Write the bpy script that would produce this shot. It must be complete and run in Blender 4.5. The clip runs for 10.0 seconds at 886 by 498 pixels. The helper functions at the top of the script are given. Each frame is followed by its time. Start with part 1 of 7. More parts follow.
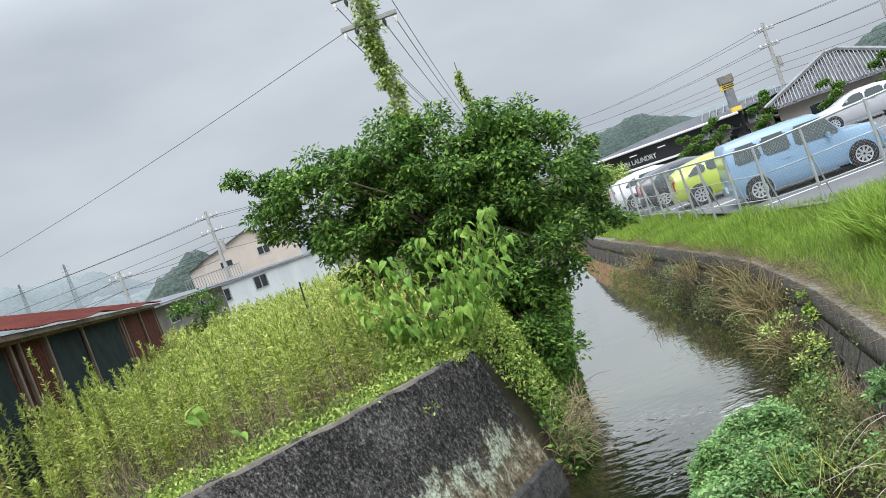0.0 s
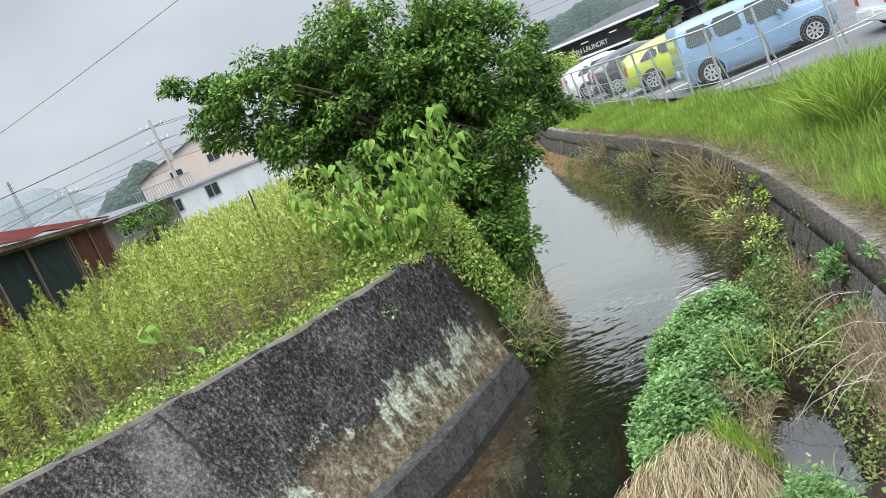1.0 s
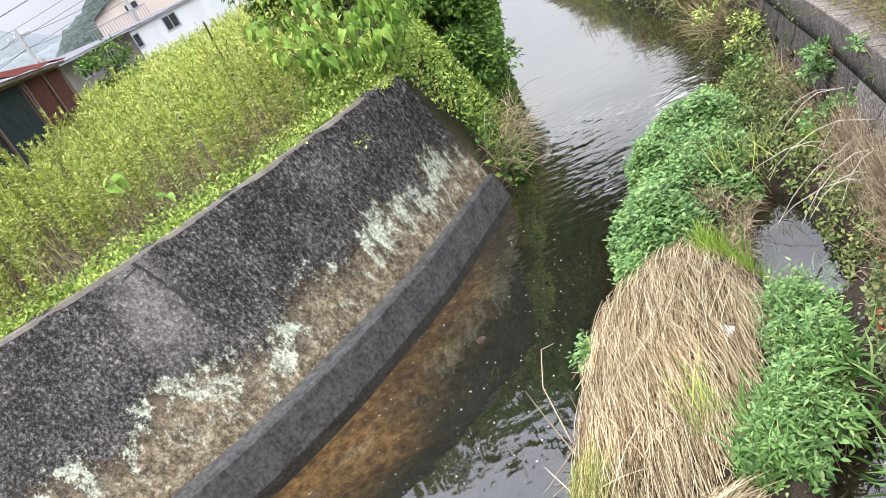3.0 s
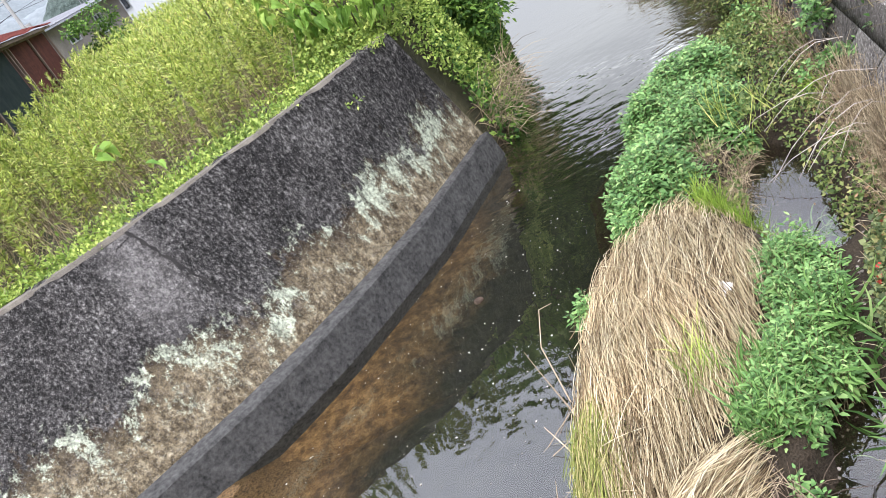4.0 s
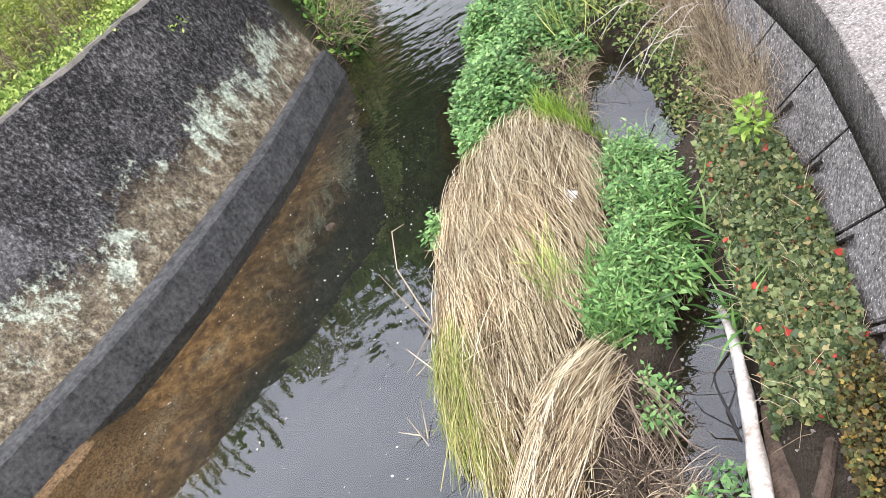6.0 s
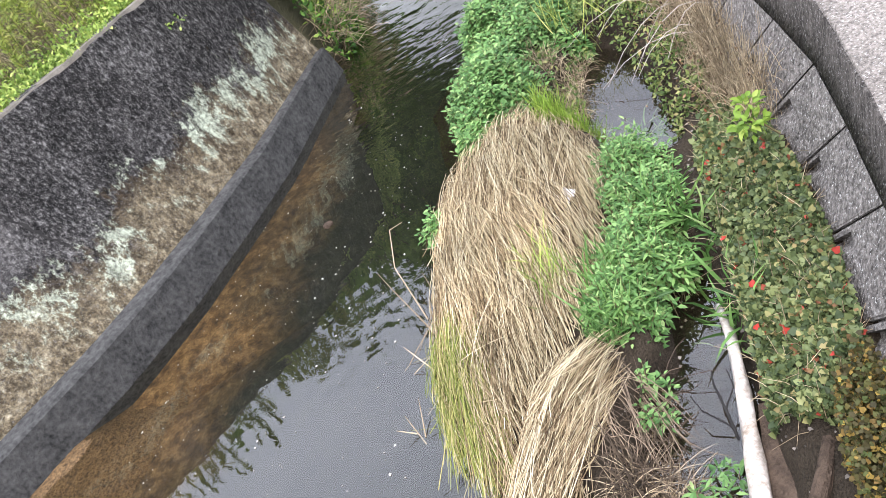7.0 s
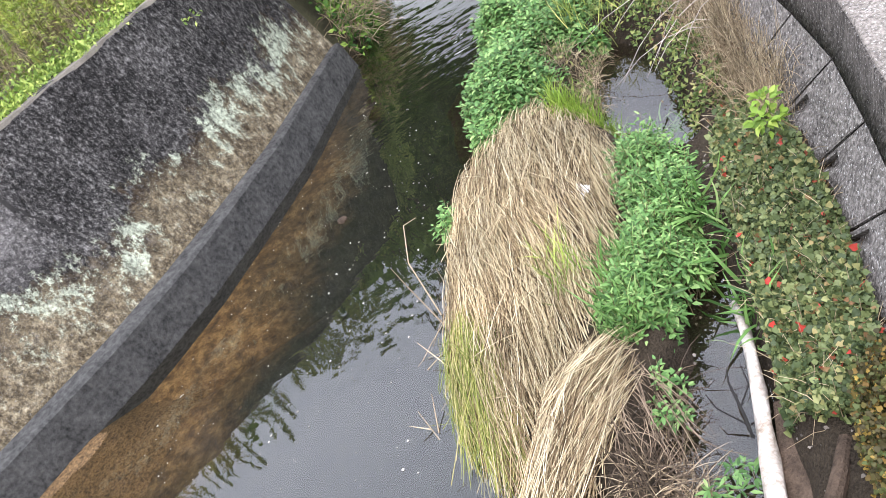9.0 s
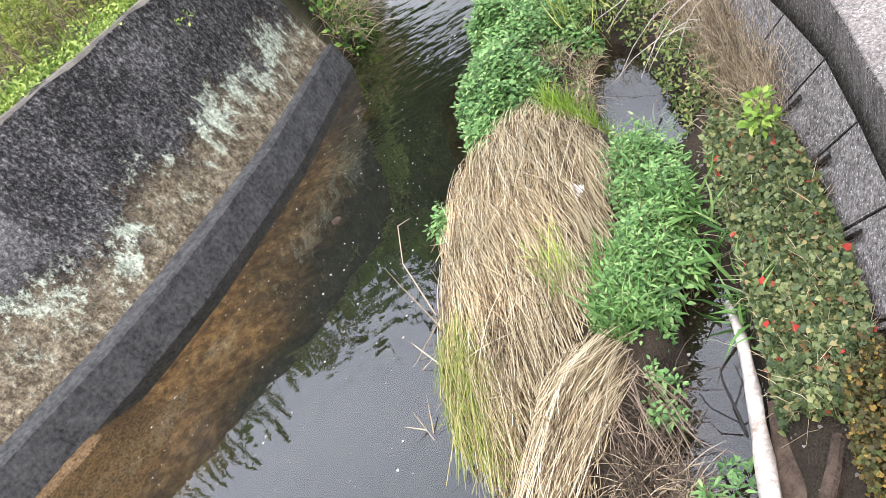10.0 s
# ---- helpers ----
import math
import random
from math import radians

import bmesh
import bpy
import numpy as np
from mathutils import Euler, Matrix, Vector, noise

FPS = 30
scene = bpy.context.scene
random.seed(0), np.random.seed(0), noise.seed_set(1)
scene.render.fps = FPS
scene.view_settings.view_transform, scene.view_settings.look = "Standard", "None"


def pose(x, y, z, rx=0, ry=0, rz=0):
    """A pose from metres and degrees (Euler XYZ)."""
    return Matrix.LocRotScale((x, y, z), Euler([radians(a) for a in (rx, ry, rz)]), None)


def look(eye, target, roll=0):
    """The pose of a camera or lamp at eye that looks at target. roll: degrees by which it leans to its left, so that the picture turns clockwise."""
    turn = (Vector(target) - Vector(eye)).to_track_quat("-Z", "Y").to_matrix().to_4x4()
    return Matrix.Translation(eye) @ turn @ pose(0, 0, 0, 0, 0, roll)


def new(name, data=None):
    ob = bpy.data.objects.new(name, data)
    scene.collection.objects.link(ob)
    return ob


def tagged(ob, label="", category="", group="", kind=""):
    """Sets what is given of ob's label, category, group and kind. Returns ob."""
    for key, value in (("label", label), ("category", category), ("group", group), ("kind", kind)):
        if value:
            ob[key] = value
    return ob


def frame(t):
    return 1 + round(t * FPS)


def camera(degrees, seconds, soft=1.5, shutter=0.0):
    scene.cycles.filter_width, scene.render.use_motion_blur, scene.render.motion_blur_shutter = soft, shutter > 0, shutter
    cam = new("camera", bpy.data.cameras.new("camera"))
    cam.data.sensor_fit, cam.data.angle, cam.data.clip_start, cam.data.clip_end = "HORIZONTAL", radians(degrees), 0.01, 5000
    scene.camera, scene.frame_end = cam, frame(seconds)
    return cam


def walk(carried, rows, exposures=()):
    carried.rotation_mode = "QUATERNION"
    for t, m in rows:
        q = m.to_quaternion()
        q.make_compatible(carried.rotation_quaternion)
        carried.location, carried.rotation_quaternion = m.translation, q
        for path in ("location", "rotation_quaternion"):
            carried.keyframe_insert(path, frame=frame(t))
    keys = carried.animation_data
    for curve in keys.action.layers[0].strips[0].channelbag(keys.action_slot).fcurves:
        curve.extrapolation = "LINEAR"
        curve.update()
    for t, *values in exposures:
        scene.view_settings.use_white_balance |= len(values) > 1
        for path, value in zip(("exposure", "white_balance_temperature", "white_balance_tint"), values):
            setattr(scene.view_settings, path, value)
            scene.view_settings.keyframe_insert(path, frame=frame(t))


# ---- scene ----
cam = camera(56.8, 10.0, soft=0.75)
PATH = [
    (0, (-0.247, -0.655, 4.074), (-0.230, 3.341, 3.910), -20.26),
    (0.5, (-0.227, -0.611, 4.084), (-0.080, 3.372, 3.744), -21.44),
    (1, (-0.168, -0.448, 4.081), (-0.146, 3.490, 3.377), -23.28),
    (1.5, (-0.105, -0.290, 4.062), (-0.242, 3.556, 2.972), -25.66),
    (2, (-0.074, -0.219, 4.047), (-0.264, 3.539, 2.691), -27.40),
    (2.5, (-0.064, -0.193, 4.041), (-0.274, 3.515, 2.557), -28.10),
    (3.8, (-0.086, -0.231, 4.062), (-0.461, 3.456, 2.558), -29.34),
    (4, (-0.045, -0.136, 4.041), (-0.404, 3.483, 2.375), -30.55),
    (4.5, (-0.000, -0.003, 4.000), (-0.172, 3.423, 1.944), -32.09),
    (5, (-0.021, -0.031, 4.021), (-0.042, 3.305, 1.814), -32.02),
    (5.5, (-0.011, -0.013, 4.014), (0.034, 3.285, 1.751), -31.81),
    (7, (-0.007, -0.007, 4.005), (0.053, 3.269, 1.711), -31.72),
    (7.5, (-0.006, -0.008, 4.005), (0.037, 3.270, 1.714), -31.84),
    (8, (-0.004, -0.004, 4.005), (0.018, 3.277, 1.717), -32.01),
    (8.5, (0.000, -0.000, 4.000), (0.000, 3.286, 1.718), -32.15),
    (9, (-0.001, -0.003, 4.001), (-0.013, 3.284, 1.722), -32.24),
    (9.5, (-0.004, -0.005, 4.006), (-0.008, 3.277, 1.719), -32.30),
    (10, (-0.001, 0.000, 3.999), (0.011, 3.280, 1.709), -32.13),
]
walk(cam, [(t, look(eye, target, roll)) for t, eye, target, roll in PATH],
     exposures=[(0.0, 0.03, 6500, 11), (1.0, 0.15, 6500, 12), (1.6, 0.5, 6600, 19), (2.5, 0.55, 6600, 20), (5.0, 0.5, 6380, 21), (10.0, 0.5, 6380, 21)])

# ---- world and sun: an overcast day ----
world = bpy.data.worlds.new("overcast_sky")
scene.world = world
world.use_nodes = True
wn, wl = world.node_tree.nodes, world.node_tree.links
wn.clear()
sky = wn.new("ShaderNodeTexSky")
sky.sky_type, sky.sun_disc = "NISHITA", False
sky.sun_elevation, sky.sun_rotation = radians(58), radians(200)
sky.dust_density, sky.air_density = 4.0, 1.5
grey = wn.new("ShaderNodeHueSaturation")
grey.inputs["Saturation"].default_value = 0.25
wl.new(sky.outputs[0], grey.inputs["Color"])
tc = wn.new("ShaderNodeTexCoord")
mp = wn.new("ShaderNodeMapping")
mp.inputs["Scale"].default_value = (1.0, 1.0, 3.0)
wl.new(tc.outputs["Generated"], mp.inputs[0])
cl = wn.new("ShaderNodeTexNoise")
cl.inputs["Scale"].default_value, cl.inputs["Detail"].default_value = 2.2, 4.0
wl.new(mp.outputs[0], cl.inputs["Vector"])
cr = wn.new("ShaderNodeValToRGB")
cr.color_ramp.elements[0].position, cr.color_ramp.elements[0].color = 0.3, (4.8, 5.5, 6.3, 1)
cr.color_ramp.elements[1].position, cr.color_ramp.elements[1].color = 0.72, (7.0, 7.75, 8.4, 1)
wl.new(cl.outputs[0], cr.inputs[0])
cloud = wn.new("ShaderNodeMix")
cloud.data_type = "RGBA"
cloud.inputs["Factor"].default_value = 0.8
wl.new(grey.outputs[0], cloud.inputs["A"])
wl.new(cr.outputs[0], cloud.inputs["B"])
# an overcast sky is brightest overhead
sep = wn.new("ShaderNodeSeparateXYZ")
wl.new(tc.outputs["Generated"], sep.inputs[0])
lift = wn.new("ShaderNodeMapRange")
lift.interpolation_type = "SMOOTHSTEP"
lift.inputs["From Min"].default_value, lift.inputs["From Max"].default_value = 0.3, 0.72
lift.inputs["To Min"].default_value, lift.inputs["To Max"].default_value = 1.0, 4.6
wl.new(sep.outputs["Z"], lift.inputs["Value"])
vault = wn.new("ShaderNodeVectorMath")
vault.operation = "SCALE"
wl.new(cloud.outputs["Result"], vault.inputs[0])
wl.new(lift.outputs[0], vault.inputs["Scale"])
bg = wn.new("ShaderNodeBackground")
bg.inputs["Strength"].default_value = 0.1
wl.new(vault.outputs[0], bg.inputs["Color"])
wo = wn.new("ShaderNodeOutputWorld")
wl.new(bg.outputs[0], wo.inputs[0])

sun = new("sun", bpy.data.lights.new("sun", "SUN"))
sun.data.energy, sun.data.angle, sun.data.color = 1.5, radians(35), (1.0, 0.97, 0.92)
sun.matrix_world = look((-6, -14, 30), (0, 6, 0))


# ---- materials ----
def nodes_of(name):
    m = bpy.data.materials.new(name)
    m.use_nodes = True
    n = m.node_tree.nodes
    return m, n, m.node_tree.links, n["Principled BSDF"]


def noise_node(n, l, scale, detail=4.0, rough=0.55, stretch=None, kind="Object"):
    co = n.new("ShaderNodeTexCoord")
    out = co.outputs[kind]
    if stretch:
        mpn = n.new("ShaderNodeMapping")
        mpn.inputs["Scale"].default_value = stretch
        l.new(out, mpn.inputs[0])
        out = mpn.outputs[0]
    t = n.new("ShaderNodeTexNoise")
    t.inputs["Scale"].default_value, t.inputs["Detail"].default_value, t.inputs["Roughness"].default_value = scale, detail, rough
    l.new(out, t.inputs["Vector"])
    return t.outputs[0]


def ramp(n, l, fac, stops):
    r = n.new("ShaderNodeValToRGB")
    e = r.color_ramp.elements
    while len(e) < len(stops):
        e.new(0.5)
    for k, (p, c) in enumerate(stops):
        e[k].position = p
        e[k].color = (*c, 1) if len(c) == 3 else c
    if fac is not None:
        l.new(fac, r.inputs[0])
    return r.outputs[0]


def mix(n, l, fac, a, b, mode="MIX"):
    x = n.new("ShaderNodeMix")
    x.data_type, x.blend_type = "RGBA", mode
    for key, v in (("Factor", fac), ("A", a), ("B", b)):
        if isinstance(v, (int, float)):
            x.inputs[key].default_value = v
        elif isinstance(v, tuple):
            x.inputs[key].default_value = (*v, 1)
        else:
            l.new(v, x.inputs[key])
    return x.outputs["Result"]


def math_node(n, l, op, a, b=0.0):
    x = n.new("ShaderNodeMath")
    x.operation = op
    for k, v in enumerate((a, b)):
        if isinstance(v, (int, float)):
            x.inputs[k].default_value = v
        else:
            l.new(v, x.inputs[k])
    return x.outputs[0]


def bump(n, l, bsdf, height, strength, distance=0.01):
    b = n.new("ShaderNodeBump")
    b.inputs["Strength"].default_value, b.inputs["Distance"].default_value = strength, distance
    l.new(height, b.inputs["Height"])
    l.new(b.outputs[0], bsdf.inputs["Normal"])


def surface(name, c1, c2, scale=3.0, fine=60.0, rough=0.8, relief=0.4, metal=0.0, grain=0.25, island=0.0, coat=0.0, stretch=None, distance=0.01, specks=0.0, gloss=0.5):
    """Two-scale variation between two colours, with fine relief."""
    m, n, l, b = nodes_of(name)
    big = noise_node(n, l, scale, 5.0, 0.6, stretch)
    small = noise_node(n, l, fine, 3.0, 0.6, stretch)
    c = ramp(n, l, big, [(0.32, c1), (0.68, c2)])
    c = mix(n, l, grain, c, ramp(n, l, small, [(0.3, tuple(v * 0.5 for v in c1)), (0.7, tuple(min(v * 1.35, 1) for v in c2))]))
    if island:
        g = n.new("ShaderNodeNewGeometry")
        o = n.new("ShaderNodeObjectInfo")
        s = math_node(n, l, "FRACT", math_node(n, l, "ADD", g.outputs["Random Per Island"], o.outputs["Random"]))
        c = mix(n, l, island, c, ramp(n, l, s, [(0.0, tuple(v * 0.45 for v in c1)), (1.0, tuple(min(v * 1.5, 1) for v in c2))]))
    l.new(c, b.inputs["Base Color"])
    if specks:
        tiny = noise_node(n, l, 62.0, 2.0, 0.6)
        c = mix(n, l, math_node(n, l, "MULTIPLY", ramp(n, l, tiny, [(0.62, (0, 0, 0)), (0.67, (1, 1, 1))]), specks), c, (0.5, 0.49, 0.46))
        pits = noise_node(n, l, 45.0, 4.0, 0.7)
        c = mix(n, l, 0.7, c, ramp(n, l, pits, [(0.36, (0.35, 0.35, 0.35)), (0.5, (1, 1, 1)), (0.66, (1.5, 1.5, 1.5))]), "MULTIPLY")
    if specks:
        l.new(c, b.inputs["Base Color"])
    b.inputs["Roughness"].default_value, b.inputs["Metallic"].default_value = rough, metal
    b.inputs["Specular IOR Level"].default_value = gloss
    b.inputs["Coat Weight"].default_value = coat
    if relief:
        bump(n, l, b, math_node(n, l, "ADD", small, math_node(n, l, "MULTIPLY", big, 0.6)), relief, distance)
    return m


def leaf(name, stops, rough=0.5, through_light=0.3, patch=None):
    """A leaf: colour by blade, slow drift over the patch, light through it."""
    m, n, l, b = nodes_of(name)
    g = n.new("ShaderNodeNewGeometry")
    o = n.new("ShaderNodeObjectInfo")
    r = math_node(n, l, "FRACT", math_node(n, l, "ADD", g.outputs["Random Per Island"], o.outputs["Random"]))
    c = ramp(n, l, r, stops)
    big = noise_node(n, l, 1.1, 3.0)
    c = mix(n, l, 0.55, c, ramp(n, l, big, [(0.3, (0.55, 0.6, 0.5)), (0.7, (1.35, 1.3, 1.1))]), "MULTIPLY")
    if patch:
        c = mix(n, l, ramp(n, l, noise_node(n, l, 0.9, 4.0), [(0.52, (0, 0, 0)), (0.66, (1, 1, 1))]), c, patch)
    l.new(c, b.inputs["Base Color"])
    b.inputs["Roughness"].default_value = rough
    b.inputs["Specular IOR Level"].default_value = 0.25
    tr = n.new("ShaderNodeBsdfTranslucent")
    l.new(c, tr.inputs["Color"])
    ms = n.new("ShaderNodeMixShader")
    ms.inputs[0].default_value = through_light
    l.new(b.outputs[0], ms.inputs[1])
    l.new(tr.outputs[0], ms.inputs[2])
    l.new(ms.outputs[0], n["Material Output"].inputs[0])
    return m


def wall_material():
    """Old cast concrete: dark crust above, a pale ochre belt low down, mint lichen, brown seep stains, pale aggregate."""
    m, n, l, b = nodes_of("old_concrete")
    co = n.new("ShaderNodeTexCoord")
    sx = n.new("ShaderNodeSeparateXYZ")
    l.new(co.outputs["Object"], sx.inputs[0])
    z = sx.outputs["Z"]
    big = noise_node(n, l, 1.3, 6.0, 0.6)
    mid = noise_node(n, l, 9.0, 12.0, 0.8, (1, 1, 0.6))
    fine = noise_node(n, l, 55.0, 3.0, 0.7)
    streak = noise_node(n, l, 4.0, 5.0, 0.6, (1, 1, 0.15))
    mottle = noise_node(n, l, 30.0, 8.0, 0.76, (1, 1, 0.5))
    patchy = math_node(n, l, "ADD", mottle, math_node(n, l, "MULTIPLY", math_node(n, l, "SUBTRACT", big, 0.5), 0.26))
    base = ramp(n, l, patchy, [(0.42, (0.013, 0.012, 0.0115)), (0.5, (0.038, 0.036, 0.034)), (0.565, (0.085, 0.081, 0.076)), (0.65, (0.2, 0.193, 0.183))])
    low = ramp(n, l, mid, [(0.36, (0.04, 0.03, 0.016)), (0.47, (0.13, 0.104, 0.065)), (0.57, (0.23, 0.194, 0.128)), (0.67, (0.42, 0.38, 0.29))])
    zz = math_node(n, l, "ADD", z, math_node(n, l, "MULTIPLY", math_node(n, l, "SUBTRACT", big, 0.5), 1.3))
    zz = math_node(n, l, "ADD", zz, math_node(n, l, "MULTIPLY", math_node(n, l, "SUBTRACT", mid, 0.5), 1.5))
    zz = math_node(n, l, "MULTIPLY", zz, 0.88)
    belt = ramp(n, l, zz, [(0.0, (1, 1, 1)), (0.7, (1, 1, 1)), (0.98, (0.0, 0.0, 0.0))])
    c = mix(n, l, belt, base, low)
    # pale leached band beside the crack
    run = math_node(n, l, "ADD", math_node(n, l, "MULTIPLY", sx.outputs["X"], HALO[0]), math_node(n, l, "MULTIPLY", sx.outputs["Y"], HALO[1]))
    run = math_node(n, l, "ADD", run, math_node(n, l, "MULTIPLY", math_node(n, l, "SUBTRACT", mid, 0.5), 0.5))
    near = ramp(n, l, math_node(n, l, "ABSOLUTE", math_node(n, l, "SUBTRACT", run, HALO[2])), [(0.08, (1, 1, 1)), (0.42, (0, 0, 0))])
    high = ramp(n, l, math_node(n, l, "MULTIPLY", z, 0.4), [(0.42, (0, 0, 0)), (0.62, (1, 1, 1))])
    c = mix(n, l, math_node(n, l, "MULTIPLY", math_node(n, l, "MULTIPLY", near, high), 0.5), c, (0.22, 0.21, 0.2))
    brown = ramp(n, l, zz, [(0.68, (0, 0, 0)), (0.9, (1, 1, 1)), (1.35, (0, 0, 0))])
    c = mix(n, l, math_node(n, l, "MULTIPLY", brown, ramp(n, l, streak, [(0.34, (0.2, 0.2, 0.2)), (0.56, (0.85, 0.85, 0.85))])), c, (0.036, 0.023, 0.012))
    lich = ramp(n, l, zz, [(0.5, (0, 0, 0)), (0.66, (1, 1, 1)), (0.92, (1, 1, 1)), (1.08, (0, 0, 0))])
    lich = math_node(n, l, "MULTIPLY", lich, ramp(n, l, noise_node(n, l, 3.2, 12.0, 0.84, (1, 1, 0.5)), [(0.51, (0, 0, 0)), (0.535, (1, 1, 1))]))
    c = mix(n, l, math_node(n, l, "MULTIPLY", lich, 0.66), c, (0.5, 0.56, 0.43))
    pit = noise_node(n, l, 24.0, 6.0, 0.85)
    c = mix(n, l, 0.62, c, ramp(n, l, pit, [(0.42, (0.15, 0.15, 0.15)), (0.5, (0.9, 0.9, 0.9)), (0.58, (1.7, 1.7, 1.66))]), "MULTIPLY")
    drip = noise_node(n, l, 11.0, 4.0, 0.6, (1, 1, 0.08))
    c = mix(n, l, 0.65, c, ramp(n, l, drip, [(0.35, (0.5, 0.49, 0.48)), (0.65, (1.3, 1.3, 1.3))]), "MULTIPLY")
    fl = ramp(n, l, fine, [(0.59, (0, 0, 0)), (0.64, (1, 1, 1))])
    c = mix(n, l, math_node(n, l, "MULTIPLY", fl, 0.3), c, (0.32, 0.315, 0.3))
    spot = ramp(n, l, noise_node(n, l, 30.0, 2.0), [(0.68, (0, 0, 0)), (0.7, (1, 1, 1))])
    c = mix(n, l, math_node(n, l, "MULTIPLY", spot, 0.12), c, (0.45, 0.45, 0.43))
    l.new(c, b.inputs["Base Color"])
    b.inputs["Roughness"].default_value = 0.95
    b.inputs["Specular IOR Level"].default_value = 0.15
    bump(n, l, b, math_node(n, l, "ADD", fine, math_node(n, l, "MULTIPLY", pit, 1.6)), 0.8, 0.014)
    return m


def bed_material():
    """Sandy ochre silt by the wall, dark algae farther out."""
    m, n, l, b = nodes_of("stream_bed")
    co = n.new("ShaderNodeTexCoord")
    sx = n.new("ShaderNodeSeparateXYZ")
    l.new(co.outputs["Object"], sx.inputs[0])
    big = noise_node(n, l, 1.2, 6.0, 0.65)
    mid = noise_node(n, l, 8.0, 6.0, 0.7)
    fine = noise_node(n, l, 70.0, 3.0, 0.7)
    sand = ramp(n, l, mid, [(0.32, (0.04, 0.022, 0.008)), (0.5, (0.14, 0.078, 0.027)), (0.66, (0.29, 0.18, 0.075))])
    alga = ramp(n, l, mid, [(0.35, (0.003, 0.005, 0.0025)), (0.7, (0.018, 0.021, 0.011))])
    # distance from the wall's foot, across the stream
    across = math_node(n, l, "SUBTRACT", math_node(n, l, "MULTIPLY", sx.outputs["X"], 0.68), math_node(n, l, "MULTIPLY", sx.outputs["Y"], 0.73))
    across = math_node(n, l, "ADD", across, math_node(n, l, "MULTIPLY", math_node(n, l, "SUBTRACT", big, 0.5), 1.6))
    down = math_node(n, l, "MULTIPLY", math_node(n, l, "MAXIMUM", math_node(n, l, "SUBTRACT", sx.outputs["Y"], 6.2), 0.0), 0.11)
    far = ramp(n, l, math_node(n, l, "ADD", math_node(n, l, "ADD", math_node(n, l, "MULTIPLY", across, 0.25), 1.6), down), [(0.0, (0.05, 0.05, 0.05)), (0.05, (0.2, 0.2, 0.2)), (0.26, (1, 1, 1))])
    c = mix(n, l, far, sand, alga)
    c = mix(n, l, 0.6, c, ramp(n, l, fine, [(0.38, (0.45, 0.45, 0.45)), (0.62, (1.5, 1.45, 1.35))]), "MULTIPLY")
    l.new(c, b.inputs["Base Color"])
    b.inputs["Roughness"].default_value = 0.9
    bump(n, l, b, math_node(n, l, "ADD", mid, fine), 0.6, 0.02)
    return m


def water_material():
    m, n, l, b = nodes_of("stream_water")
    b.inputs["Base Color"].default_value = (0.62, 0.62, 0.5, 1)
    b.inputs["Transmission Weight"].default_value = 1.0
    b.inputs["Roughness"].default_value = 0.015
    b.inputs["IOR"].default_value = 1.4
    b.inputs["Coat IOR"].default_value, b.inputs["Coat Roughness"].default_value = 1.5, 0.02
    co = n.new("ShaderNodeTexCoord")
    sy = n.new("ShaderNodeSeparateXYZ")
    l.new(co.outputs["Object"], sy.inputs[0])
    w1 = noise_node(n, l, 4.6, 1.5, 0.45, (1.0, 1.5, 1.0))
    w2 = noise_node(n, l, 1.1, 2.0, 0.5)
    # on the slack reach downstream, added metallic and coat brighten the sky's reflection
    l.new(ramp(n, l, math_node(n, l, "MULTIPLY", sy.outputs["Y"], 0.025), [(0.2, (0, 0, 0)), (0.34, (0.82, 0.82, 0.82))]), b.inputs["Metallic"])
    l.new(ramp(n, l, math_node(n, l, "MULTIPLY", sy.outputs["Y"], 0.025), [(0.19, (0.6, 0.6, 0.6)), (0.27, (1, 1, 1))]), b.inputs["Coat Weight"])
    # ripples only in the run past the wall's end; calm pools before it, finer chop beyond
    run = ramp(n, l, math_node(n, l, "MULTIPLY", sy.outputs["Y"], 0.025), [(0.195, (0.03, 0.03, 0.03)), (0.225, (0.8, 0.8, 0.8)), (0.275, (1, 1, 1)), (0.33, (0.08, 0.08, 0.08)), (1.0, (0.05, 0.05, 0.05))])
    calm = math_node(n, l, "MULTIPLY", run, ramp(n, l, noise_node(n, l, 0.6, 3.0), [(0.4, (0.15, 0.15, 0.15)), (0.6, (1, 1, 1))]))
    # small ripples where the current rounds the straw
    dist = n.new("ShaderNodeVectorMath")
    dist.operation = "DISTANCE"
    l.new(co.outputs["Object"], dist.inputs[0])
    dist.inputs[1].default_value = (-0.65, 5.05, 0.0)
    eddy = noise_node(n, l, 7.0, 1.0, 0.4, (1.6, 0.7, 1.0))
    calm = math_node(n, l, "ADD", calm, math_node(n, l, "MULTIPLY", eddy, ramp(n, l, dist.outputs["Value"], [(0.15, (0.5, 0.5, 0.5)), (0.75, (0, 0, 0))])))
    h = math_node(n, l, "ADD", math_node(n, l, "MULTIPLY", w1, calm), math_node(n, l, "MULTIPLY", w2, 0.2))
    bp = n.new("ShaderNodeBump")
    bp.inputs["Strength"].default_value, bp.inputs["Distance"].default_value = 0.8, 0.06
    l.new(h, bp.inputs["Height"])
    l.new(bp.outputs[0], b.inputs["Normal"])
    l.new(bp.outputs[0], b.inputs["Coat Normal"])
    return m


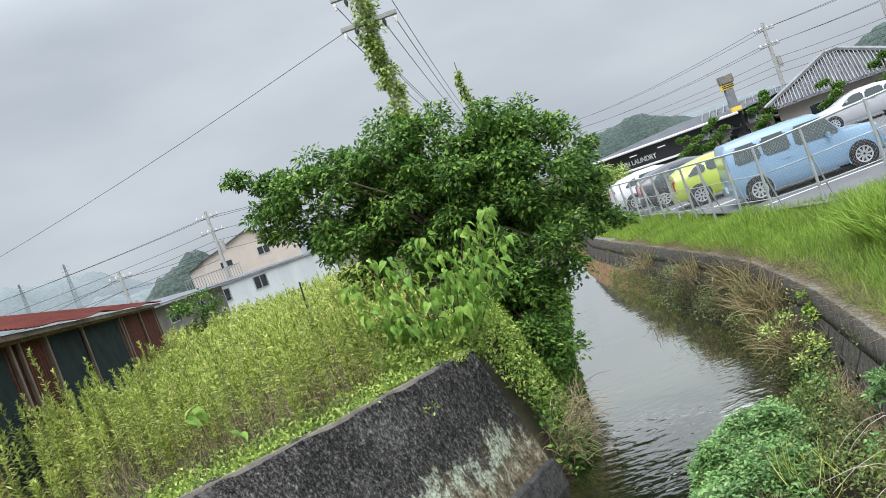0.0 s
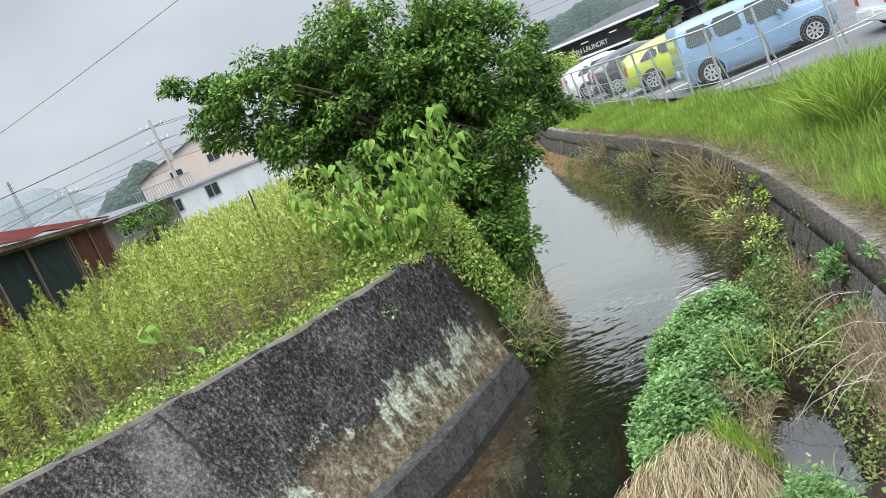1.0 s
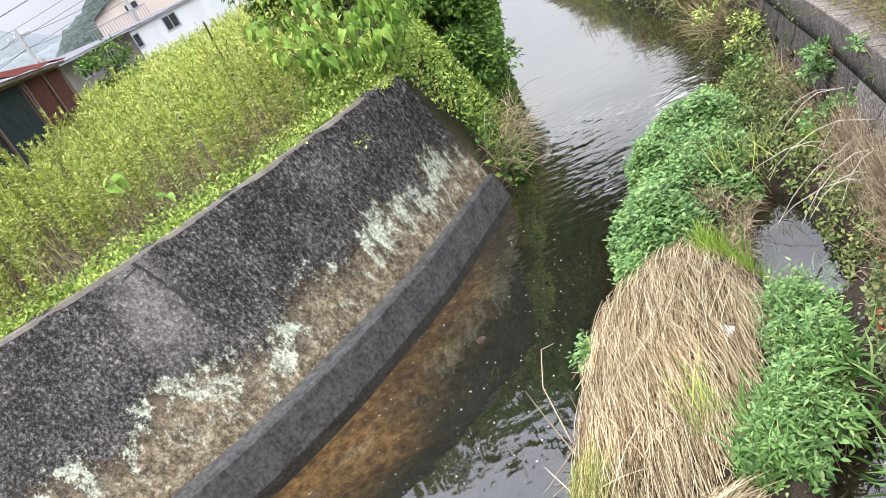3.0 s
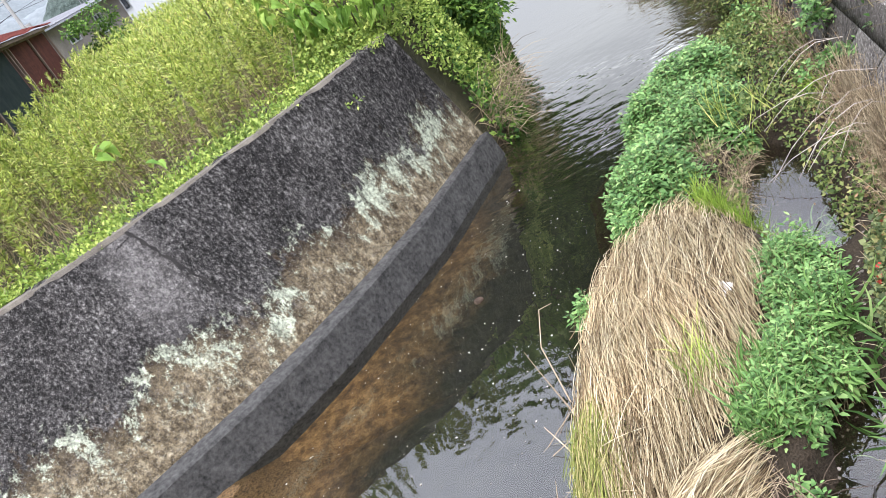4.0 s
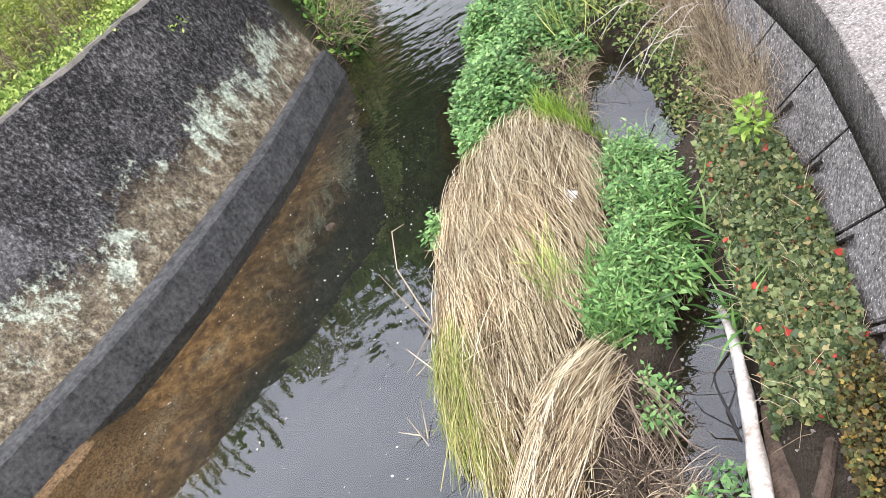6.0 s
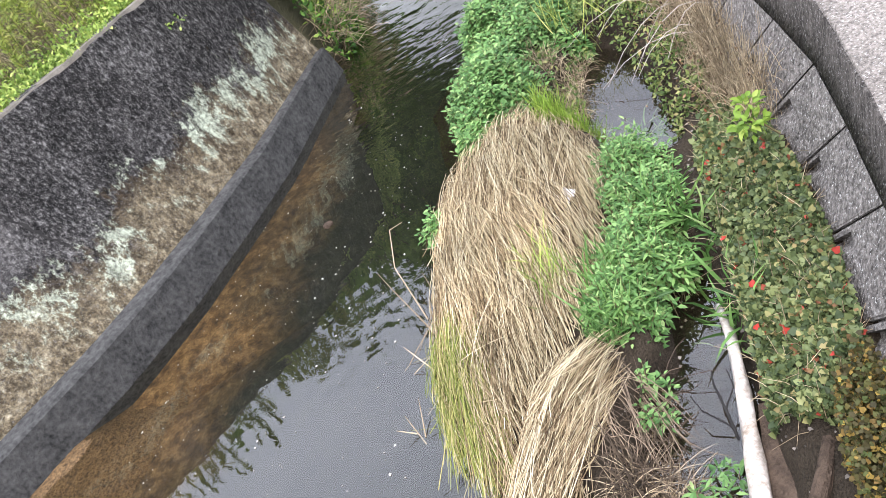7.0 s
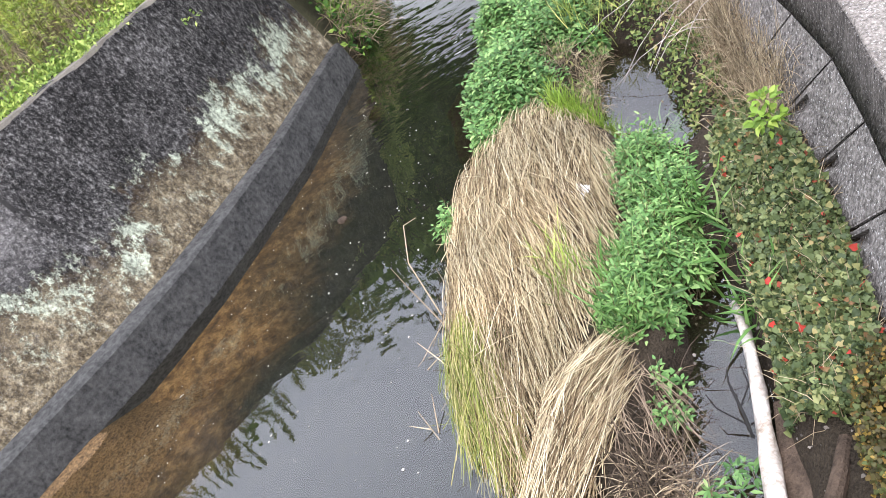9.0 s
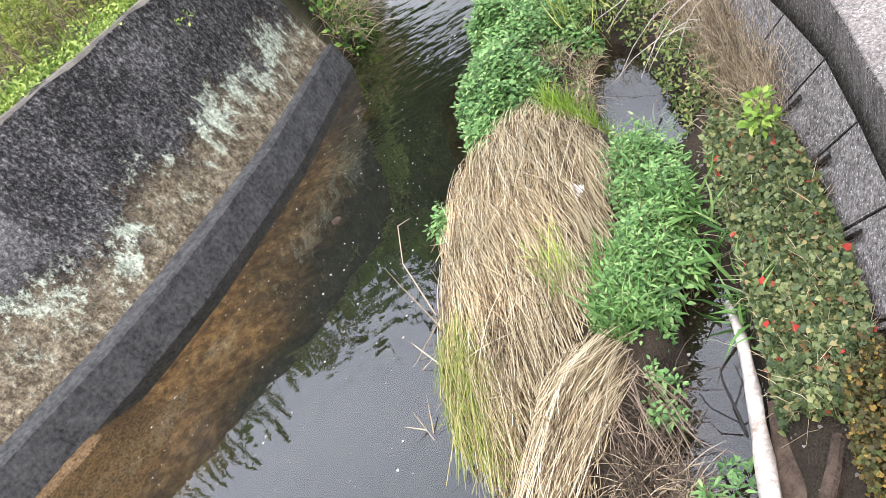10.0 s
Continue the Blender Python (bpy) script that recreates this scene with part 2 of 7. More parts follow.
def paint(name, c, rough=0.28):
    m, n, l, b = nodes_of(name)
    d = noise_node(n, l, 2.5, 5.0)
    l.new(mix(n, l, 0.16, c, ramp(n, l, d, [(0.3, tuple(v * 0.6 for v in c)), (0.7, tuple(min(1, v * 1.2) for v in c))])), b.inputs["Base Color"])
    b.inputs["Roughness"].default_value, b.inputs["Coat Weight"].default_value = rough, 0.5
    return m


def glass_dark(name, c=(0.02, 0.025, 0.028)):
    m, n, l, b = nodes_of(name)
    b.inputs["Base Color"].default_value = (*c, 1)
    b.inputs["Roughness"].default_value, b.inputs["Specular IOR Level"].default_value = 0.06, 0.8
    return m


HALO = (0.896, 0.444, 0.198)
M_WALL = wall_material()
M_TOE = surface("toe_concrete", (0.015, 0.0155, 0.0145), (0.078, 0.077, 0.072), 5.0, 22, 0.88, 0.8, grain=0.5, gloss=0.2, distance=0.015)
M_WALLTOP = surface("worn_concrete_edge", (0.077, 0.067, 0.054), (0.192, 0.173, 0.141), 5.0, 80, 0.95, 0.6)
M_CRACK = surface("crack_shadow", (0.012, 0.011, 0.01), (0.03, 0.028, 0.025), 9, 90, 1.0, 0.2)
M_BLOCK = surface("block_concrete", (0.06, 0.054, 0.048), (0.26, 0.24, 0.215), 4.0, 30, 0.95, 1.0, grain=0.6, island=0.05, distance=0.03, specks=1.0, gloss=0.12, stretch=(1.3, 1.3, 0.8))
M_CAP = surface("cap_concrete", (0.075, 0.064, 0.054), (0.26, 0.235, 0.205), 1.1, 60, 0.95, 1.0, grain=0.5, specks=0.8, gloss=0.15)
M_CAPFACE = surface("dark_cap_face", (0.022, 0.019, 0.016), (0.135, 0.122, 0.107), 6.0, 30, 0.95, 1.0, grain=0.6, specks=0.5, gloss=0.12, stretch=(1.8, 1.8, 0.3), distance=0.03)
M_BED = bed_material()
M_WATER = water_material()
M_SOIL = surface("soil", (0.016, 0.012, 0.008), (0.064, 0.049, 0.032), 5.0, 70, 0.95, 1.0, grain=0.5, distance=0.04, gloss=0.2)
M_GROUND = surface("weedy_ground", (0.025, 0.024, 0.012), (0.085, 0.078, 0.036), 1.2, 25, 0.95, 0.9, grain=0.35, distance=0.05)
M_ASPHALT = surface("asphalt", (0.09, 0.09, 0.092), (0.15, 0.15, 0.152), 0.6, 90, 0.9, 0.5)
M_LINE = surface("white_marking", (0.6, 0.6, 0.58), (0.8, 0.8, 0.78), 4, 60, 0.8, 0.2)
M_BARK = surface("bark", (0.05, 0.037, 0.025), (0.16, 0.125, 0.09), 6, 45, 0.95, 0.9, stretch=(1, 1, 0.3), distance=0.02)
M_STALK = surface("weed_stalk", (0.1, 0.09, 0.035), (0.24, 0.19, 0.09), 6, 60, 0.8, 0.2, island=0.4)
M_TREELEAF = leaf("tree_leaf", [(0.0, (0.03, 0.075, 0.02)), (0.45, (0.078, 0.17, 0.034)), (0.8, (0.15, 0.28, 0.05)), (1.0, (0.3, 0.42, 0.1))], 0.75, 0.28)
M_SAPLEAF = leaf("broad_leaf", [(0.0, (0.13, 0.26, 0.045)), (0.6, (0.24, 0.41, 0.075)), (1.0, (0.38, 0.52, 0.12))], 0.5, 0.36)
M_WEED = leaf("weed_leaf", [(0.0, (0.15, 0.21, 0.045)), (0.45, (0.37, 0.47, 0.11)), (0.85, (0.6, 0.66, 0.19)), (1.0, (0.68, 0.6, 0.25))], 0.55, 0.34)
M_COVER = leaf("ground_cover_leaf", [(0.0, (0.13, 0.22, 0.045)), (0.6, (0.36, 0.49, 0.12)), (1.0, (0.6, 0.67, 0.2))], 0.5, 0.33)
M_GRASS = leaf("tall_grass_blade", [(0.0, (0.12, 0.21, 0.032)), (0.6, (0.235, 0.37, 0.058)), (1.0, (0.36, 0.45, 0.1))], 0.5, 0.35)
M_MINT = leaf("mint_leaf", [(0.0, (0.05, 0.12, 0.035)), (0.5, (0.13, 0.27, 0.085)), (0.85, (0.23, 0.4, 0.14)), (1.0, (0.36, 0.5, 0.2))], 0.45, 0.28)
M_NETTLE = leaf("herb_leaf", [(0.0, (0.045, 0.11, 0.03)), (0.5, (0.12, 0.25, 0.07)), (0.85, (0.21, 0.37, 0.115)), (1.0, (0.35, 0.48, 0.2))], 0.45, 0.28)
M_STRAW = leaf("dry_straw", [(0.0, (0.06, 0.038, 0.02)), (0.25, (0.26, 0.185, 0.11)), (0.55, (0.52, 0.41, 0.26)), (0.85, (0.74, 0.62, 0.43)), (1.0, (0.86, 0.78, 0.6))], 0.7, 0.06)
M_GREENSTRAW = leaf("half_green_reed", [(0.0, (0.16, 0.22, 0.05)), (0.45, (0.34, 0.38, 0.1)), (0.75, (0.5, 0.46, 0.17)), (1.0, (0.66, 0.56, 0.3))], 0.6, 0.15)
M_DRYSTEM = leaf("dry_stem", [(0.0, (0.140, 0.106, 0.073)), (0.6, (0.405, 0.319, 0.220)), (1.0, (0.699, 0.584, 0.426))], 0.8, 0.1)
M_DRYGRASS = leaf("dry_grass", [(0.0, (0.08, 0.07, 0.032)), (0.5, (0.2, 0.165, 0.085)), (1.0, (0.36, 0.3, 0.17))], 0.7, 0.2)
M_CREEPER = leaf("creeper_leaf", [(0.0, (0.04, 0.062, 0.028)), (0.5, (0.1, 0.135, 0.055)), (0.86, (0.19, 0.225, 0.095)), (0.95, (0.29, 0.27, 0.12)), (0.985, (0.2, 0.1, 0.055)), (0.993, (0.4, 0.05, 0.04)), (1.0, (0.46, 0.05, 0.04))], 0.5, 0.2)
M_SCRUB = leaf("scrub_leaf", [(0.0, (0.060, 0.099, 0.033)), (0.5, (0.132, 0.192, 0.060)), (0.9, (0.265, 0.317, 0.106)), (1.0, (0.370, 0.317, 0.146))], 0.55, 0.3)
M_AUTUMN = leaf("yellowed_leaf", [(0.0, (0.05, 0.045, 0.02)), (0.35, (0.09, 0.075, 0.03)), (0.6, (0.09, 0.12, 0.04)), (0.85, (0.2, 0.12, 0.04)), (1.0, (0.42, 0.3, 0.07))], 0.6, 0.3)
M_PALECANE = surface("pale_cane", (0.34, 0.29, 0.24), (0.62, 0.56, 0.5), 6, 60, 0.8, 0.2, island=0.3)
M_OLDSTEM = surface("weathered_stem", (0.1, 0.07, 0.045), (0.32, 0.24, 0.16), 8, 60, 0.85, 0.2, island=0.4)
M_TWIG = surface("dead_twig", (0.03, 0.02, 0.013), (0.14, 0.1, 0.062), 8, 60, 0.9, 0.3, island=0.3)
M_PIPE = surface("weathered_plastic", (0.26, 0.2, 0.14), (0.62, 0.58, 0.52), 5.0, 40, 0.6, 0.3, grain=0.3)
M_LOG = surface("rotten_log", (0.03, 0.022, 0.016), (0.115, 0.082, 0.058), 9, 55, 0.95, 1.0, distance=0.02, gloss=0.15)
M_STONE = surface("pebble", (0.05, 0.04, 0.03), (0.19, 0.165, 0.135), 6, 60, 0.85, 0.3, island=0.5)
M_FOAM = surface("foam_fleck", (0.6, 0.58, 0.45), (0.8, 0.78, 0.66), 20, 80, 0.9, 0.2, island=0.3)
M_RUST = surface("rusty_sheet", (0.045, 0.017, 0.012), (0.14, 0.042, 0.027), 2.0, 35, 0.85, 0.6, grain=0.4, stretch=(1, 1, 0.4))
M_REDROOF = surface("red_sheet_roof", (0.11, 0.03, 0.024), (0.23, 0.06, 0.045), 1.5, 30, 0.85, 0.3, grain=0.35, gloss=0.15)
M_OLDWOOD = surface("old_timber", (0.09, 0.06, 0.045), (0.24, 0.18, 0.14), 3, 40, 0.9, 0.5, stretch=(1, 1, 0.2))
M_DARKPANE = surface("dark_net_panel", (0.012, 0.02, 0.02), (0.03, 0.042, 0.04), 2, 30, 0.9, 0.1, gloss=0.05)
M_WHITEWALL = surface("white_sheet_wall", (0.6, 0.63, 0.63), (0.76, 0.78, 0.77), 0.8, 25, 0.7, 0.1, grain=0.12, stretch=(1, 1, 0.3))
M_BEIGE = surface("beige_render", (0.5, 0.43, 0.38), (0.6, 0.53, 0.47), 0.6, 25, 0.9, 0.2, grain=0.15)
M_GREYWALL = surface("weathered_board", (0.13, 0.115, 0.1), (0.27, 0.245, 0.215), 1.2, 25, 0.9, 0.3)
M_GREYROOF = surface("grey_metal_roof", (0.13, 0.14, 0.16), (0.24, 0.25, 0.27), 1.2, 30, 0.6, 0.2)
M_TILE = surface("kawara_tile", (0.12, 0.122, 0.13), (0.24, 0.245, 0.255), 1.5, 30, 0.5, 0.3, island=0.15)
M_BLACK = surface("black_fascia", (0.012, 0.012, 0.014), (0.025, 0.025, 0.028), 0.8, 20, 0.5, 0.1)
M_SILVER = surface("galvanised_steel", (0.42, 0.44, 0.45), (0.6, 0.62, 0.63), 3, 60, 0.42, 0.1, metal=0.6)
M_POLE = surface("concrete_pole", (0.28, 0.28, 0.27), (0.42, 0.42, 0.4), 2, 50, 0.9, 0.2)
M_WIRE = surface("black_cable", (0.02, 0.02, 0.022), (0.04, 0.04, 0.042), 3, 60, 0.6, 0.0)
M_WINDOW = glass_dark("window_glass")
M_WHITE = surface("white_plastic", (0.7, 0.7, 0.68), (0.82, 0.82, 0.8), 2, 40, 0.5, 0.1)
M_LETTER = surface("white_letter", (0.78, 0.78, 0.76), (0.85, 0.85, 0.84), 2, 40, 0.5, 0.0)
M_YELLOW = surface("yellow_sign", (0.6, 0.42, 0.05), (0.8, 0.6, 0.1), 2, 30, 0.5, 0.1)
M_RUBBER = surface("tyre_rubber", (0.014, 0.014, 0.015), (0.03, 0.03, 0.03), 8, 80, 0.85, 0.2)
M_CARGLASS = glass_dark("car_glass", (0.075, 0.095, 0.095))
M_BLUE = paint("pale_blue_paint", (0.2, 0.32, 0.45))
M_LIME = paint("lime_paint", (0.4, 0.49, 0.05))
M_CARWHITE = paint("white_paint", (0.72, 0.73, 0.74))
M_CARSILVER = paint("silver_paint", (0.45, 0.46, 0.49))
M_CARDARK = paint("dark_paint", (0.035, 0.035, 0.045))
M_TAIL = paint("red_lens", (0.4, 0.02, 0.02), 0.15)
M_LAMP = paint("clear_lens", (0.6, 0.62, 0.64), 0.1)
M_HILL = surface("wooded_hill", (0.03, 0.05, 0.043), (0.065, 0.092, 0.078), 0.05, 0.6, 0.95, 1.0, distance=1.5, grain=0.5)
# haze of distance is painted into this pale blue-grey
M_FARHILL = surface("haze_tinted_hill", (0.13, 0.155, 0.16), (0.18, 0.205, 0.212), 0.01, 0.2, 1.0, 0.4, distance=2.0)


# ---- building tools ----
def smooth_mesh(me):
    me.polygons.foreach_set("use_smooth", [True] * len(me.polygons))


def mesh_np(name, verts, faces):
    """A mesh from arrays: verts (N, 3), faces (M, k)."""
    verts, faces = np.asarray(verts, np.float32), np.asarray(faces, np.int32)
    me = bpy.data.meshes.new(name)
    me.vertices.add(len(verts))
    me.vertices.foreach_set("co", verts.ravel())
    k = faces.shape[1]
    me.loops.add(faces.size)
    me.loops.foreach_set("vertex_index", faces.ravel())
    me.polygons.add(len(faces))
    me.polygons.foreach_set("loop_start", np.arange(0, faces.size, k, dtype=np.int32))
    me.polygons.foreach_set("loop_total", np.full(len(faces), k, np.int32))
    me.update(calc_edges=True)
    return me


def mesh_ob(name, verts, faces, material, parent=None, smooth=False, label="", category="", kind="", group=""):
    me = mesh_np(name, verts, faces)
    me.materials.append(material)
    if smooth:
        smooth_mesh(me)
    ob = new(name, me)
    ob.parent = parent
    return tagged(ob, label, category, group, kind)


def part(name, bm, material, parent=None, label="", smooth=False):
    """Links a bmesh as one mesh object under a thing or under a part."""
    me = bpy.data.meshes.new(name)
    bm.to_mesh(me)
    bm.free()
    me.materials.append(material)
    if smooth:
        smooth_mesh(me)
    ob = new(name, me)
    ob.parent = parent
    return tagged(ob, label)


def thing(name, label, category, group="", at=(0, 0, 0), turn=0.0):
    ob = new(name)
    ob.matrix_basis = pose(*at, 0, 0, turn)
    return tagged(ob, label, category, group)


def box(bm, x0, y0, z0, x1, y1, z1, m=None, bev=0.0):
    r = bmesh.ops.create_cube(bm, size=1.0)
    t = Matrix.Translation(((x0 + x1) / 2, (y0 + y1) / 2, (z0 + z1) / 2)) @ Matrix.Diagonal((x1 - x0, y1 - y0, z1 - z0, 1))
    bmesh.ops.transform(bm, matrix=(m @ t) if m else t, verts=r["verts"])
    if bev:
        es = list({e for v in r["verts"] for e in v.link_edges})
        bmesh.ops.bevel(bm, geom=es, offset=bev, segments=2, affect="EDGES")
    return bm


def a_box(x0, y0, z0, x1, y1, z1, bev=0.0):
    return box(bmesh.new(), x0, y0, z0, x1, y1, z1, None, bev)


def tube(bm, pts, radii, sides=8):
    """A tube along points, with a radius at each, closed at its ends."""
    pts = [Vector(p) for p in pts]
    rings = []
    for k, p in enumerate(pts):
        d = (pts[min(k + 1, len(pts) - 1)] - pts[max(k - 1, 0)]).normalized()
        a = d.orthogonal().normalized() if k == 0 else (a - d * a.dot(d)).normalized()
        b = d.cross(a)
        r = radii[k] if isinstance(radii, (list, tuple)) else radii
        rings.append([bm.verts.new(p + (a * math.cos(2 * math.pi * s / sides) + b * math.sin(2 * math.pi * s / sides)) * r) for s in range(sides)])
    for u, v in zip(rings, rings[1:]):
        for s in range(sides):
            bm.faces.new((u[s], u[(s + 1) % sides], v[(s + 1) % sides], v[s]))
    bm.faces.new(rings[0][::-1])
    bm.faces.new(rings[-1])
    return bm


def a_tube(pts, radii, sides=8):
    return tube(bmesh.new(), pts, radii, sides)


def unit(v):
    return v / np.maximum(np.linalg.norm(v, axis=-1, keepdims=True), 1e-9)


rng = np.random.default_rng(7)

# leaf shapes: length along y, face up along z
LEAF = (np.array([(0, 0, 0), (-0.27, 0.35, 0.07), (0, 0.42, -0.02), (0.27, 0.35, 0.07), (-0.16, 0.75, 0.02), (0, 0.8, -0.05), (0.16, 0.75, 0.02), (0, 1.0, -0.14)], float),
        [(0, 2, 1, 1), (0, 3, 2, 2), (1, 2, 5, 4), (2, 3, 6, 5), (4, 5, 7, 7), (5, 6, 7, 7)])
LEAF_TRI = (np.array([(0, 0, 0), (-0.26, 0.45, 0.06), (0, 0.5, -0.03), (0.26, 0.45, 0.06), (0, 1.0, -0.1)], float),
            [(0, 2, 1), (0, 3, 2), (1, 2, 4), (2, 3, 4)])
HEART = (np.array([(0, 0, 0), (-0.28, 0.1, 0.06), (-0.38, 0.4, 0.03), (-0.24, 0.75, -0.12), (0, 1.1, -0.42), (0.24, 0.75, -0.12), (0.38, 0.4, 0.03), (0.28, 0.1, 0.06), (0, 0.45, -0.05)], float),
         [(0, 8, 1), (1, 8, 2), (2, 8, 3), (3, 8, 4), (4, 8, 5), (5, 8, 6), (6, 8, 7), (7, 8, 0)])
NARROW = (np.array([(0, 0, 0), (-0.085, 0.4, 0.03), (0, 0.42, 0.0), (0.085, 0.4, 0.03), (0, 1.0, -0.22)], float),
          [(0, 2, 1), (0, 3, 2), (1, 2, 4), (2, 3, 4)])
NARROW_LEAF = (np.array([(0, 0, 0), (-0.15, 0.32, 0.05), (0, 0.36, 0.0), (0.15, 0.32, 0.05), (-0.1, 0.68, 0.0), (0, 0.7, -0.05), (0.1, 0.68, 0.0), (0, 1.0, -0.16)], float), LEAF[1])
BLADE = (np.array([(-0.014, 0, 0), (0.014, 0, 0), (-0.015, 0.35, 0.0), (0.015, 0.35, 0.0), (-0.011, 0.7, -0.08), (0.011, 0.7, -0.08), (0, 1.0, -0.28)], float),
         [(0, 1, 3), (0, 3, 2), (2, 3, 5), (2, 5, 4), (4, 5, 6)])
ROUND = (np.array([(0, 0, 0)] + [(0.5 * math.sin(a) * (0.95 + 0.24 * math.sin(5 * a + 0.4)), 0.5 - 0.5 * math.cos(a) * (0.95 + 0.24 * math.sin(5 * a + 0.4)), 0.12 * math.cos(3 * a)) for a in (0.5, 1.2, 2.0, 2.8, 3.5, 4.3, 5.1, 5.8)] + [(0, 0.5, -0.05)], float),
         [(0, 9, 1)] + [(k, 9, k + 1) for k in range(1, 8)] + [(8, 9, 0)])


def strew(shape, pos, ahead, face, size, bend=None):
    """Copies of a small shape: at pos, pointing ahead, its face towards face, as long as size (a number or x, y, z)."""
    v0 = shape[0]
    f0 = []
    for f in shape[1]:
        q = list(dict.fromkeys(f))
        f0 += [q] if len(q) == 3 else [[q[0], q[1], q[2]], [q[0], q[2], q[3]]]
    f0 = np.array(f0)
    n = len(pos)
    ahead = unit(ahead)
    right = unit(np.cross(ahead, face))
    up = np.cross(right, ahead)
    size = np.broadcast_to(np.asarray(size, float).reshape(n, -1) if np.ndim(size) else np.full((n, 1), size), (n, 3)) if np.ndim(size) < 2 else size
    loc = v0[None] * size[:, None, :]
    verts = pos[:, None] + loc[..., :1] * right[:, None] + loc[..., 1:2] * ahead[:, None] + loc[..., 2:] * up[:, None]
    faces = f0[None] + (np.arange(n) * len(v0))[:, None, None]
    return verts.reshape(-1, 3), faces.reshape(-1, 3)


def stems(base, tip, radius, sag=0.0, segs=3, sides=3):
    """Thin tubes from base to tip points, bowed by sag."""
    n = len(base)
    t = np.linspace(0, 1, segs + 1)
    mid = base[:, None] + (tip - base)[:, None] * t[None, :, None]
    sag = np.broadcast_to(np.asarray(sag, float), (n,)) if np.ndim(sag) < 2 else sag
    if np.ndim(sag) < 2:
        mid[..., 2] += (4 * t * (1 - t))[None] * sag[:, None]
    else:
        mid += (4 * t * (1 - t))[None, :, None] * sag[:, None]
    d = unit(tip - base)
    a = unit(np.cross(d, np.array([0.31, 0.17, 0.93])))
    b = np.cross(d, a)
    ang = np.arange(sides) * 2 * math.pi / sides
    ring = a[:, None] * np.cos(ang)[None, :, None] + b[:, None] * np.sin(ang)[None, :, None]
    r = np.broadcast_to(np.asarray(radius, float), (n,))[:, None, None, None] * (1 - 0.6 * t)[None, :, None, None]
    verts = (mid[:, :, None] + ring[:, None] * r).reshape(-1, 3)
    k = np.arange(segs)[:, None] * sides
    s = np.arange(sides)[None]
    q = np.stack([k + s, k + (s + 1) % sides, k + sides + (s + 1) % sides, k + sides + s], -1).reshape(-1, 4)
    q = np.concatenate([q[:, [0, 1, 2]], q[:, [0, 2, 3]]])
    faces = q[None] + (np.arange(n) * (segs + 1) * sides)[:, None, None]
    return verts, faces.reshape(-1, 3)


def rand_dirs(n, up=0.0):
    d = rng.normal(size=(n, 3))
    d[:, 2] += up
    return unit(d)


def around(n, lo, hi):
    """Level directions with a rise between lo and hi."""
    a = rng.uniform(0, 2 * math.pi, n)
    e = rng.uniform(lo, hi, n)
    return np.stack([np.cos(a) * np.cos(e), np.sin(a) * np.cos(e), np.sin(e)], 1)


def inside(poly, x, y):
    """Whether points lie in a polygon, and how far from its edge (positive inside)."""
    poly = np.array(poly, float)
    hit = np.zeros(x.shape, bool)
    far = np.full(x.shape, 1e9)
    for (ax, ay), (bx, by) in zip(poly, np.roll(poly, -1, 0)):
        cross = (ay > y) != (by > y)
        with np.errstate(divide="ignore", invalid="ignore"):
            hit ^= cross & (x < (bx - ax) * (y - ay) / (by - ay + 1e-12) + ax)
        t = np.clip(((x - ax) * (bx - ax) + (y - ay) * (by - ay)) / ((bx - ax) ** 2 + (by - ay) ** 2 + 1e-12), 0, 1)
        far = np.minimum(far, np.hypot(x - ax - t * (bx - ax), y - ay - t * (by - ay)))
    return np.where(hit, far, -far)


def in_poly(poly, n):
    """n random places in a polygon."""
    p = np.array(poly, float)
    out = np.zeros((0, 2))
    while len(out) < n:
        c = rng.uniform(p.min(0), p.max(0), (n * 3, 2))
        out = np.concatenate([out, c[inside(poly, c[:, 0], c[:, 1]) > 0]])
    return out[:n]


def soft_noise(x, y, s, seed=0.0):
    """A slow, cheap unevenness between about -1 and 1."""
    return (np.sin(x * s + 1.7 * np.sin(y * s * 0.7 + seed) + seed) + np.sin(y * s * 1.3 + 1.3 * np.sin(x * s * 0.8 + 2 + seed)) + np.sin((x + y) * s * 2.3 + seed * 2) * 0.5) / 2.5


# ---- the lie of the land ----
L_TOP = [(-40, 4.0), (-9.0, 6.2), (-6.5, 6.85), (-5.0, 7.3), (-4.3, 7.5), (-3.3, 7.95), (-2.57, 8.4), (-1.9, 8.83), (-1.2, 9.42), (-0.27, 10.25)]
L_FOOT = [(-38, 2.0), (-8.0, 4.2), (-5.5, 5.15), (-4.09, 5.82), (-3.53, 6.2), (-2.96, 6.57), (-2.23, 7.17), (-1.76, 7.66), (-1.54, 7.89), (-0.87, 8.63), (-0.31, 9.48), (0.31, 10.42)]
R_CAP = [(0.75, 0.2), (1.25, 1.15), (1.75, 2.1), (2.23, 3.01), (2.67, 3.9), (2.86, 4.5), (3.18, 5.68), (3.58, 7.11), (3.9, 8.4), (4.42, 10.6), (4.95, 14.0), (5.08, 17.0), (5.1, 20.8), (5.1, 25.0), (5.2, 30.0), (6.4, 40.0), (9.0, 52.0)]
Z_LEFT, Z_CAP, Z_PARK = 2.15, 1.3, 1.6


def along(pts, y):
    p = np.array(sorted(pts, key=lambda q: q[1]))
    return np.interp(y, p[:, 1], p[:, 0])


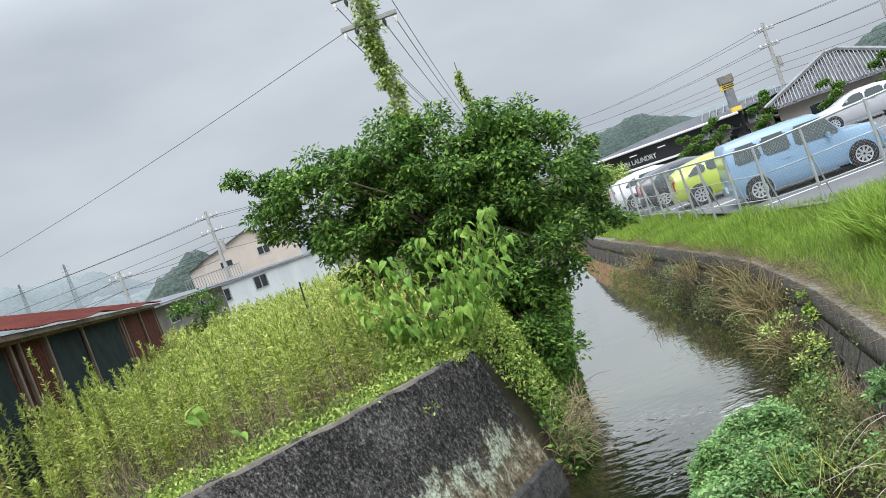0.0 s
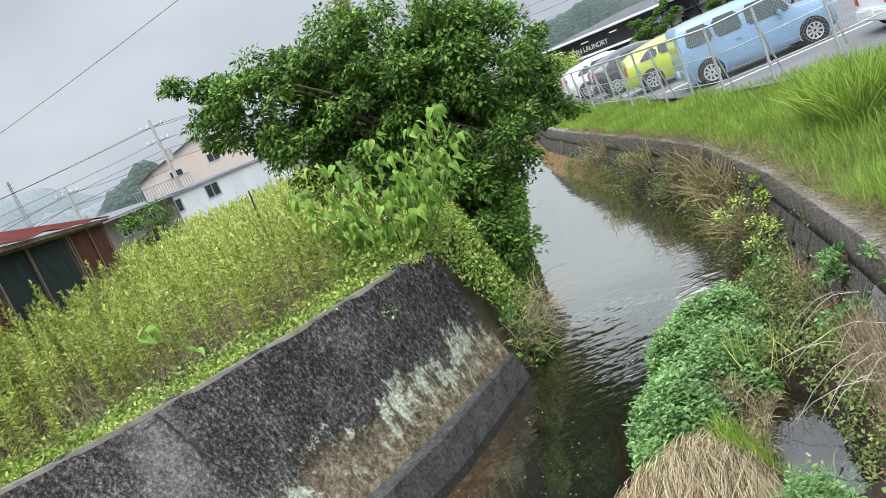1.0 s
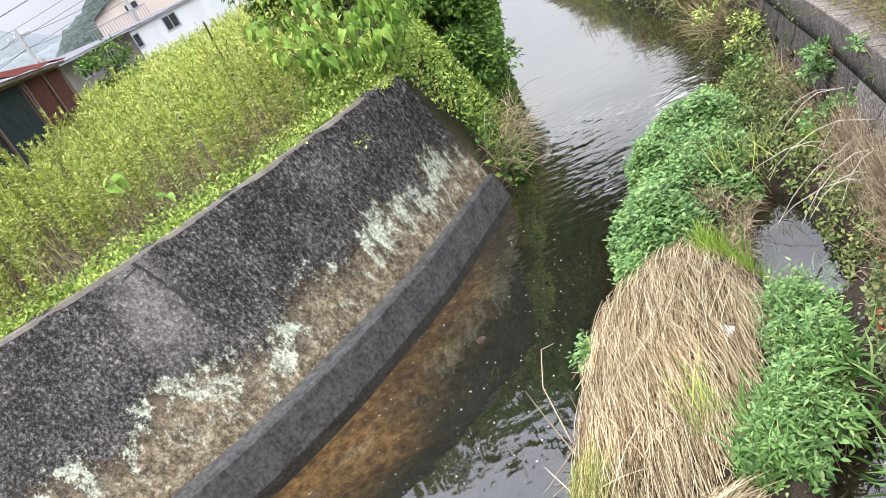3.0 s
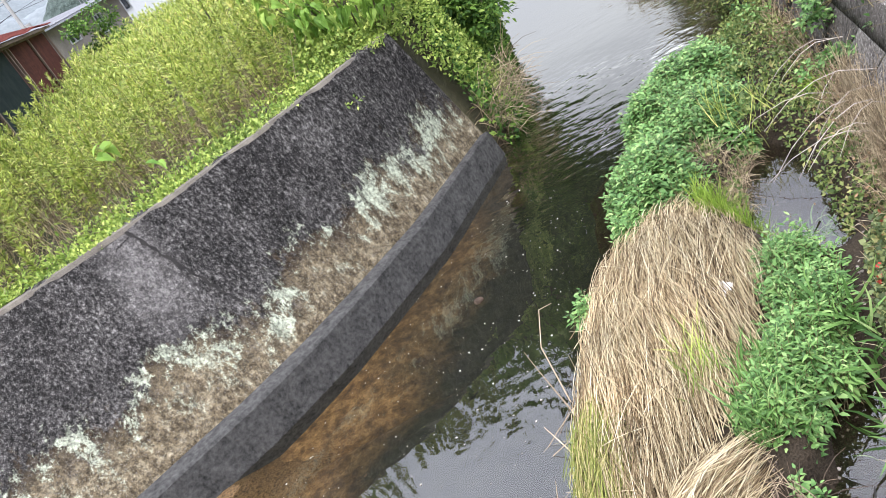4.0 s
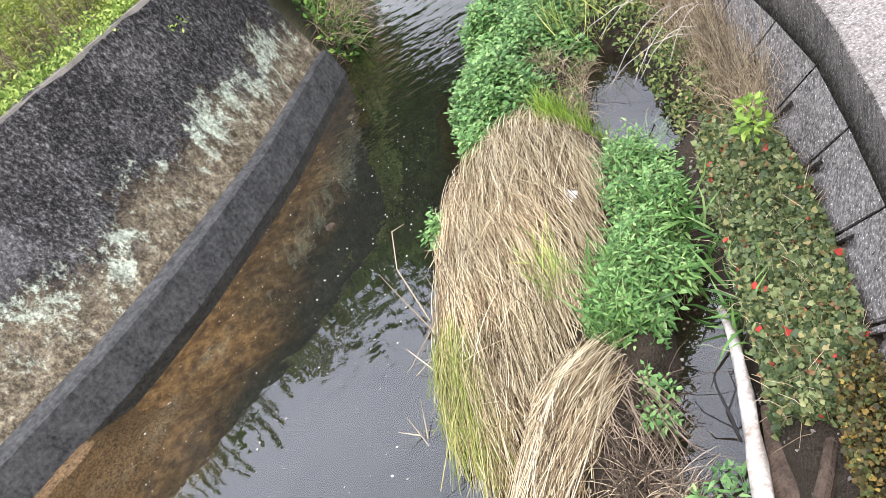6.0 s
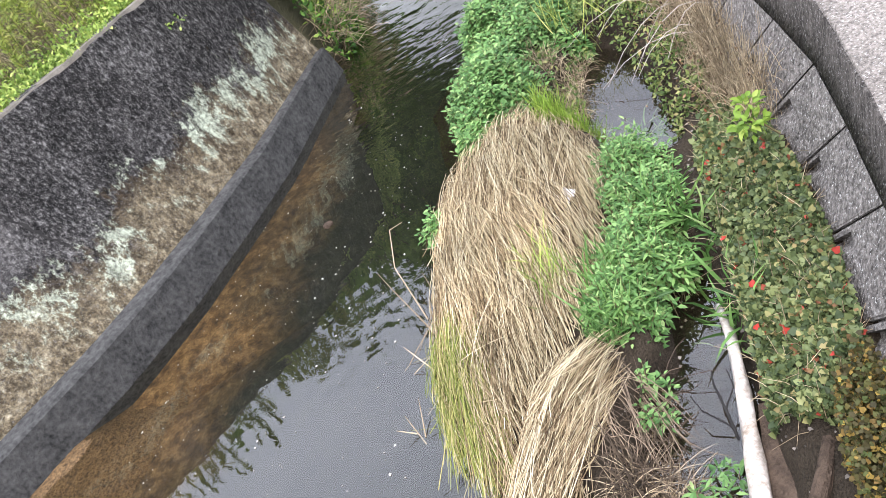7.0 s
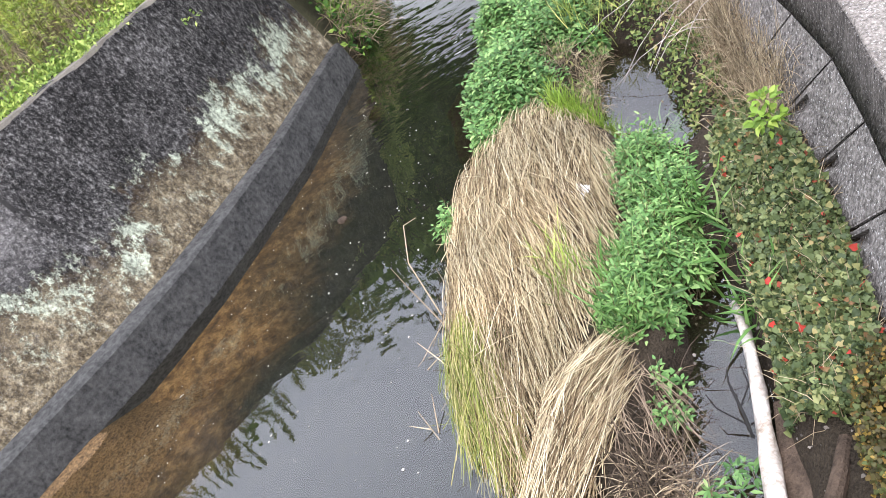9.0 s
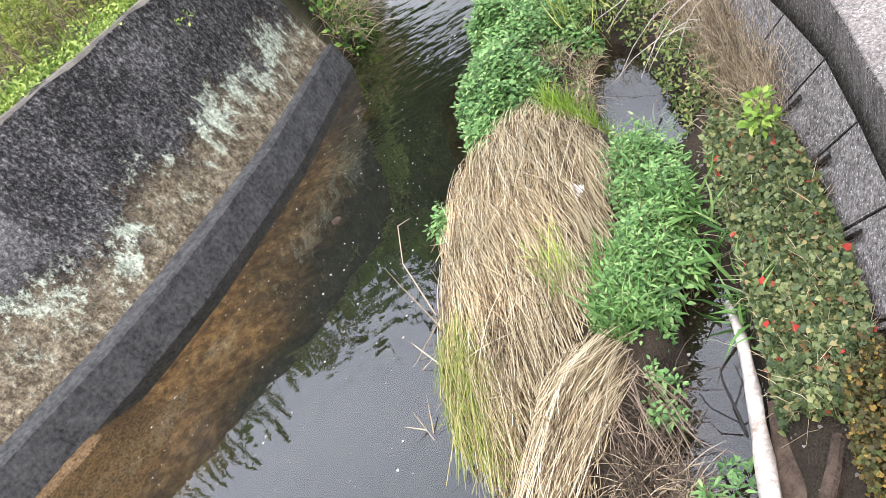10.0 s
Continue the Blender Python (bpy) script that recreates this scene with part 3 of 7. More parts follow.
LT = L_TOP[:-1] + [(-0.3, 10.25), (0.0, 11.0), (0.25, 12.0), (0.6, 15.0), (1.1, 20.0), (2.4, 28.0), (5.8, 45.0), (8.0, 55.0)]
LF = L_FOOT[:-1] + [(0.31, 10.42), (0.62, 11.0), (0.9, 12.15), (1.37, 14.86), (1.88, 19.5), (3.25, 28.0), (6.8, 44.0), (8.5, 55.0)]

ys = np.concatenate([[-3000, -300, -60, -14, -8, -3, 0, 1.5, 3, 4, 5], np.arange(5.5, 13, 0.25), np.arange(13, 46, 1.0), [52, 60, 70, 120, 400, 1200, 4000]])
rows_v = []
for y in ys:
    lt, lf, rc = float(along(LT, y)), float(along(LF, y)), float(along(R_CAP, y))
    if y < 6.2:
        lt, lf = -14.0, -13.0
    rf = rc - 0.8
    bump_l = Z_LEFT + 0.12 * math.sin(y * 0.9)
    dry = y >= 60 or y <= -8
    cols = [(-4000, 2.2), (-800, 2.2), (-200, 2.2), (-60, 2.2), (-30, 2.2), (min(lt - 8, -16), 2.2), (lt - 4, bump_l), (lt - 1.5, Z_LEFT), (lt - 0.35, Z_LEFT - 0.08),
            (lf - 0.12 if y < 10.4 else lf - 0.25, -0.3 if y < 10.4 else 0.05), (lf + 0.25, -0.28)]
    for k in range(1, 8):
        f = k / 8
        cols.append((lf + (rf - lf) * f, -0.25 - 0.33 * math.sin(math.pi * min(1, f * 1.3)) + 0.04 * math.sin(5 * y + 3 * k)))
    cols += [(rf + 0.1, -0.35), (rc + 0.32, Z_CAP - 0.12), (rc + 1.0, Z_CAP + 0.0), (rc + 2.2, 1.42), (rc + 3.2, Z_PARK - 0.06), (rc + 20, Z_PARK - 0.02), (60, 1.7), (200, 1.8), (800, 2.0), (4000, 2.0)]
    if dry:
        cols = [(x, max(z, 1.75)) for x, z in cols]
    rows_v.append([(x, y, z) for x, z in cols])
gv = np.array(rows_v)
nr, nc = gv.shape[:2]
gf = [(r * nc + c, r * nc + c + 1, (r + 1) * nc + c + 1, (r + 1) * nc + c) for r in range(nr - 1) for c in range(nc - 1)]
ground = mesh_ob("ground", gv.reshape(-1, 3), gf, M_GROUND, smooth=True, label="weedy earth banks and flat land to the horizon", category="ground", kind="structure")
ground.data.materials.append(M_BED)
mi = np.zeros(len(gf), np.int32)
for k, (a, b, c, d) in enumerate(gf):
    if 9 <= a % nc <= 18:
        mi[k] = 1
ground.data.polygons.foreach_set("material_index", mi)

# the stream
wy = np.concatenate([[-7.9, -3, 0, 3], np.arange(4, 60, 1.0), [59.9]])
wv, wf = [], []
for y in wy:
    a = float(along(LF, y)) - 0.35 if y >= 6.2 else -13.2
    b = float(along(R_CAP, y)) - 0.2
    wv += [(a + (b - a) * k / 4, y, 0.0) for k in range(5)]
for r in range(len(wy) - 1):
    wf += [(r * 5 + k, r * 5 + k + 1, r * 5 + k + 6, r * 5 + k + 5) for k in range(4)]
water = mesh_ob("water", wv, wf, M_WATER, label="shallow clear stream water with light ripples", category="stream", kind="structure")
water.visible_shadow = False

# ---- wing wall on one bank ----


def resample(pts, n):
    p = np.array(pts, float)
    s = np.concatenate([[0], np.cumsum(np.hypot(*np.diff(p, axis=0).T))])
    u = np.linspace(0, s[-1], n)
    return np.stack([np.interp(u, s, p[:, 0]), np.interp(u, s, p[:, 1])], 1)


top_l, foot_l = resample(L_TOP[1:], 40), resample(L_FOOT[1:], 40)
ZT = 2.2


def loft(rings, closed=True):
    rings = np.array(rings)
    n, k = rings.shape[:2]
    f = [(r * k + c, r * k + (c + 1) % k, (r + 1) * k + (c + 1) % k, (r + 1) * k + c) for r in range(n - 1) for c in range(k if closed else k - 1)]
    return rings.reshape(-1, 3), f


wall_left = thing("wall_left", "sloping dark-stained concrete wing wall with lichen", "wall")
tagged(wall_left, kind="structure")
rings = []
for (tx, ty), (fx, fy) in zip(top_l, foot_l):
    d = np.array([tx - fx, ty - fy])
    back = np.array([-0.62, 0.78])
    wob = 0.012 * math.sin(tx * 7) + 0.01 * math.sin(tx * 17)
    face = []
    for k in range(9):
        g = k / 8
        z = 0.36 + (ZT - 0.36) * g
        q = np.array([fx, fy]) + d * (z / ZT) + back * 0.05
        face.append((q[0], q[1], z + (wob if k == 8 else 0)))
    e = np.array([tx, ty]) + back * 0.05
    ring = [(fx, fy, -0.8)] + face + [(*(e + back * 0.04), ZT + 0.025 + wob), (*(e + back * 0.26), ZT + 0.03 + wob), (*(e + back * 0.3), ZT - 0.02), (*(e + back * 0.5), -0.8)]
    rings.append(ring)
v, f = loft(rings)
k = len(rings[0])
bm = bmesh.new()
vs = [bm.verts.new(p) for p in v]
for q in f:
    bm.faces.new([vs[j] for j in q])
bm.faces.new(vs[:k][::-1])
bm.faces.new(vs[-k:])
bmesh.ops.recalc_face_normals(bm, faces=bm.faces)
part("wall_face", bm, M_WALL, wall_left)
# worn paler strip along the top
bm = bmesh.new()
prev = None
for (tx, ty), (fx, fy) in zip(top_l, foot_l):
    w = 0.02 * math.sin(tx * 3) + 0.015 * math.sin(tx * 13)
    ring = [bm.verts.new((tx - 0.045 - 0.62 * a, ty + 0.02 + 0.78 * a, z)) for a, z in ((0.005, ZT - 0.01), (0.03, ZT + 0.035 + w * 0.3), (0.12 + w * 0.4, ZT + 0.035), (0.14 + w * 0.4, ZT - 0.03))]
    if prev:
        for j in range(3):
            bm.faces.new((prev[j], prev[j + 1], ring[j + 1], ring[j]))
    prev = ring
part("wall_top", bm, M_WALLTOP, wall_left, "worn paler concrete edge")
# vertical footing band, proud of the face
rings = []
for (tx, ty), (fx, fy) in zip(top_l, foot_l):
    d = unit(np.array([tx - fx, ty - fy]))
    rings.append([(fx - 0.04 * d[0], fy - 0.04 * d[1], -0.8), (fx, fy, 0.0), (fx + 0.07 * d[0], fy + 0.07 * d[1], 0.40), (fx + 0.095 * d[0], fy + 0.095 * d[1], 0.425), (fx + 0.3 * d[0], fy + 0.3 * d[1], 0.43), (fx + 0.3 * d[0], fy + 0.3 * d[1], -0.8)])
v, f = loft(rings)
bm = bmesh.new()
vs = [bm.verts.new(p) for p in v]
for q in f:
    bm.faces.new([vs[j] for j in q])
bm.faces.new(vs[:6][::-1])
bm.faces.new(vs[-6:])
bmesh.ops.recalc_face_normals(bm, faces=bm.faces)
part("footing", bm, M_TOE, wall_left, "smooth grey concrete footing at the waterline")


def on_wall(u, g):
    """A place on the sloping face: u along it from 0 to 1, g up it from 0 to 1."""
    i = min(int(u * 39), 38)
    w = u * 39 - i
    t, q = top_l[i] * (1 - w) + top_l[i + 1] * w, foot_l[i] * (1 - w) + foot_l[i + 1] * w
    z = 0.36 + (ZT - 0.36) * g
    p = q + (t - q) * (z / ZT) + np.array([-0.62, 0.78]) * 0.05
    return Vector((p[0] + 0.004, p[1] - 0.005, z + 0.003))


def crack(u0, g0, u1, g1, width, seed):
    r = random.Random(seed)
    bm = bmesh.new()
    prev = None
    n = 26
    for k in range(n + 1):
        f = k / n
        w = width * (0.35 + r.random()) * (1 - 0.7 * f)
        u = u0 + (u1 - u0) * f + r.uniform(-0.0016, 0.0016)
        g = g0 + (g1 - g0) * f + r.uniform(-0.006, 0.006)
        a, b = bm.verts.new(on_wall(u - w, g)), bm.verts.new(on_wall(u + w, g))
        if prev:
            bm.faces.new((prev[0], prev[1], b, a))
        prev = (a, b)
    part("crack", bm, M_CRACK, wall_left, "dark hairline crack")


crack(0.585, 1.0, 0.60, 0.35, 0.0026, 3)
crack(0.585, 0.97, 0.545, 0.93, 0.001, 4)
crack(0.588, 0.95, 0.70, 0.9, 0.0016, 5)

# ---- block wall on the other bank: cap, backing; its blocks come last ----
cap_pts = resample(R_CAP, 150)
tang = unit(np.gradient(cap_pts, axis=0))
side = np.stack([-tang[:, 1], tang[:, 0]], 1)  # towards the stream


def batter(y):
    """Slope of the block wall: leaning near the bridge, steeper farther on."""
    return np.interp(y, [4.2, 7.0, 10.0], [0.5, 0.36, 0.26])


wall_right = thing("wall_right", "weathered block retaining wall with a concrete cap", "wall")
tagged(wall_right, kind="structure")
rings = []
for p, s in zip(cap_pts, side):
    prof = ((float(batter(p[1])) * 1.97 - 0.055, -0.95), (-0.045, 1.02), (-0.5, 1.02), (-0.5, -0.95))
    rings.append([(p[0] + s[0] * a, p[1] + s[1] * a, z) for a, z in prof])
v, f = loft(rings)
mesh_ob("backing", v, f, M_BLOCK, wall_right)
rings = []
for k, (p, s) in enumerate(zip(cap_pts, side)):
    wv_ = 0.008 * math.sin(k * 1.3) + 0.006 * math.sin(k * 3.1)
    prof = ((-0.03, 1.0), (-0.02, 1.285 + wv_), (-0.032, 1.30 + wv_), (-0.47 + wv_ * 3, 1.31), (-0.5, 1.28), (-0.5, 1.0))
    rings.append([(p[0] + s[0] * a, p[1] + s[1] * a, z) for a, z in prof])
v, f = loft(rings)
mesh_ob("cap", v, f, M_CAP, wall_right, label="rough pale concrete cap")
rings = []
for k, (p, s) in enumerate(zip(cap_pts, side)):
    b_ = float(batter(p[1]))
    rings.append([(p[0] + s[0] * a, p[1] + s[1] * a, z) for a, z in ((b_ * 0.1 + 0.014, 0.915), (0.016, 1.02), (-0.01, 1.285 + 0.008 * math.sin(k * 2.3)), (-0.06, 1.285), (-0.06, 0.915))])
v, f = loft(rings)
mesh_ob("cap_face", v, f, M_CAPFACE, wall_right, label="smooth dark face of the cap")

# ---- gravel bar with two pools ----
BAR = [(3.5, 10.2), (2.6, 9.95), (1.95, 9.6), (1.62, 8.88), (1.05, 8.2), (0.78, 7.1), (0.12, 5.99), (-0.22, 5.18), (-0.42, 4.41), (-0.52, 3.93), (-0.45, 3.52), (-0.35, 3.15), (0.0, 2.6), (0.3, 1.5), (0.6, 0.2), (1.4, 0.6), (2.2, 2.7), (3.3, 5.5), (4.1, 8), (4.6, 10.3)]
POOL_A = [(2.44, 7.05), (2.47, 6.7), (2.28, 6.05), (2.12, 5.4), (2.0, 5.2), (1.93, 5.57), (1.86, 6.08), (2.05, 6.72)]
POOL_B = [(1.38, 4.0), (1.28, 3.5), (1.13, 3.15), (0.92, 2.7), (0.72, 2.2), (0.4, 2.45), (0.5, 2.85), (1.0, 3.22), (1.2, 3.72)]


def bar_height(x, y):
    d = inside(BAR, x, y)
    h = -0.75 + 0.87 * np.clip((d + 0.4) / 0.65, 0, 1)
    h += 0.12 * np.clip((d - 0.3) / 0.6, 0, 1)
    for pool, wide in ((POOL_A, 0.13), (POOL_B, 0.07)):
        h = np.minimum(h, -0.10 - 2.2 * np.clip(inside(pool, x, y) + wide, -0.5, 0.06))
    cx = along(R_CAP, y)
    near = np.clip((x - (cx - 1.0)) / 0.9, 0, 1)
    h = np.where((y < 5.2) & (y > 1.0), h + near * 0.4 * np.clip((5.2 - y) / 1.2, 0, 1) * (inside(POOL_B, x, y) < -0.05), h + near * 0.15)
    return h + 0.035 * soft_noise(x, y, 6.0) + 0.02 * soft_noise(x, y, 17.0, 2.0)


gx, gy = np.meshgrid(np.linspace(-1.2, 5.0, 110), np.linspace(0.2, 12.0, 200))
gz = bar_height(gx, gy)
gz = np.where(gx > along(R_CAP, gy) + 0.1, -0.6, gz)
bv = np.stack([gx, gy, gz], -1).reshape(-1, 3)
bf = np.array([(r * 110 + c, r * 110 + c + 1, (r + 1) * 110 + c + 1, (r + 1) * 110 + c) for r in range(199) for c in range(109)])
keep = (bv[bf][:, :, 2].max(1) > -0.6)
mesh_ob("mud_bank", bv, bf[keep], M_SOIL, smooth=True, label="damp brown mud and gravel bar in the stream", category="mud bank", kind="structure")

# sand spit at the foot of the wing wall
sx_, sy_ = np.meshgrid(np.linspace(-5.2, -2.6, 50), np.linspace(4.4, 6.6, 50))
sd = inside([(-5.2, 5.3), (-4.0, 6.0), (-3.6, 6.25), (-3.42, 6.12), (-3.6, 5.96), (-4.0, 5.72), (-5.0, 5.12)], sx_, sy_) + 0.05 * soft_noise(sx_, sy_, 5.0)
sz = np.where(sd > 0, np.minimum(sd * 0.14, 0.02), np.maximum(sd * 0.62, -0.7)) + 0.01 * soft_noise(sx_, sy_, 9.0)
mesh_ob("sand_spit", np.stack([sx_, sy_, sz], -1).reshape(-1, 3), [(r * 50 + c, r * 50 + c + 1, (r + 1) * 50 + c + 1, (r + 1) * 50 + c) for r in range(49) for c in range(49)],
        surface("wet_sand", (0.035, 0.021, 0.009), (0.2, 0.125, 0.058), 11, 40, 0.8, 1.0, grain=0.6, distance=0.03, gloss=0.2), smooth=True, label="pale wet sand spit against the wing wall", category="sand", kind="structure")

# parking ground
pk = [(float(along(R_CAP, y)) + (2.9 if y < 17 else 1.75), y) for y in (10, 14, 18, 22, 26, 31, 40, 50)]
pv = [(x, y, Z_PARK) for x, y in pk] + [(60, 50, Z_PARK), (60, 10, Z_PARK)]
bm = bmesh.new()
bm.faces.new([bm.verts.new(p) for p in pv])
bmesh.ops.recalc_face_normals(bm, faces=bm.faces)
pkob = tagged(part("road", bm, M_ASPHALT), "grey asphalt car park with white bay lines", "car park", kind="structure")


# ---- far hills ----
def hill(az, dist, half, height, material, label, seed, base=2.0):
    """A wooded ridge: half-width and height in metres, with an uneven top."""
    r = random.Random(seed)
    n, m = 70, 14
    cx, cy = dist * math.sin(radians(az)), dist * math.cos(radians(az))
    u = Vector((math.cos(radians(az)), -math.sin(radians(az)), 0))
    w = Vector((math.sin(radians(az)), math.cos(radians(az)), 0))
    ph = [r.uniform(0, 6) for _ in range(6)]
    vv, ff = [], []
    for i in range(n + 1):
        a = -1 + 2 * i / n
        top = height * max(0, 1 - abs(a) ** 2.2) * (1 + 0.13 * math.sin(4 * a + ph[0]) + 0.07 * math.sin(11 * a + ph[1]))
        for j in range(m + 1):
            b = -1 + 2 * j / m
            z = top * (1 - b * b) + height * 0.02 * (math.sin(31 * a + ph[2] + 3 * b) + math.sin(57 * a + ph[3] + 9 * b) * 0.8) * (1 - b * b)
            p = Vector((cx, cy, base - 3)) + u * (a * half) + w * (b * half * 0.5)
            vv.append((p.x, p.y, p.z + z + 3 * (1 - b * b)))
    for i in range(n):
        for j in range(m):
            k = i * (m + 1) + j
            ff.append((k, k + 1, k + m + 2, k + m + 1))
    return mesh_ob("backdrop", vv, ff, material, smooth=False, label=label, category="hill", kind="structure")


hill(14.3, 420, 42, 13, M_HILL, "wooded hill behind the car park", 1)
hill(33.0, 300, 30, 12, M_HILL, "wooded slope beyond the tiled house", 2)
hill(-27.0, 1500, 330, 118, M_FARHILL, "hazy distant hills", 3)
hill(-16.3, 260, 24, 15, M_HILL, "dark wooded knoll behind the houses", 4)
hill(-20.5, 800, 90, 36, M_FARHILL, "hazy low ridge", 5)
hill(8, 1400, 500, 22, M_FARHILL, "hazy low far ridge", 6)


# ---- tree over the stream ----
def branching(start, ends, r0):
    bm = bmesh.new()
    for e in ends:
        s, e = Vector(start), Vector(e)
        mid = s.lerp(e, 0.5) + Vector((random.uniform(-0.25, 0.25), random.uniform(-0.25, 0.25), 0.3))
        tube(bm, [s, s.lerp(mid, 0.5), mid, mid.lerp(e, 0.55), e], [r0, r0 * 0.8, r0 * 0.55, r0 * 0.35, r0 * 0.12], 6)
    return bm


def clumps(centres, radii, per, size, material, name, parent, shape=LEAF_TRI, droop=-0.25, shell=0.55):
    """Leaves in sprays round clump centres."""
    c, r = np.array(centres, float), np.array(radii, float)
    idx = np.repeat(np.arange(len(c)), per)
    d = rand_dirs(len(idx), 0.25)
    q = rng.uniform(shell, 1.0, len(idx)) ** 0.7
    pos = c[idx] + d * (r[idx] * q)[:, None] * np.array([1, 1, 0.7])
    ahead = unit(d * np.array([1, 1, 0.4]) + rand_dirs(len(idx)) * 0.7 + np.array([0, 0, droop]))
    face = unit(rand_dirs(len(idx)) * 0.55 + np.array([0, 0, 1.0]) + d * 0.4)
    v, f = strew(shape, pos, ahead, face, rng.uniform(0.65, 1.25, len(idx)) * size)
    return mesh_ob(name, v, f, material, parent)


random.seed(11)
tree = thing("tree", "broad dark-green leafy tree leaning over the stream", "tree")
cc, rr = [], []
# crown as overlapping lobes: centre, half axes
LOBES = [((0.2, 15.2, 4.6), (2.3, 1.9, 1.55)), ((-1.9, 15.2, 5.1), (1.5, 1.4, 0.85)), ((1.6, 15.0, 4.2), (1.5, 1.6, 1.25)), ((2.5, 16.0, 3.2), (1.0, 1.4, 0.75)), ((0.9, 14.2, 3.0), (1.5, 1.3, 1.4)), ((-0.9, 14.7, 3.9), (1.5, 1.2, 1.1)),
         ((0.75, 13.4, 1.6), (0.7, 1.0, 1.0)), ((0.85, 15.2, 1.8), (0.75, 1.6, 1.2)), ((1.1, 18.5, 2.0), (0.7, 2.2, 1.6)), ((0.4, 13.1, 2.2), (0.8, 0.7, 0.8))]
for (c, a) in LOBES:
    for _ in range(int(26 * a[0] * a[1] * a[2] ** 0.7) + 8):
        d = rand_dirs(1, 0.15)[0]
        q = random.uniform(0.55, 1.02)
        cc.append((c[0] + d[0] * a[0] * q, c[1] + d[1] * a[1] * q, c[2] + d[2] * a[2] * q))
        rr.append(random.uniform(0.2, 0.42))
for tip in ((-3.0, 15.0, 5.75), (-3.3, 15.0, 5.95), (-2.7, 15.1, 5.5), (-3.5, 15.0, 6.05), (3.3, 16.0, 2.8), (3.55, 16.2, 2.65), (-2.3, 14.8, 4.3), (3.0, 16.0, 3.2)):
    cc.append(tip)
    rr.append(0.24)
clumps(cc, rr, 190, 0.112, M_TREELEAF, "crown", tree, shell=0.2)
part("trunk", a_tube([(0.3, 14.6, 1.6), (0.35, 14.8, 2.6), (0.2, 15.0, 3.6), (0.1, 15.1, 4.6)], [0.2, 0.17, 0.13, 0.07], 9), M_BARK, tree)
for e in random.sample(cc, 60) + [(-3.4, 15.0, 5.95), (3.4, 16.1, 2.7)]:
    part("limb", branching((0.25 + random.uniform(-0.1, 0.1), 14.9, random.uniform(2.6, 4.2)), [e], 0.05), M_BARK, tree)

# vine-clad utility pole behind it
PX, PY = 0.02, 17.0
vpole = thing("utility_pole", "utility pole wrapped in climbing vine", "utility pole")
part("pole", a_tube([(PX - 0.02, PY, 1.9), (PX, PY, 5.5), (PX + 0.0, PY, 10.2)], [0.16, 0.14, 0.11], 12), M_POLE, vpole)


def crossarm(z, half, y, parent):
    bm = a_box(PX - half, y - 0.05, z - 0.05, PX + half, y + 0.05, z + 0.05, 0.01)
    arm = part("crossarm", bm, M_POLE, parent)
    for x in (-half + 0.06, -half * 0.5, half * 0.5, half - 0.06):
        part("insulator", a_tube([(PX + x, y, z - 0.06), (PX + x, y, z - 0.12), (PX + x, y - 0.02, z - 0.22)], [0.03, 0.045, 0.02], 8), M_WHITE if abs(x) > half * 0.6 else M_WIRE, arm)
    return arm


crossarm(8.42, 0.62, PY - 0.14, vpole)
crossarm(9.08, 0.62, PY - 0.14, vpole)
zc = np.linspace(5.2, 10.2, 60)
clumps([(PX + random.uniform(-0.16, 0.1), PY + random.uniform(-0.2, 0.1), z) for z in zc], [random.uniform(0.16, 0.3) for _ in zc], 95, 0.1, M_COVER, "vine", vpole, shell=0.1)
spire = thing("vine", "spire of pale green vine above the tree crown", "vine")
zc = np.linspace(5.4, 6.6, 20)
clumps([(1.33 + random.uniform(-0.06, 0.06) * (7.3 - z), 16.0, z) for z in zc], [0.03 + 0.07 * (6.8 - z) for z in zc], 26, 0.1, M_COVER, "vine_leaves", spire, shell=0.1)
part("stem", a_tube([(1.3, 16.0, 4.6), (1.34, 16.0, 6.85)], [0.03, 0.008], 5), M_BARK, spire)


# ---- broad-leaved sapling on the wall's end ----
sap = thing("sapling", "young broad-leaved sapling with large drooping light-green leaves", "sapling")
random.seed(5)
hearts = []
for k, shape in enumerate(range(3)):
    bm = bmesh.new()
    vs = [bm.verts.new((x * (1 + 0.1 * k), y, z * (1.4 + 0.5 * k))) for x, y, z in HEART[0]]
    for fc in HEART[1]:
        bm.faces.new([vs[j] for j in fc])
    me = bpy.data.meshes.new("leaf")
    bm.to_mesh(me)
    bm.free()
    me.materials.append(M_SAPLEAF)
    hearts.append(me)
TIPS = [(0.55, 10.8, 3.98), (0.15, 10.6, 3.85), (-0.25, 10.7, 3.62), (-0.15, 10.4, 3.35), (-0.95, 10.6, 3.78), (-1.25, 10.7, 3.85), (-0.75, 10.4, 3.45), (-1.15, 10.5, 3.3), (0.25, 10.4, 3.42), (0.65, 10.7, 3.5), (-0.4, 10.9, 3.9), (-1.2, 10.4, 2.95), (0.1, 10.3, 3.05), (-0.6, 10.2, 3.1), (0.35, 10.9, 3.7), (-1.6, 10.6, 3.6), (-1.5, 10.5, 3.2), (-1.0, 10.3, 3.0), (-0.2, 10.2, 2.9)]
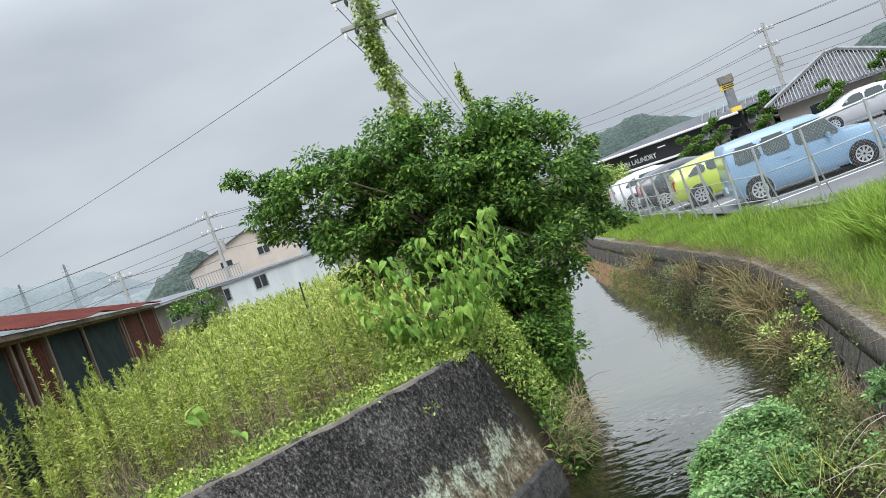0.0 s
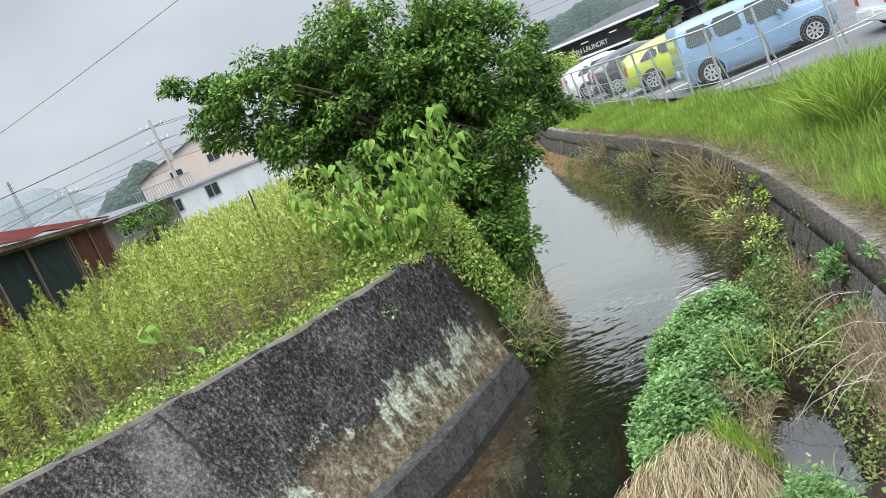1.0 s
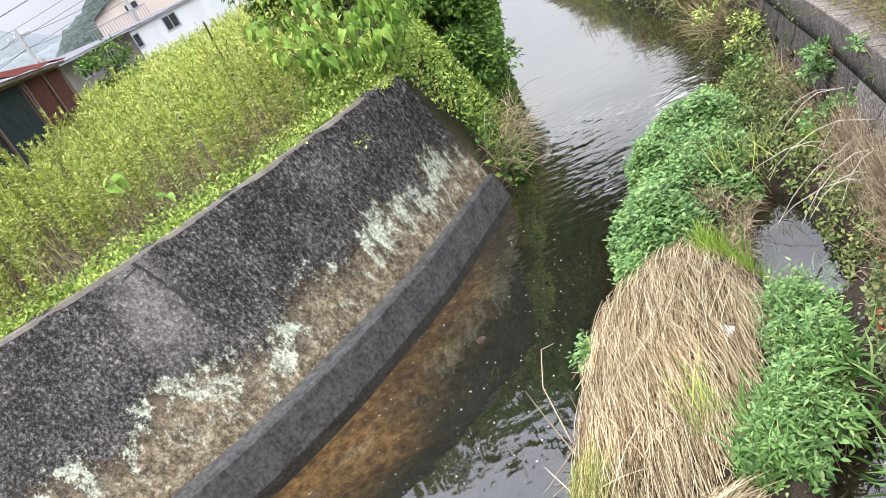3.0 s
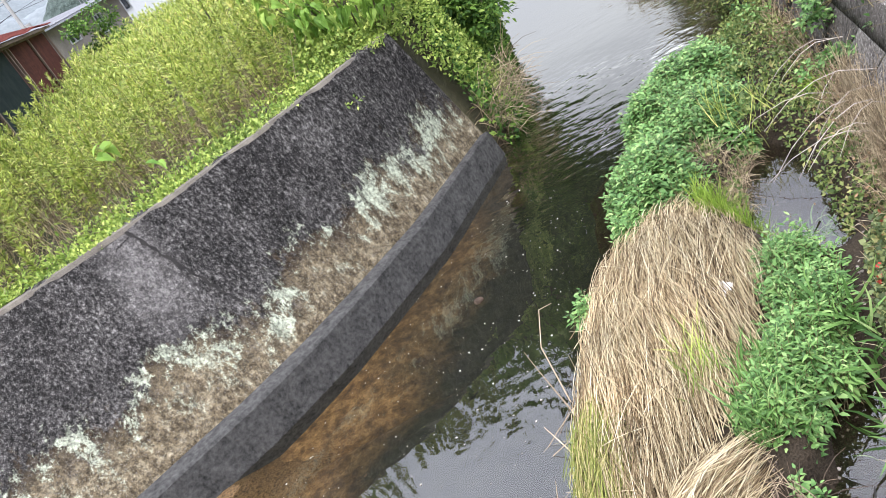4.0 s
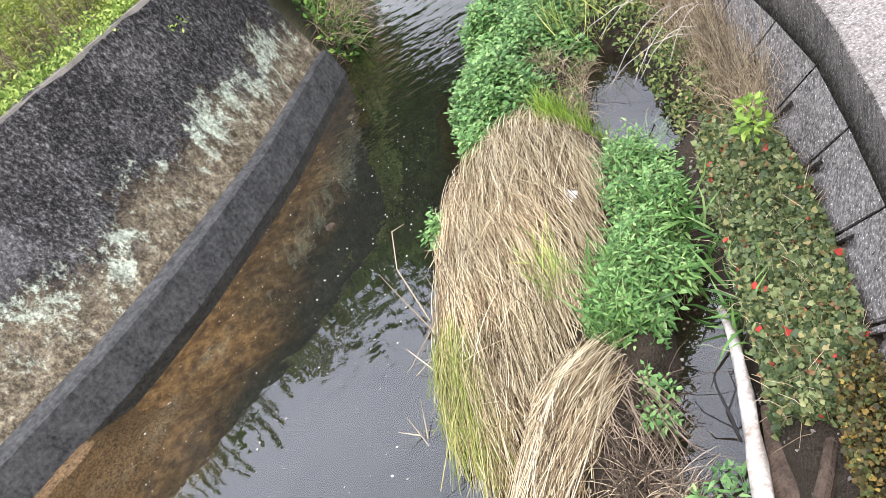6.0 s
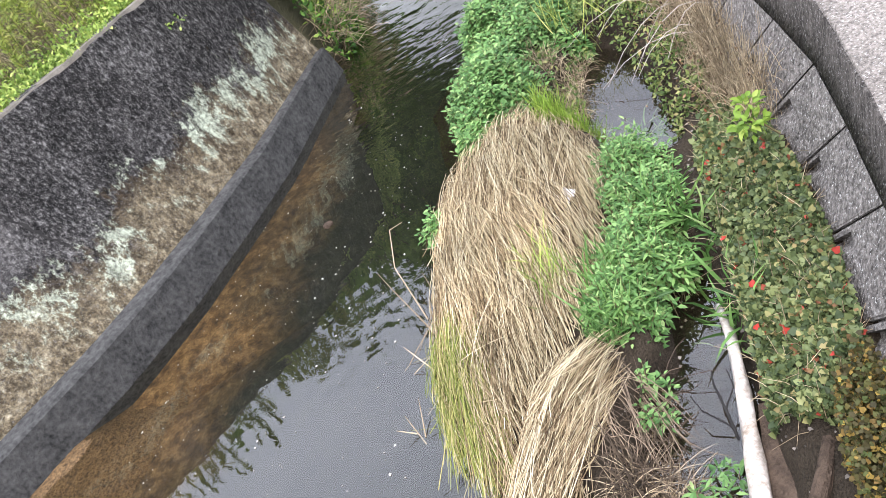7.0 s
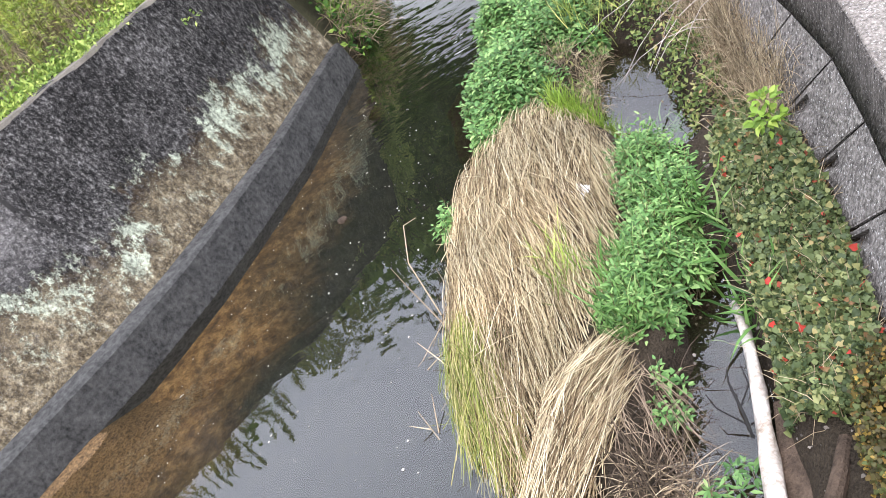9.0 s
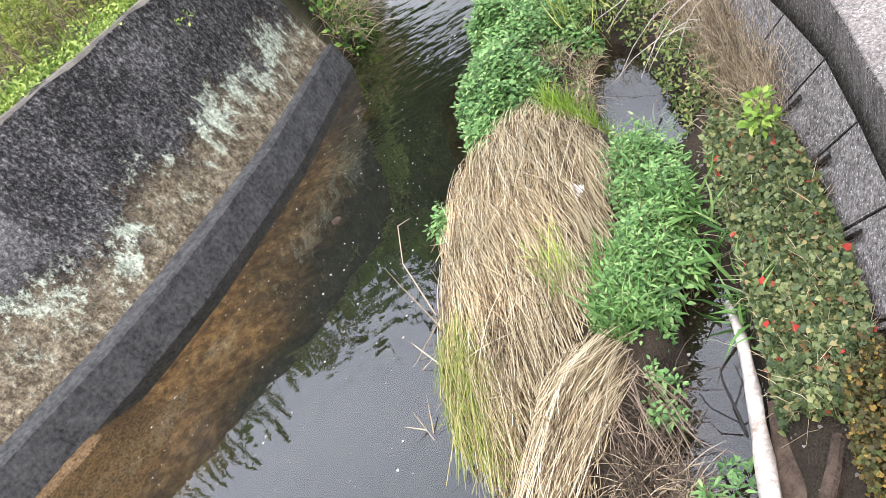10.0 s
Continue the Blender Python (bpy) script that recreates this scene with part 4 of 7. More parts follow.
for k, tip in enumerate(TIPS):
    base = (-0.55 + 0.35 * (tip[0] + 0.3) + random.uniform(-0.1, 0.1), 10.9 + random.uniform(-0.2, 0.2), 2.05)
    part("stem", a_tube([base, Vector(base).lerp(Vector(tip), 0.5) + Vector((0.03, 0, 0.05)), tip], [0.014, 0.01, 0.004], 5), M_BARK, sap)
    for j in range(random.randint(24, 32)):
        f = random.uniform(0.5, 1.02) if j > 3 else 1.0
        p = Vector(base).lerp(Vector(tip), f)
        a = j * 2.4 + k
        out = Vector((math.cos(a), math.sin(a), random.uniform(-1.1, -0.1))).normalized()
        s = random.uniform(0.085, 0.175)
        rightv = out.cross(Vector((0, 0, 1))).normalized()
        upv = rightv.cross(out)
        o = new("leaf", hearts[j % 3])
        o.parent = sap
        o.matrix_basis = Matrix.Translation(p + out * 0.09) @ Matrix((rightv, out, upv)).transposed().to_4x4() @ pose(0, 0, 0, random.uniform(-30, 20), random.uniform(-45, 45), 0) @ Matrix.Diagonal((s * 0.85, s, s, 1))


# ---- weeds on the high bank ----
def weed_field(name, xy, z0, heights, per, size, label, dark=False):
    """Upright weeds: a stalk each, narrow leaves all round it, thicker to the top."""
    n = len(xy)
    base = np.column_stack([xy, np.full(n, z0)])
    lean = rng.normal(0, 0.07, (n, 2)) * heights[:, None]
    tip = base + np.column_stack([lean, heights])
    sv, sf = stems(base, tip, 0.006, 0.0, 2, 3)
    idx = np.repeat(np.arange(n), per)
    g = rng.beta(2.5, 1.05, len(idx)) * 0.98
    pos = base[idx] + (tip - base)[idx] * g[:, None]
    rise = np.where(g > 0.8, 2.2, 0.75)
    ahead = around(len(idx), -0.15, 0.5)
    ahead[:, 2] += rise * rng.uniform(0.2, 1.0, len(idx))
    ln = size * rng.uniform(0.7, 1.3, len(idx)) * (1.15 - 0.45 * g)
    lv, lf = strew(NARROW, pos, ahead, np.tile([0, 0, 1.0], (len(idx), 1)) + rng.normal(0, 0.3, (len(idx), 3)), np.column_stack([ln * 1.5, ln, ln]))
    field = thing(name, label, "weeds")
    tagged(field, kind="stuff")
    mesh_ob("stalks", sv, sf, M_STALK, field)
    mesh_ob("leaves", lv, lf, M_WEED, field)
    return field


NEAR = [(-9, 6.7), (-5.2, 7.6), (-4.4, 7.9), (-3.4, 8.4), (-2.7, 8.95), (-2.1, 9.4), (-1.5, 9.85), (-1.3, 10.6), (-1.4, 11.6), (-2.2, 12.5), (-6, 13), (-10.5, 12)]
FAR = [(-6, 13), (-2.2, 12.5), (-1.4, 11.6), (-0.6, 12.2), (-0.6, 16), (-1.6, 20), (-2.4, 30), (-5, 40), (-13, 36), (-13, 22), (-10.5, 12)]
p = in_poly(NEAR, 1500)
p = p[(soft_noise(p[:, 0], p[:, 1], 4.5, 1.0) + rng.normal(0, 0.4, len(p))) > 0.02]
edge = np.clip((p[:, 1] - np.interp(p[:, 0], [q[0] for q in L_TOP[1:]], [q[1] for q in L_TOP[1:]]) - 0.2) / 0.55, 0.3, 1)
weed_field("weeds", p, Z_LEFT - 0.1, (1.34 + 0.2 * soft_noise(p[:, 0], p[:, 1], 1.6) + rng.normal(0, 0.24, len(p))) * edge * np.interp(p[:, 0], [-5.0, -1.5], [1.02, 0.78]), 135, 0.092, "tall yellow-green weeds crowding the bank")
p = in_poly(FAR, 3000)
weed_field("weeds", p, Z_LEFT - 0.05, np.clip(0.98 + 0.25 * soft_noise(p[:, 0], p[:, 1], 1.1) + rng.normal(0, 0.17, len(p)), 0.45, 1.5), 34, 0.17, "tall yellow-green weeds farther back on the bank")
# dry brown undergrowth between the weeds
p = in_poly(NEAR, 3600)
b3 = np.column_stack([p, np.full(len(p), Z_LEFT - 0.1)])
t3 = b3 + np.column_stack([rng.normal(0, 0.18, (len(p), 2)), rng.uniform(0.25, 0.75, len(p))])
v, f = stems(b3, t3, 0.004, 0.05, 3)
mesh_ob("dry_stems", v, f, M_DRYSTEM, label="dry brown stems among the weeds", category="weeds", kind="stuff")


def carpet(name, xyz, size, material, label, shape=LEAF_TRI, tilt=0.5, category="plants", normal=(0, 0, 1)):
    """A carpet of small leaves at given places."""
    n = len(xyz)
    nv = np.asarray(normal, float)
    ahead = rand_dirs(n) + nv * 0.25
    face = nv + rng.normal(0, tilt, (n, 3))
    v, f = strew(shape, np.asarray(xyz), ahead, face, size * rng.uniform(0.6, 1.35, n))
    return mesh_ob(name, v, f, material, label=label, category=category, kind="stuff")


# creeping cover along the top of the wing wall
u = rng.uniform(0.1, 1.0, 21000)
off = np.abs(rng.normal(0.0, 0.28, len(u))) + 0.12 - 0.1 * soft_noise(u * 40, u * 0, 1.0)
i0 = np.clip((u * 39).astype(int), 0, 38)
w0 = (u * 39 - i0)[:, None]
tp = top_l[i0] * (1 - w0) + top_l[i0 + 1] * w0
pos = np.column_stack([tp[:, 0] - 0.62 * off, tp[:, 1] + 0.78 * off, Z_LEFT + rng.uniform(0.0, 0.22, len(u)) * np.clip(off * 2, 0.35, 1.2)])
carpet("ground_cover", pos, 0.055, M_COVER, "low yellow-green creeper along the wall top", tilt=0.6)
# darker heap of creeper round the end of the wall and down the bank
ENDS = [(-1.6, 9.9), (-0.35, 10.35), (0.15, 10.7), (0.65, 11.2), (0.95, 12.2), (0.7, 13.2), (-0.6, 12.8), (-1.5, 11.6)]
p = in_poly(ENDS, 17000)
lfx, ltx = along(LF, p[:, 1]), along(LT, p[:, 1])
gz = np.where(p[:, 0] < ltx, 2.15, 2.15 - 2.1 * np.clip((p[:, 0] - ltx) / (lfx - ltx + 0.01), 0, 1))
gz += rng.uniform(0.0, 0.38, len(p)) + 0.16 * soft_noise(p[:, 0], p[:, 1], 3.0)
carpet("creeper_heap", np.column_stack([p, gz]), 0.065, M_COVER, "heap of creeper and brush over the wall's end", tilt=0.7)
# brush down to the water below the tree
p = in_poly([(0.3, 10.55), (0.62, 10.75), (0.9, 11.4), (1.05, 12.6), (1.5, 15.5), (1.95, 19.5), (3.3, 27), (2.7, 27), (1.4, 20), (0.8, 15), (0.3, 12.2), (0.1, 11)], 16000)
lfx, ltx = along(LF, p[:, 1]), along(LT, p[:, 1])
gz = 2.0 - 1.95 * np.clip((p[:, 0] - ltx) / (lfx - ltx + 0.01), 0, 1) + rng.uniform(-0.1, 0.35, len(p))
carpet("brush", np.column_stack([p, np.maximum(gz, 0.04)]), 0.1, M_TREELEAF, "dark brush hanging over the far waterline", tilt=0.8)
p = in_poly([(0.25, 10.5), (0.6, 10.7), (1.0, 11.6), (1.15, 12.6), (0.9, 12.6), (0.4, 11.6)], 420)
b3 = np.column_stack([p, rng.uniform(0.0, 0.7, len(p))])
t3 = b3 + rand_dirs(len(p), 0.3) * rng.uniform(0.2, 0.6, (len(p), 1)) + np.array([0.12, -0.08, 0])
v, f = stems(b3, t3, 0.005, 0.08, 3)
mesh_ob("dead_brush", v, f, M_DRYSTEM, label="dry twigs hanging by the wall's foot", category="twigs", kind="stuff")

# a few big pale leaves standing out of the weeds
vinel = thing("seedling", "seedling with large pale green leaves among the weeds", "seedling")
for (x, y, z, s) in ((-3.55, 8.75, 2.95, 0.2), (-3.42, 8.7, 2.9, 0.18), (-3.6, 8.6, 2.88, 0.17), (-3.5, 8.65, 2.98, 0.15), (-3.15, 8.45, 2.6, 0.15), (-3.05, 8.5, 2.55, 0.13)):
    o = new("leaf", hearts[0])
    o.parent = vinel
    o.matrix_basis = pose(x, y, z, random.uniform(-40, 5), random.uniform(-25, 25), random.uniform(100, 260)) @ Matrix.Diagonal((s, s, s, 1))
part("stem", a_tube([(-3.5, 8.75, 2.05), (-3.52, 8.72, 2.9)], [0.012, 0.006], 5), M_STALK, vinel)
# small weed rooted in the face of the wing wall
tuft = thing("wall_weed", "small yellow-green weed growing out of the wall face", "weed")
q = on_wall(0.885, 0.8)
clumps([tuple(q + Vector((0.02, -0.03, 0.01))), tuple(q + Vector((-0.12, -0.06, 0.04)))], [0.1, 0.05], 16, 0.06, M_COVER, "leaves", tuft, shell=0.1)
part("stem", a_tube([q, q + Vector((-0.06, -0.05, 0.03))], [0.006, 0.003], 4), M_STALK, tuft)


# ---- grass bank below the car park ----
def blades(name, xyz, lens, material, label, lean=0.35, width=1.0, category="grass", shape=BLADE):
    n = len(xyz)
    ahead = around(n, 0.6, 1.5)
    ahead[:, 2] *= 1.0 / lean * 0.8
    face = around(n, 0.0, 0.6)
    v, f = strew(shape, np.asarray(xyz), ahead, face, np.column_stack([lens * width, lens, lens]))
    return mesh_ob(name, v, f, material, label=label, category=category, kind="stuff")


yb = 5.0 + 26 * rng.uniform(0, 1, 60000) ** 1.5
fr = rng.uniform(0, 1, len(yb))
wd = np.interp(yb, [5, 8, 10, 14, 17, 20, 31], [2.5, 3.2, 4.2, 3.6, 2.2, 1.6, 1.7])
xb = along(R_CAP, yb) + np.interp(yb, [6, 9], [0.33, 0.18]) + 0.13 * soft_noise(yb, yb * 0, 2.0) + fr * wd
hb = np.interp(xb - along(R_CAP, yb), [0.3, 1.0, 2.2, 3.5], [1.26, 1.3, 1.4, 1.5])
ln = (0.17 + 0.11 * np.clip(fr * 2, 0, 1)) * rng.uniform(0.6, 1.3, len(yb)) * (1 + 0.35 * soft_noise(xb, yb, 1.4))
blades("bank_grass", np.column_stack([xb, yb, hb]), ln, M_GRASS, "bright green tall grass on the bank", 0.4, np.interp(yb, [5, 30], [0.9, 2.2]))
# tall arching clump
p = in_poly([(5.6, 10.2), (6.6, 10.4), (6.8, 11.8), (5.9, 12.2)], 1800)
blades("tall_grass", np.column_stack([p, np.full(len(p), 1.5)]), rng.uniform(0.45, 0.9, len(p)), M_GRASS, "arching clump of tall grass on the bank", 0.55, 0.8)
# dry litter along the back of the cap
yb = rng.uniform(4.5, 26, 11000)
xb = along(R_CAP, yb) + 0.32 + np.abs(rng.normal(0, 0.13, len(yb))) - np.interp(yb, [6, 9], [0.2, 0.34]) * rng.uniform(0, 1, len(yb)) ** 2
v, f = stems(np.column_stack([xb, yb, np.full(len(yb), 1.325)]), np.column_stack([xb + rng.normal(0, 0.14, len(yb)), yb + rng.normal(0, 0.14, len(yb)), 1.325 + np.abs(rng.normal(0, 0.04, len(yb)))]), 0.003, 0.0, 2)
mesh_ob("grass_litter", v, f, M_DRYGRASS, label="dry grass litter on the cap's edge", category="grass", kind="stuff")

yb = rng.uniform(5.5, 27, 2600)
k_ = soft_noise(yb, yb * 0.0, 3.0, 1.0) > 0.1
yb = yb[k_]
pos = np.column_stack([along(R_CAP, yb) + rng.uniform(0.05, 0.5, len(yb)), yb, 1.32 + rng.uniform(0, 0.06, len(yb))])
carpet("cap_weeds", pos[::2], 0.035, M_SCRUB, "low weeds and moss on the wall's cap", LEAF_TRI, 0.7)

# ---- growth on and below the block wall ----


def wall_side(y, down, out=0.0):
    """A place on the block wall: at y, down metres under the cap's top, out metres off its face."""
    x = along(R_CAP, y)
    j = np.clip(np.searchsorted(cap_pts[:, 1], y), 0, 149)
    a = batter(y) * np.maximum(down - 0.28, 0) + out
    return np.column_stack([x + side[j, 0] * a, y + side[j, 1] * a, 1.3 - down])


yb = 10.3 + 15.5 * rng.uniform(0, 1, 4300)
dn = rng.uniform(0.8, 1.35, len(yb)) - 0.22 * soft_noise(yb, yb * 0, 1.4)
base = wall_side(yb, dn, 0.12)
j = np.clip(np.searchsorted(cap_pts[:, 1], yb), 0, 149)
outw = np.column_stack([side[j], np.zeros(len(yb))])
hang = rng.uniform(0.1, 0.38, (len(yb), 1))
tip = base + (outw * rng.uniform(0.3, 1.0, (len(yb), 1)) + rand_dirs(len(yb), 0.2) * 0.7) * hang
v, f = stems(base[:1500], tip[:1500], 0.004, 0.12, 3)
mesh_ob("wall_thatch", v, f, M_DRYGRASS, label="dry straggling growth along the wall's foot", category="dry grass", kind="stuff")
pos = wall_side(yb, dn, 0.14)[: 4200] + rng.normal(0, 0.15, (4200, 3))
pos[:, 2] = np.maximum(pos[:, 2], 0.03)
carpet("wall_growth", pos, 0.085, M_SCRUB, "mixed dull green growth below the wall", NARROW, 0.9)
pos = wall_side(10.3 + 15 * rng.uniform(0, 1, 6000), rng.uniform(0.7, 1.3, 6000), 0.2) + rng.normal(0, 0.13, (6000, 3))
keep = soft_noise(pos[:, 0], pos[:, 1], 2.2, 1.0) > -0.1
pos[:, 2] = np.maximum(pos[:, 2], 0.03)
carpet("wall_herbs", pos[keep], 0.06, M_SCRUB, "green herbs rooted along the wall's foot", LEAF_TRI, 0.8)
# pampas-like tufts leaning off the wall
for (yy, dd, nn, ln) in ((12.6, 0.5, 420, 0.7), (14.6, 0.35, 260, 0.65), (11.3, 0.85, 380, 0.6), (17.5, 0.5, 200, 0.6), (21.5, 0.5, 160, 0.6)):
    c = wall_side(np.array([yy]), np.array([dd]), 0.25)[0]
    xyz = c + rng.normal(0, [0.16, 0.3, 0.1], (nn, 3))
    a = around(nn, 0.1, 1.4) + np.array([-0.3, -0.1, 0.25])
    l_ = rng.uniform(0.5, 1.1, nn) * ln
    v, f = strew(BLADE, xyz, a, around(nn, 0.2, 1.0), np.column_stack([l_ * 0.8, l_, l_ * 1.6]))
    mesh_ob("grass_tuft", v, f, M_DRYGRASS, label="straw-coloured grass tuft leaning from the wall", category="grass tuft", group="tufts on the wall")
yb = rng.uniform(8.5, 27, 5200)
dn = rng.uniform(0.12, 0.9, len(yb))
keep = soft_noise(yb, dn * 3, 2.1, 3.0) > 0.4
pos = wall_side(yb[keep], dn[keep], 0.05) + rng.normal(0, 0.05, (int(keep.sum()), 3))
carpet("wall_moss", pos, 0.045, M_SCRUB, "dull green plants clinging to the wall face", LEAF_TRI, 0.8)
# green shrubs on the wall
for k, (yy, dd, o_, r_, mt) in enumerate(((10.2, 0.55, 0.2, 0.32, M_COVER), (9.6, 0.85, 0.25, 0.36, M_SCRUB), (9.0, 0.95, 0.3, 0.3, M_NETTLE), (7.4, 0.35, 0.08, 0.2, M_MINT), (6.9, 0.75, 0.14, 0.24, M_MINT), (7.0, 0.95, 0.2, 0.2, M_GRASS), (13.5, 0.7, 0.3, 0.36, M_SCRUB), (15.8, 0.6, 0.25, 0.36, M_CREEPER), (8.2, 1.05, 0.2, 0.28, M_SCRUB), (10.8, 0.3, 0.06, 0.14, M_GRASS), (6.2, 0.08, -0.1, 0.2, M_MINT), (18.6, 0.6, 0.3, 0.4, M_SCRUB))):
    c = wall_side(np.array([yy]), np.array([dd]), o_)[0]
    sh = thing("shrub", "small green shrub rooted in the block wall", "shrub", "shrubs on the wall")
    cs = c + rng.normal(0, r_ * 0.55, (7, 3))
    clumps(cs, np.full(7, r_ * 0.5), 70, 0.06, mt, "leaves", sh, LEAF_TRI, 0.1, 0.1)
    sv, sf = stems(np.tile(wall_side(np.array([yy]), np.array([dd]), 0.0), (7, 1)), cs, 0.005, 0.03, 2)
    mesh_ob("stems", sv, sf, M_STALK, sh)
# dead canes hanging by the nearer wall
yb = rng.uniform(4.3, 9.4, 4200)
dn = np.interp(yb, [4.3, 5.6, 6.4, 9.4], [0.95, 0.78, 0.92, 0.95]) + rng.uniform(0.0, 0.35, len(yb))
base = wall_side(yb, dn, 0.08) + rng.normal(0, 0.07, (len(yb), 3))
j = np.clip(np.searchsorted(cap_pts[:, 1], yb), 0, 149)
outw = np.column_stack([side[j], np.zeros(len(yb))])
tip = base + outw * rng.uniform(-0.05, 0.12, (len(yb), 1)) + rand_dirs(len(yb)) * np.array([0.6, 0.6, 1.4]) * rng.uniform(0.1, 0.36, (len(yb), 1))
tip[:, 2] = np.maximum(tip[:, 2], 0.03)
v, f = stems(base, tip, 0.003, 0.06, 3)
mesh_ob("dead_canes", v, f, M_DRYSTEM, label="tangle of dry brown canes below the wall", category="dead stems", kind="stuff")
pos = wall_side(rng.uniform(4.3, 8.8, 1800), rng.uniform(0.7, 1.28, 1800), 0.22) + rng.normal(0, 0.14, (1800, 3))
pos[:, 2] = np.maximum(pos[:, 2], 0.04)
carpet("fallen_leaves", pos, 0.034, leaf("dead_leaf", [(0.0, (0.05, 0.03, 0.018)), (0.5, (0.14, 0.085, 0.05)), (1.0, (0.26, 0.17, 0.1))], 0.8, 0.1), "brown dead leaves under the wall", LEAF_TRI, 0.9)
pos = wall_side(rng.uniform(4.6, 10.2, 7000), rng.uniform(0.92, 1.28, 7000), 0.12) + rng.normal(0, 0.09, (7000, 3))
keep = soft_noise(pos[:, 0], pos[:, 1], 3.0, 2.0) > 0.1
pos[:, 2] = np.maximum(pos[:, 2], 0.04)
carpet("wall_creeper", pos[keep], 0.045, M_SCRUB, "dull green creeper among dry canes", LEAF_TRI, 0.8)
yb = rng.uniform(4.9, 10.0, 9000)
p = wall_side(yb, np.full(len(yb), 1.2), rng.uniform(0.0, 0.85, len(yb)))[:, :2]
keep = (inside(POOL_A, p[:, 0], p[:, 1]) < -0.12) & (soft_noise(p[:, 0], p[:, 1], 6.0, 2.0) > -0.55)
p = p[keep]
carpet("foot_scrub", np.column_stack([p, np.maximum(bar_height(p[:, 0], p[:, 1]), 0.0) + rng.uniform(0.0, 0.2, len(p))]), 0.05, M_SCRUB, "low dull scrub on the mud at the wall's foot", LEAF_TRI, 0.8)
# denser hanging tangle beside the pool
yb = rng.uniform(4.2, 6.6, 3200)
base = wall_side(yb, rng.uniform(0.6, 1.15, len(yb)), 0.12) + rng.normal(0, 0.05, (len(yb), 3))
tip = base + rand_dirs(len(yb)) * np.array([0.5, 0.5, 1.6]) * rng.uniform(0.1, 0.34, (len(yb), 1))
tip[:, 2] = np.maximum(tip[:, 2], 0.03)
v, f = stems(base, tip, 0.0024, 0.04, 3)
mesh_ob("dead_canes", v, f, M_DRYSTEM, label="dense hanging tangle of dry canes beside the pool", category="dead stems", kind="stuff")
# long pale bare canes arching over the pool
for k in range(11):
    yy = random.uniform(5.4, 7.0)
    s_ = Vector(wall_side(np.array([yy]), np.array([random.uniform(0.45, 0.9)]), 0.05)[0])
    e_ = s_ + Vector((random.uniform(-1.0, -0.5), random.uniform(-0.2, 0.5), random.uniform(-0.5, -0.05)))
    mid = s_.lerp(e_, 0.5) + Vector((0, 0, 0.18))
    ob = part("bare_cane", a_tube([s_, s_.lerp(mid, 0.6) + Vector((0, 0, 0.05)), mid, mid.lerp(e_, 0.5) + Vector((0, 0, 0.04)), e_], [0.0034, 0.0032, 0.0028, 0.0024, 0.0015], 5), M_PALECANE)
    tagged(ob, "long pale bare cane arching over the pool", "cane", "bare canes")


# ---- growth on the mud bank ----
def h_at(p):
    return bar_height(p[:, 0], p[:, 1])


def sprigs(name, poly, n, per, size, tall, material, label, slope=0.3, floor_z=0.05, shape=LEAF, seed=0.0, spread=1.0):
    """A bed of leafy shoots: each a stem with leaves spiralling up it, tallest in the middle of the bed."""
    p = in_poly(poly, n)
    d = inside(poly, p[:, 0], p[:, 1])
    top = floor_z + tall * np.clip(0.28 + d / slope, 0, 1) ** 0.6 * (1 + 0.3 * soft_noise(p[:, 0], p[:, 1], 4.0, seed) + 0.15 * soft_noise(p[:, 0], p[:, 1], 11.0, seed)) * rng.uniform(0.8, 1.12, n)
    lean = rng.normal(0, 0.05, (n, 2))
    idx = np.repeat(np.arange(n), per)
    k = np.tile(np.arange(per), n)
    g = k / per
    a = k * 2.4 + rng.uniform(0, 6.28, n)[idx] + rng.normal(0, 0.25, len(idx))
    r = (0.006 + 0.018 * (1 - g)) * spread
    pos = np.column_stack([p[idx, 0] + lean[idx, 0] * g + np.cos(a) * r, p[idx, 1] + lean[idx, 1] * g + np.sin(a) * r, top[idx] - (1 - g) * np.minimum(0.2, tall * 0.55) + rng.normal(0, 0.006, len(idx))])
    rise = -0.25 + 1.0 * g ** 2 + rng.normal(0, 0.2, len(idx))
    ahead = np.column_stack([np.cos(a), np.sin(a), rise])
    face = np.column_stack([-np.cos(a) * rise, -np.sin(a) * rise, np.ones(len(idx))]) + rng.normal(0, 0.18, (len(idx), 3))
    v, f = strew(shape, pos, ahead, face, size * rng.uniform(0.75, 1.25, n)[idx] * (1.12 - 0.6 * g ** 1.5))
    ob = mesh_ob(name, v, f, material, label=label, category="plants", kind="stuff")
    foot = np.column_stack([p - lean, np.full(n, floor_z - 0.08)])
    sv, sf = stems(foot, np.column_stack([p + lean, top]), 0.0035, 0.0, 1)
    mesh_ob("stems", sv, sf, M_STALK, ob)
    return ob


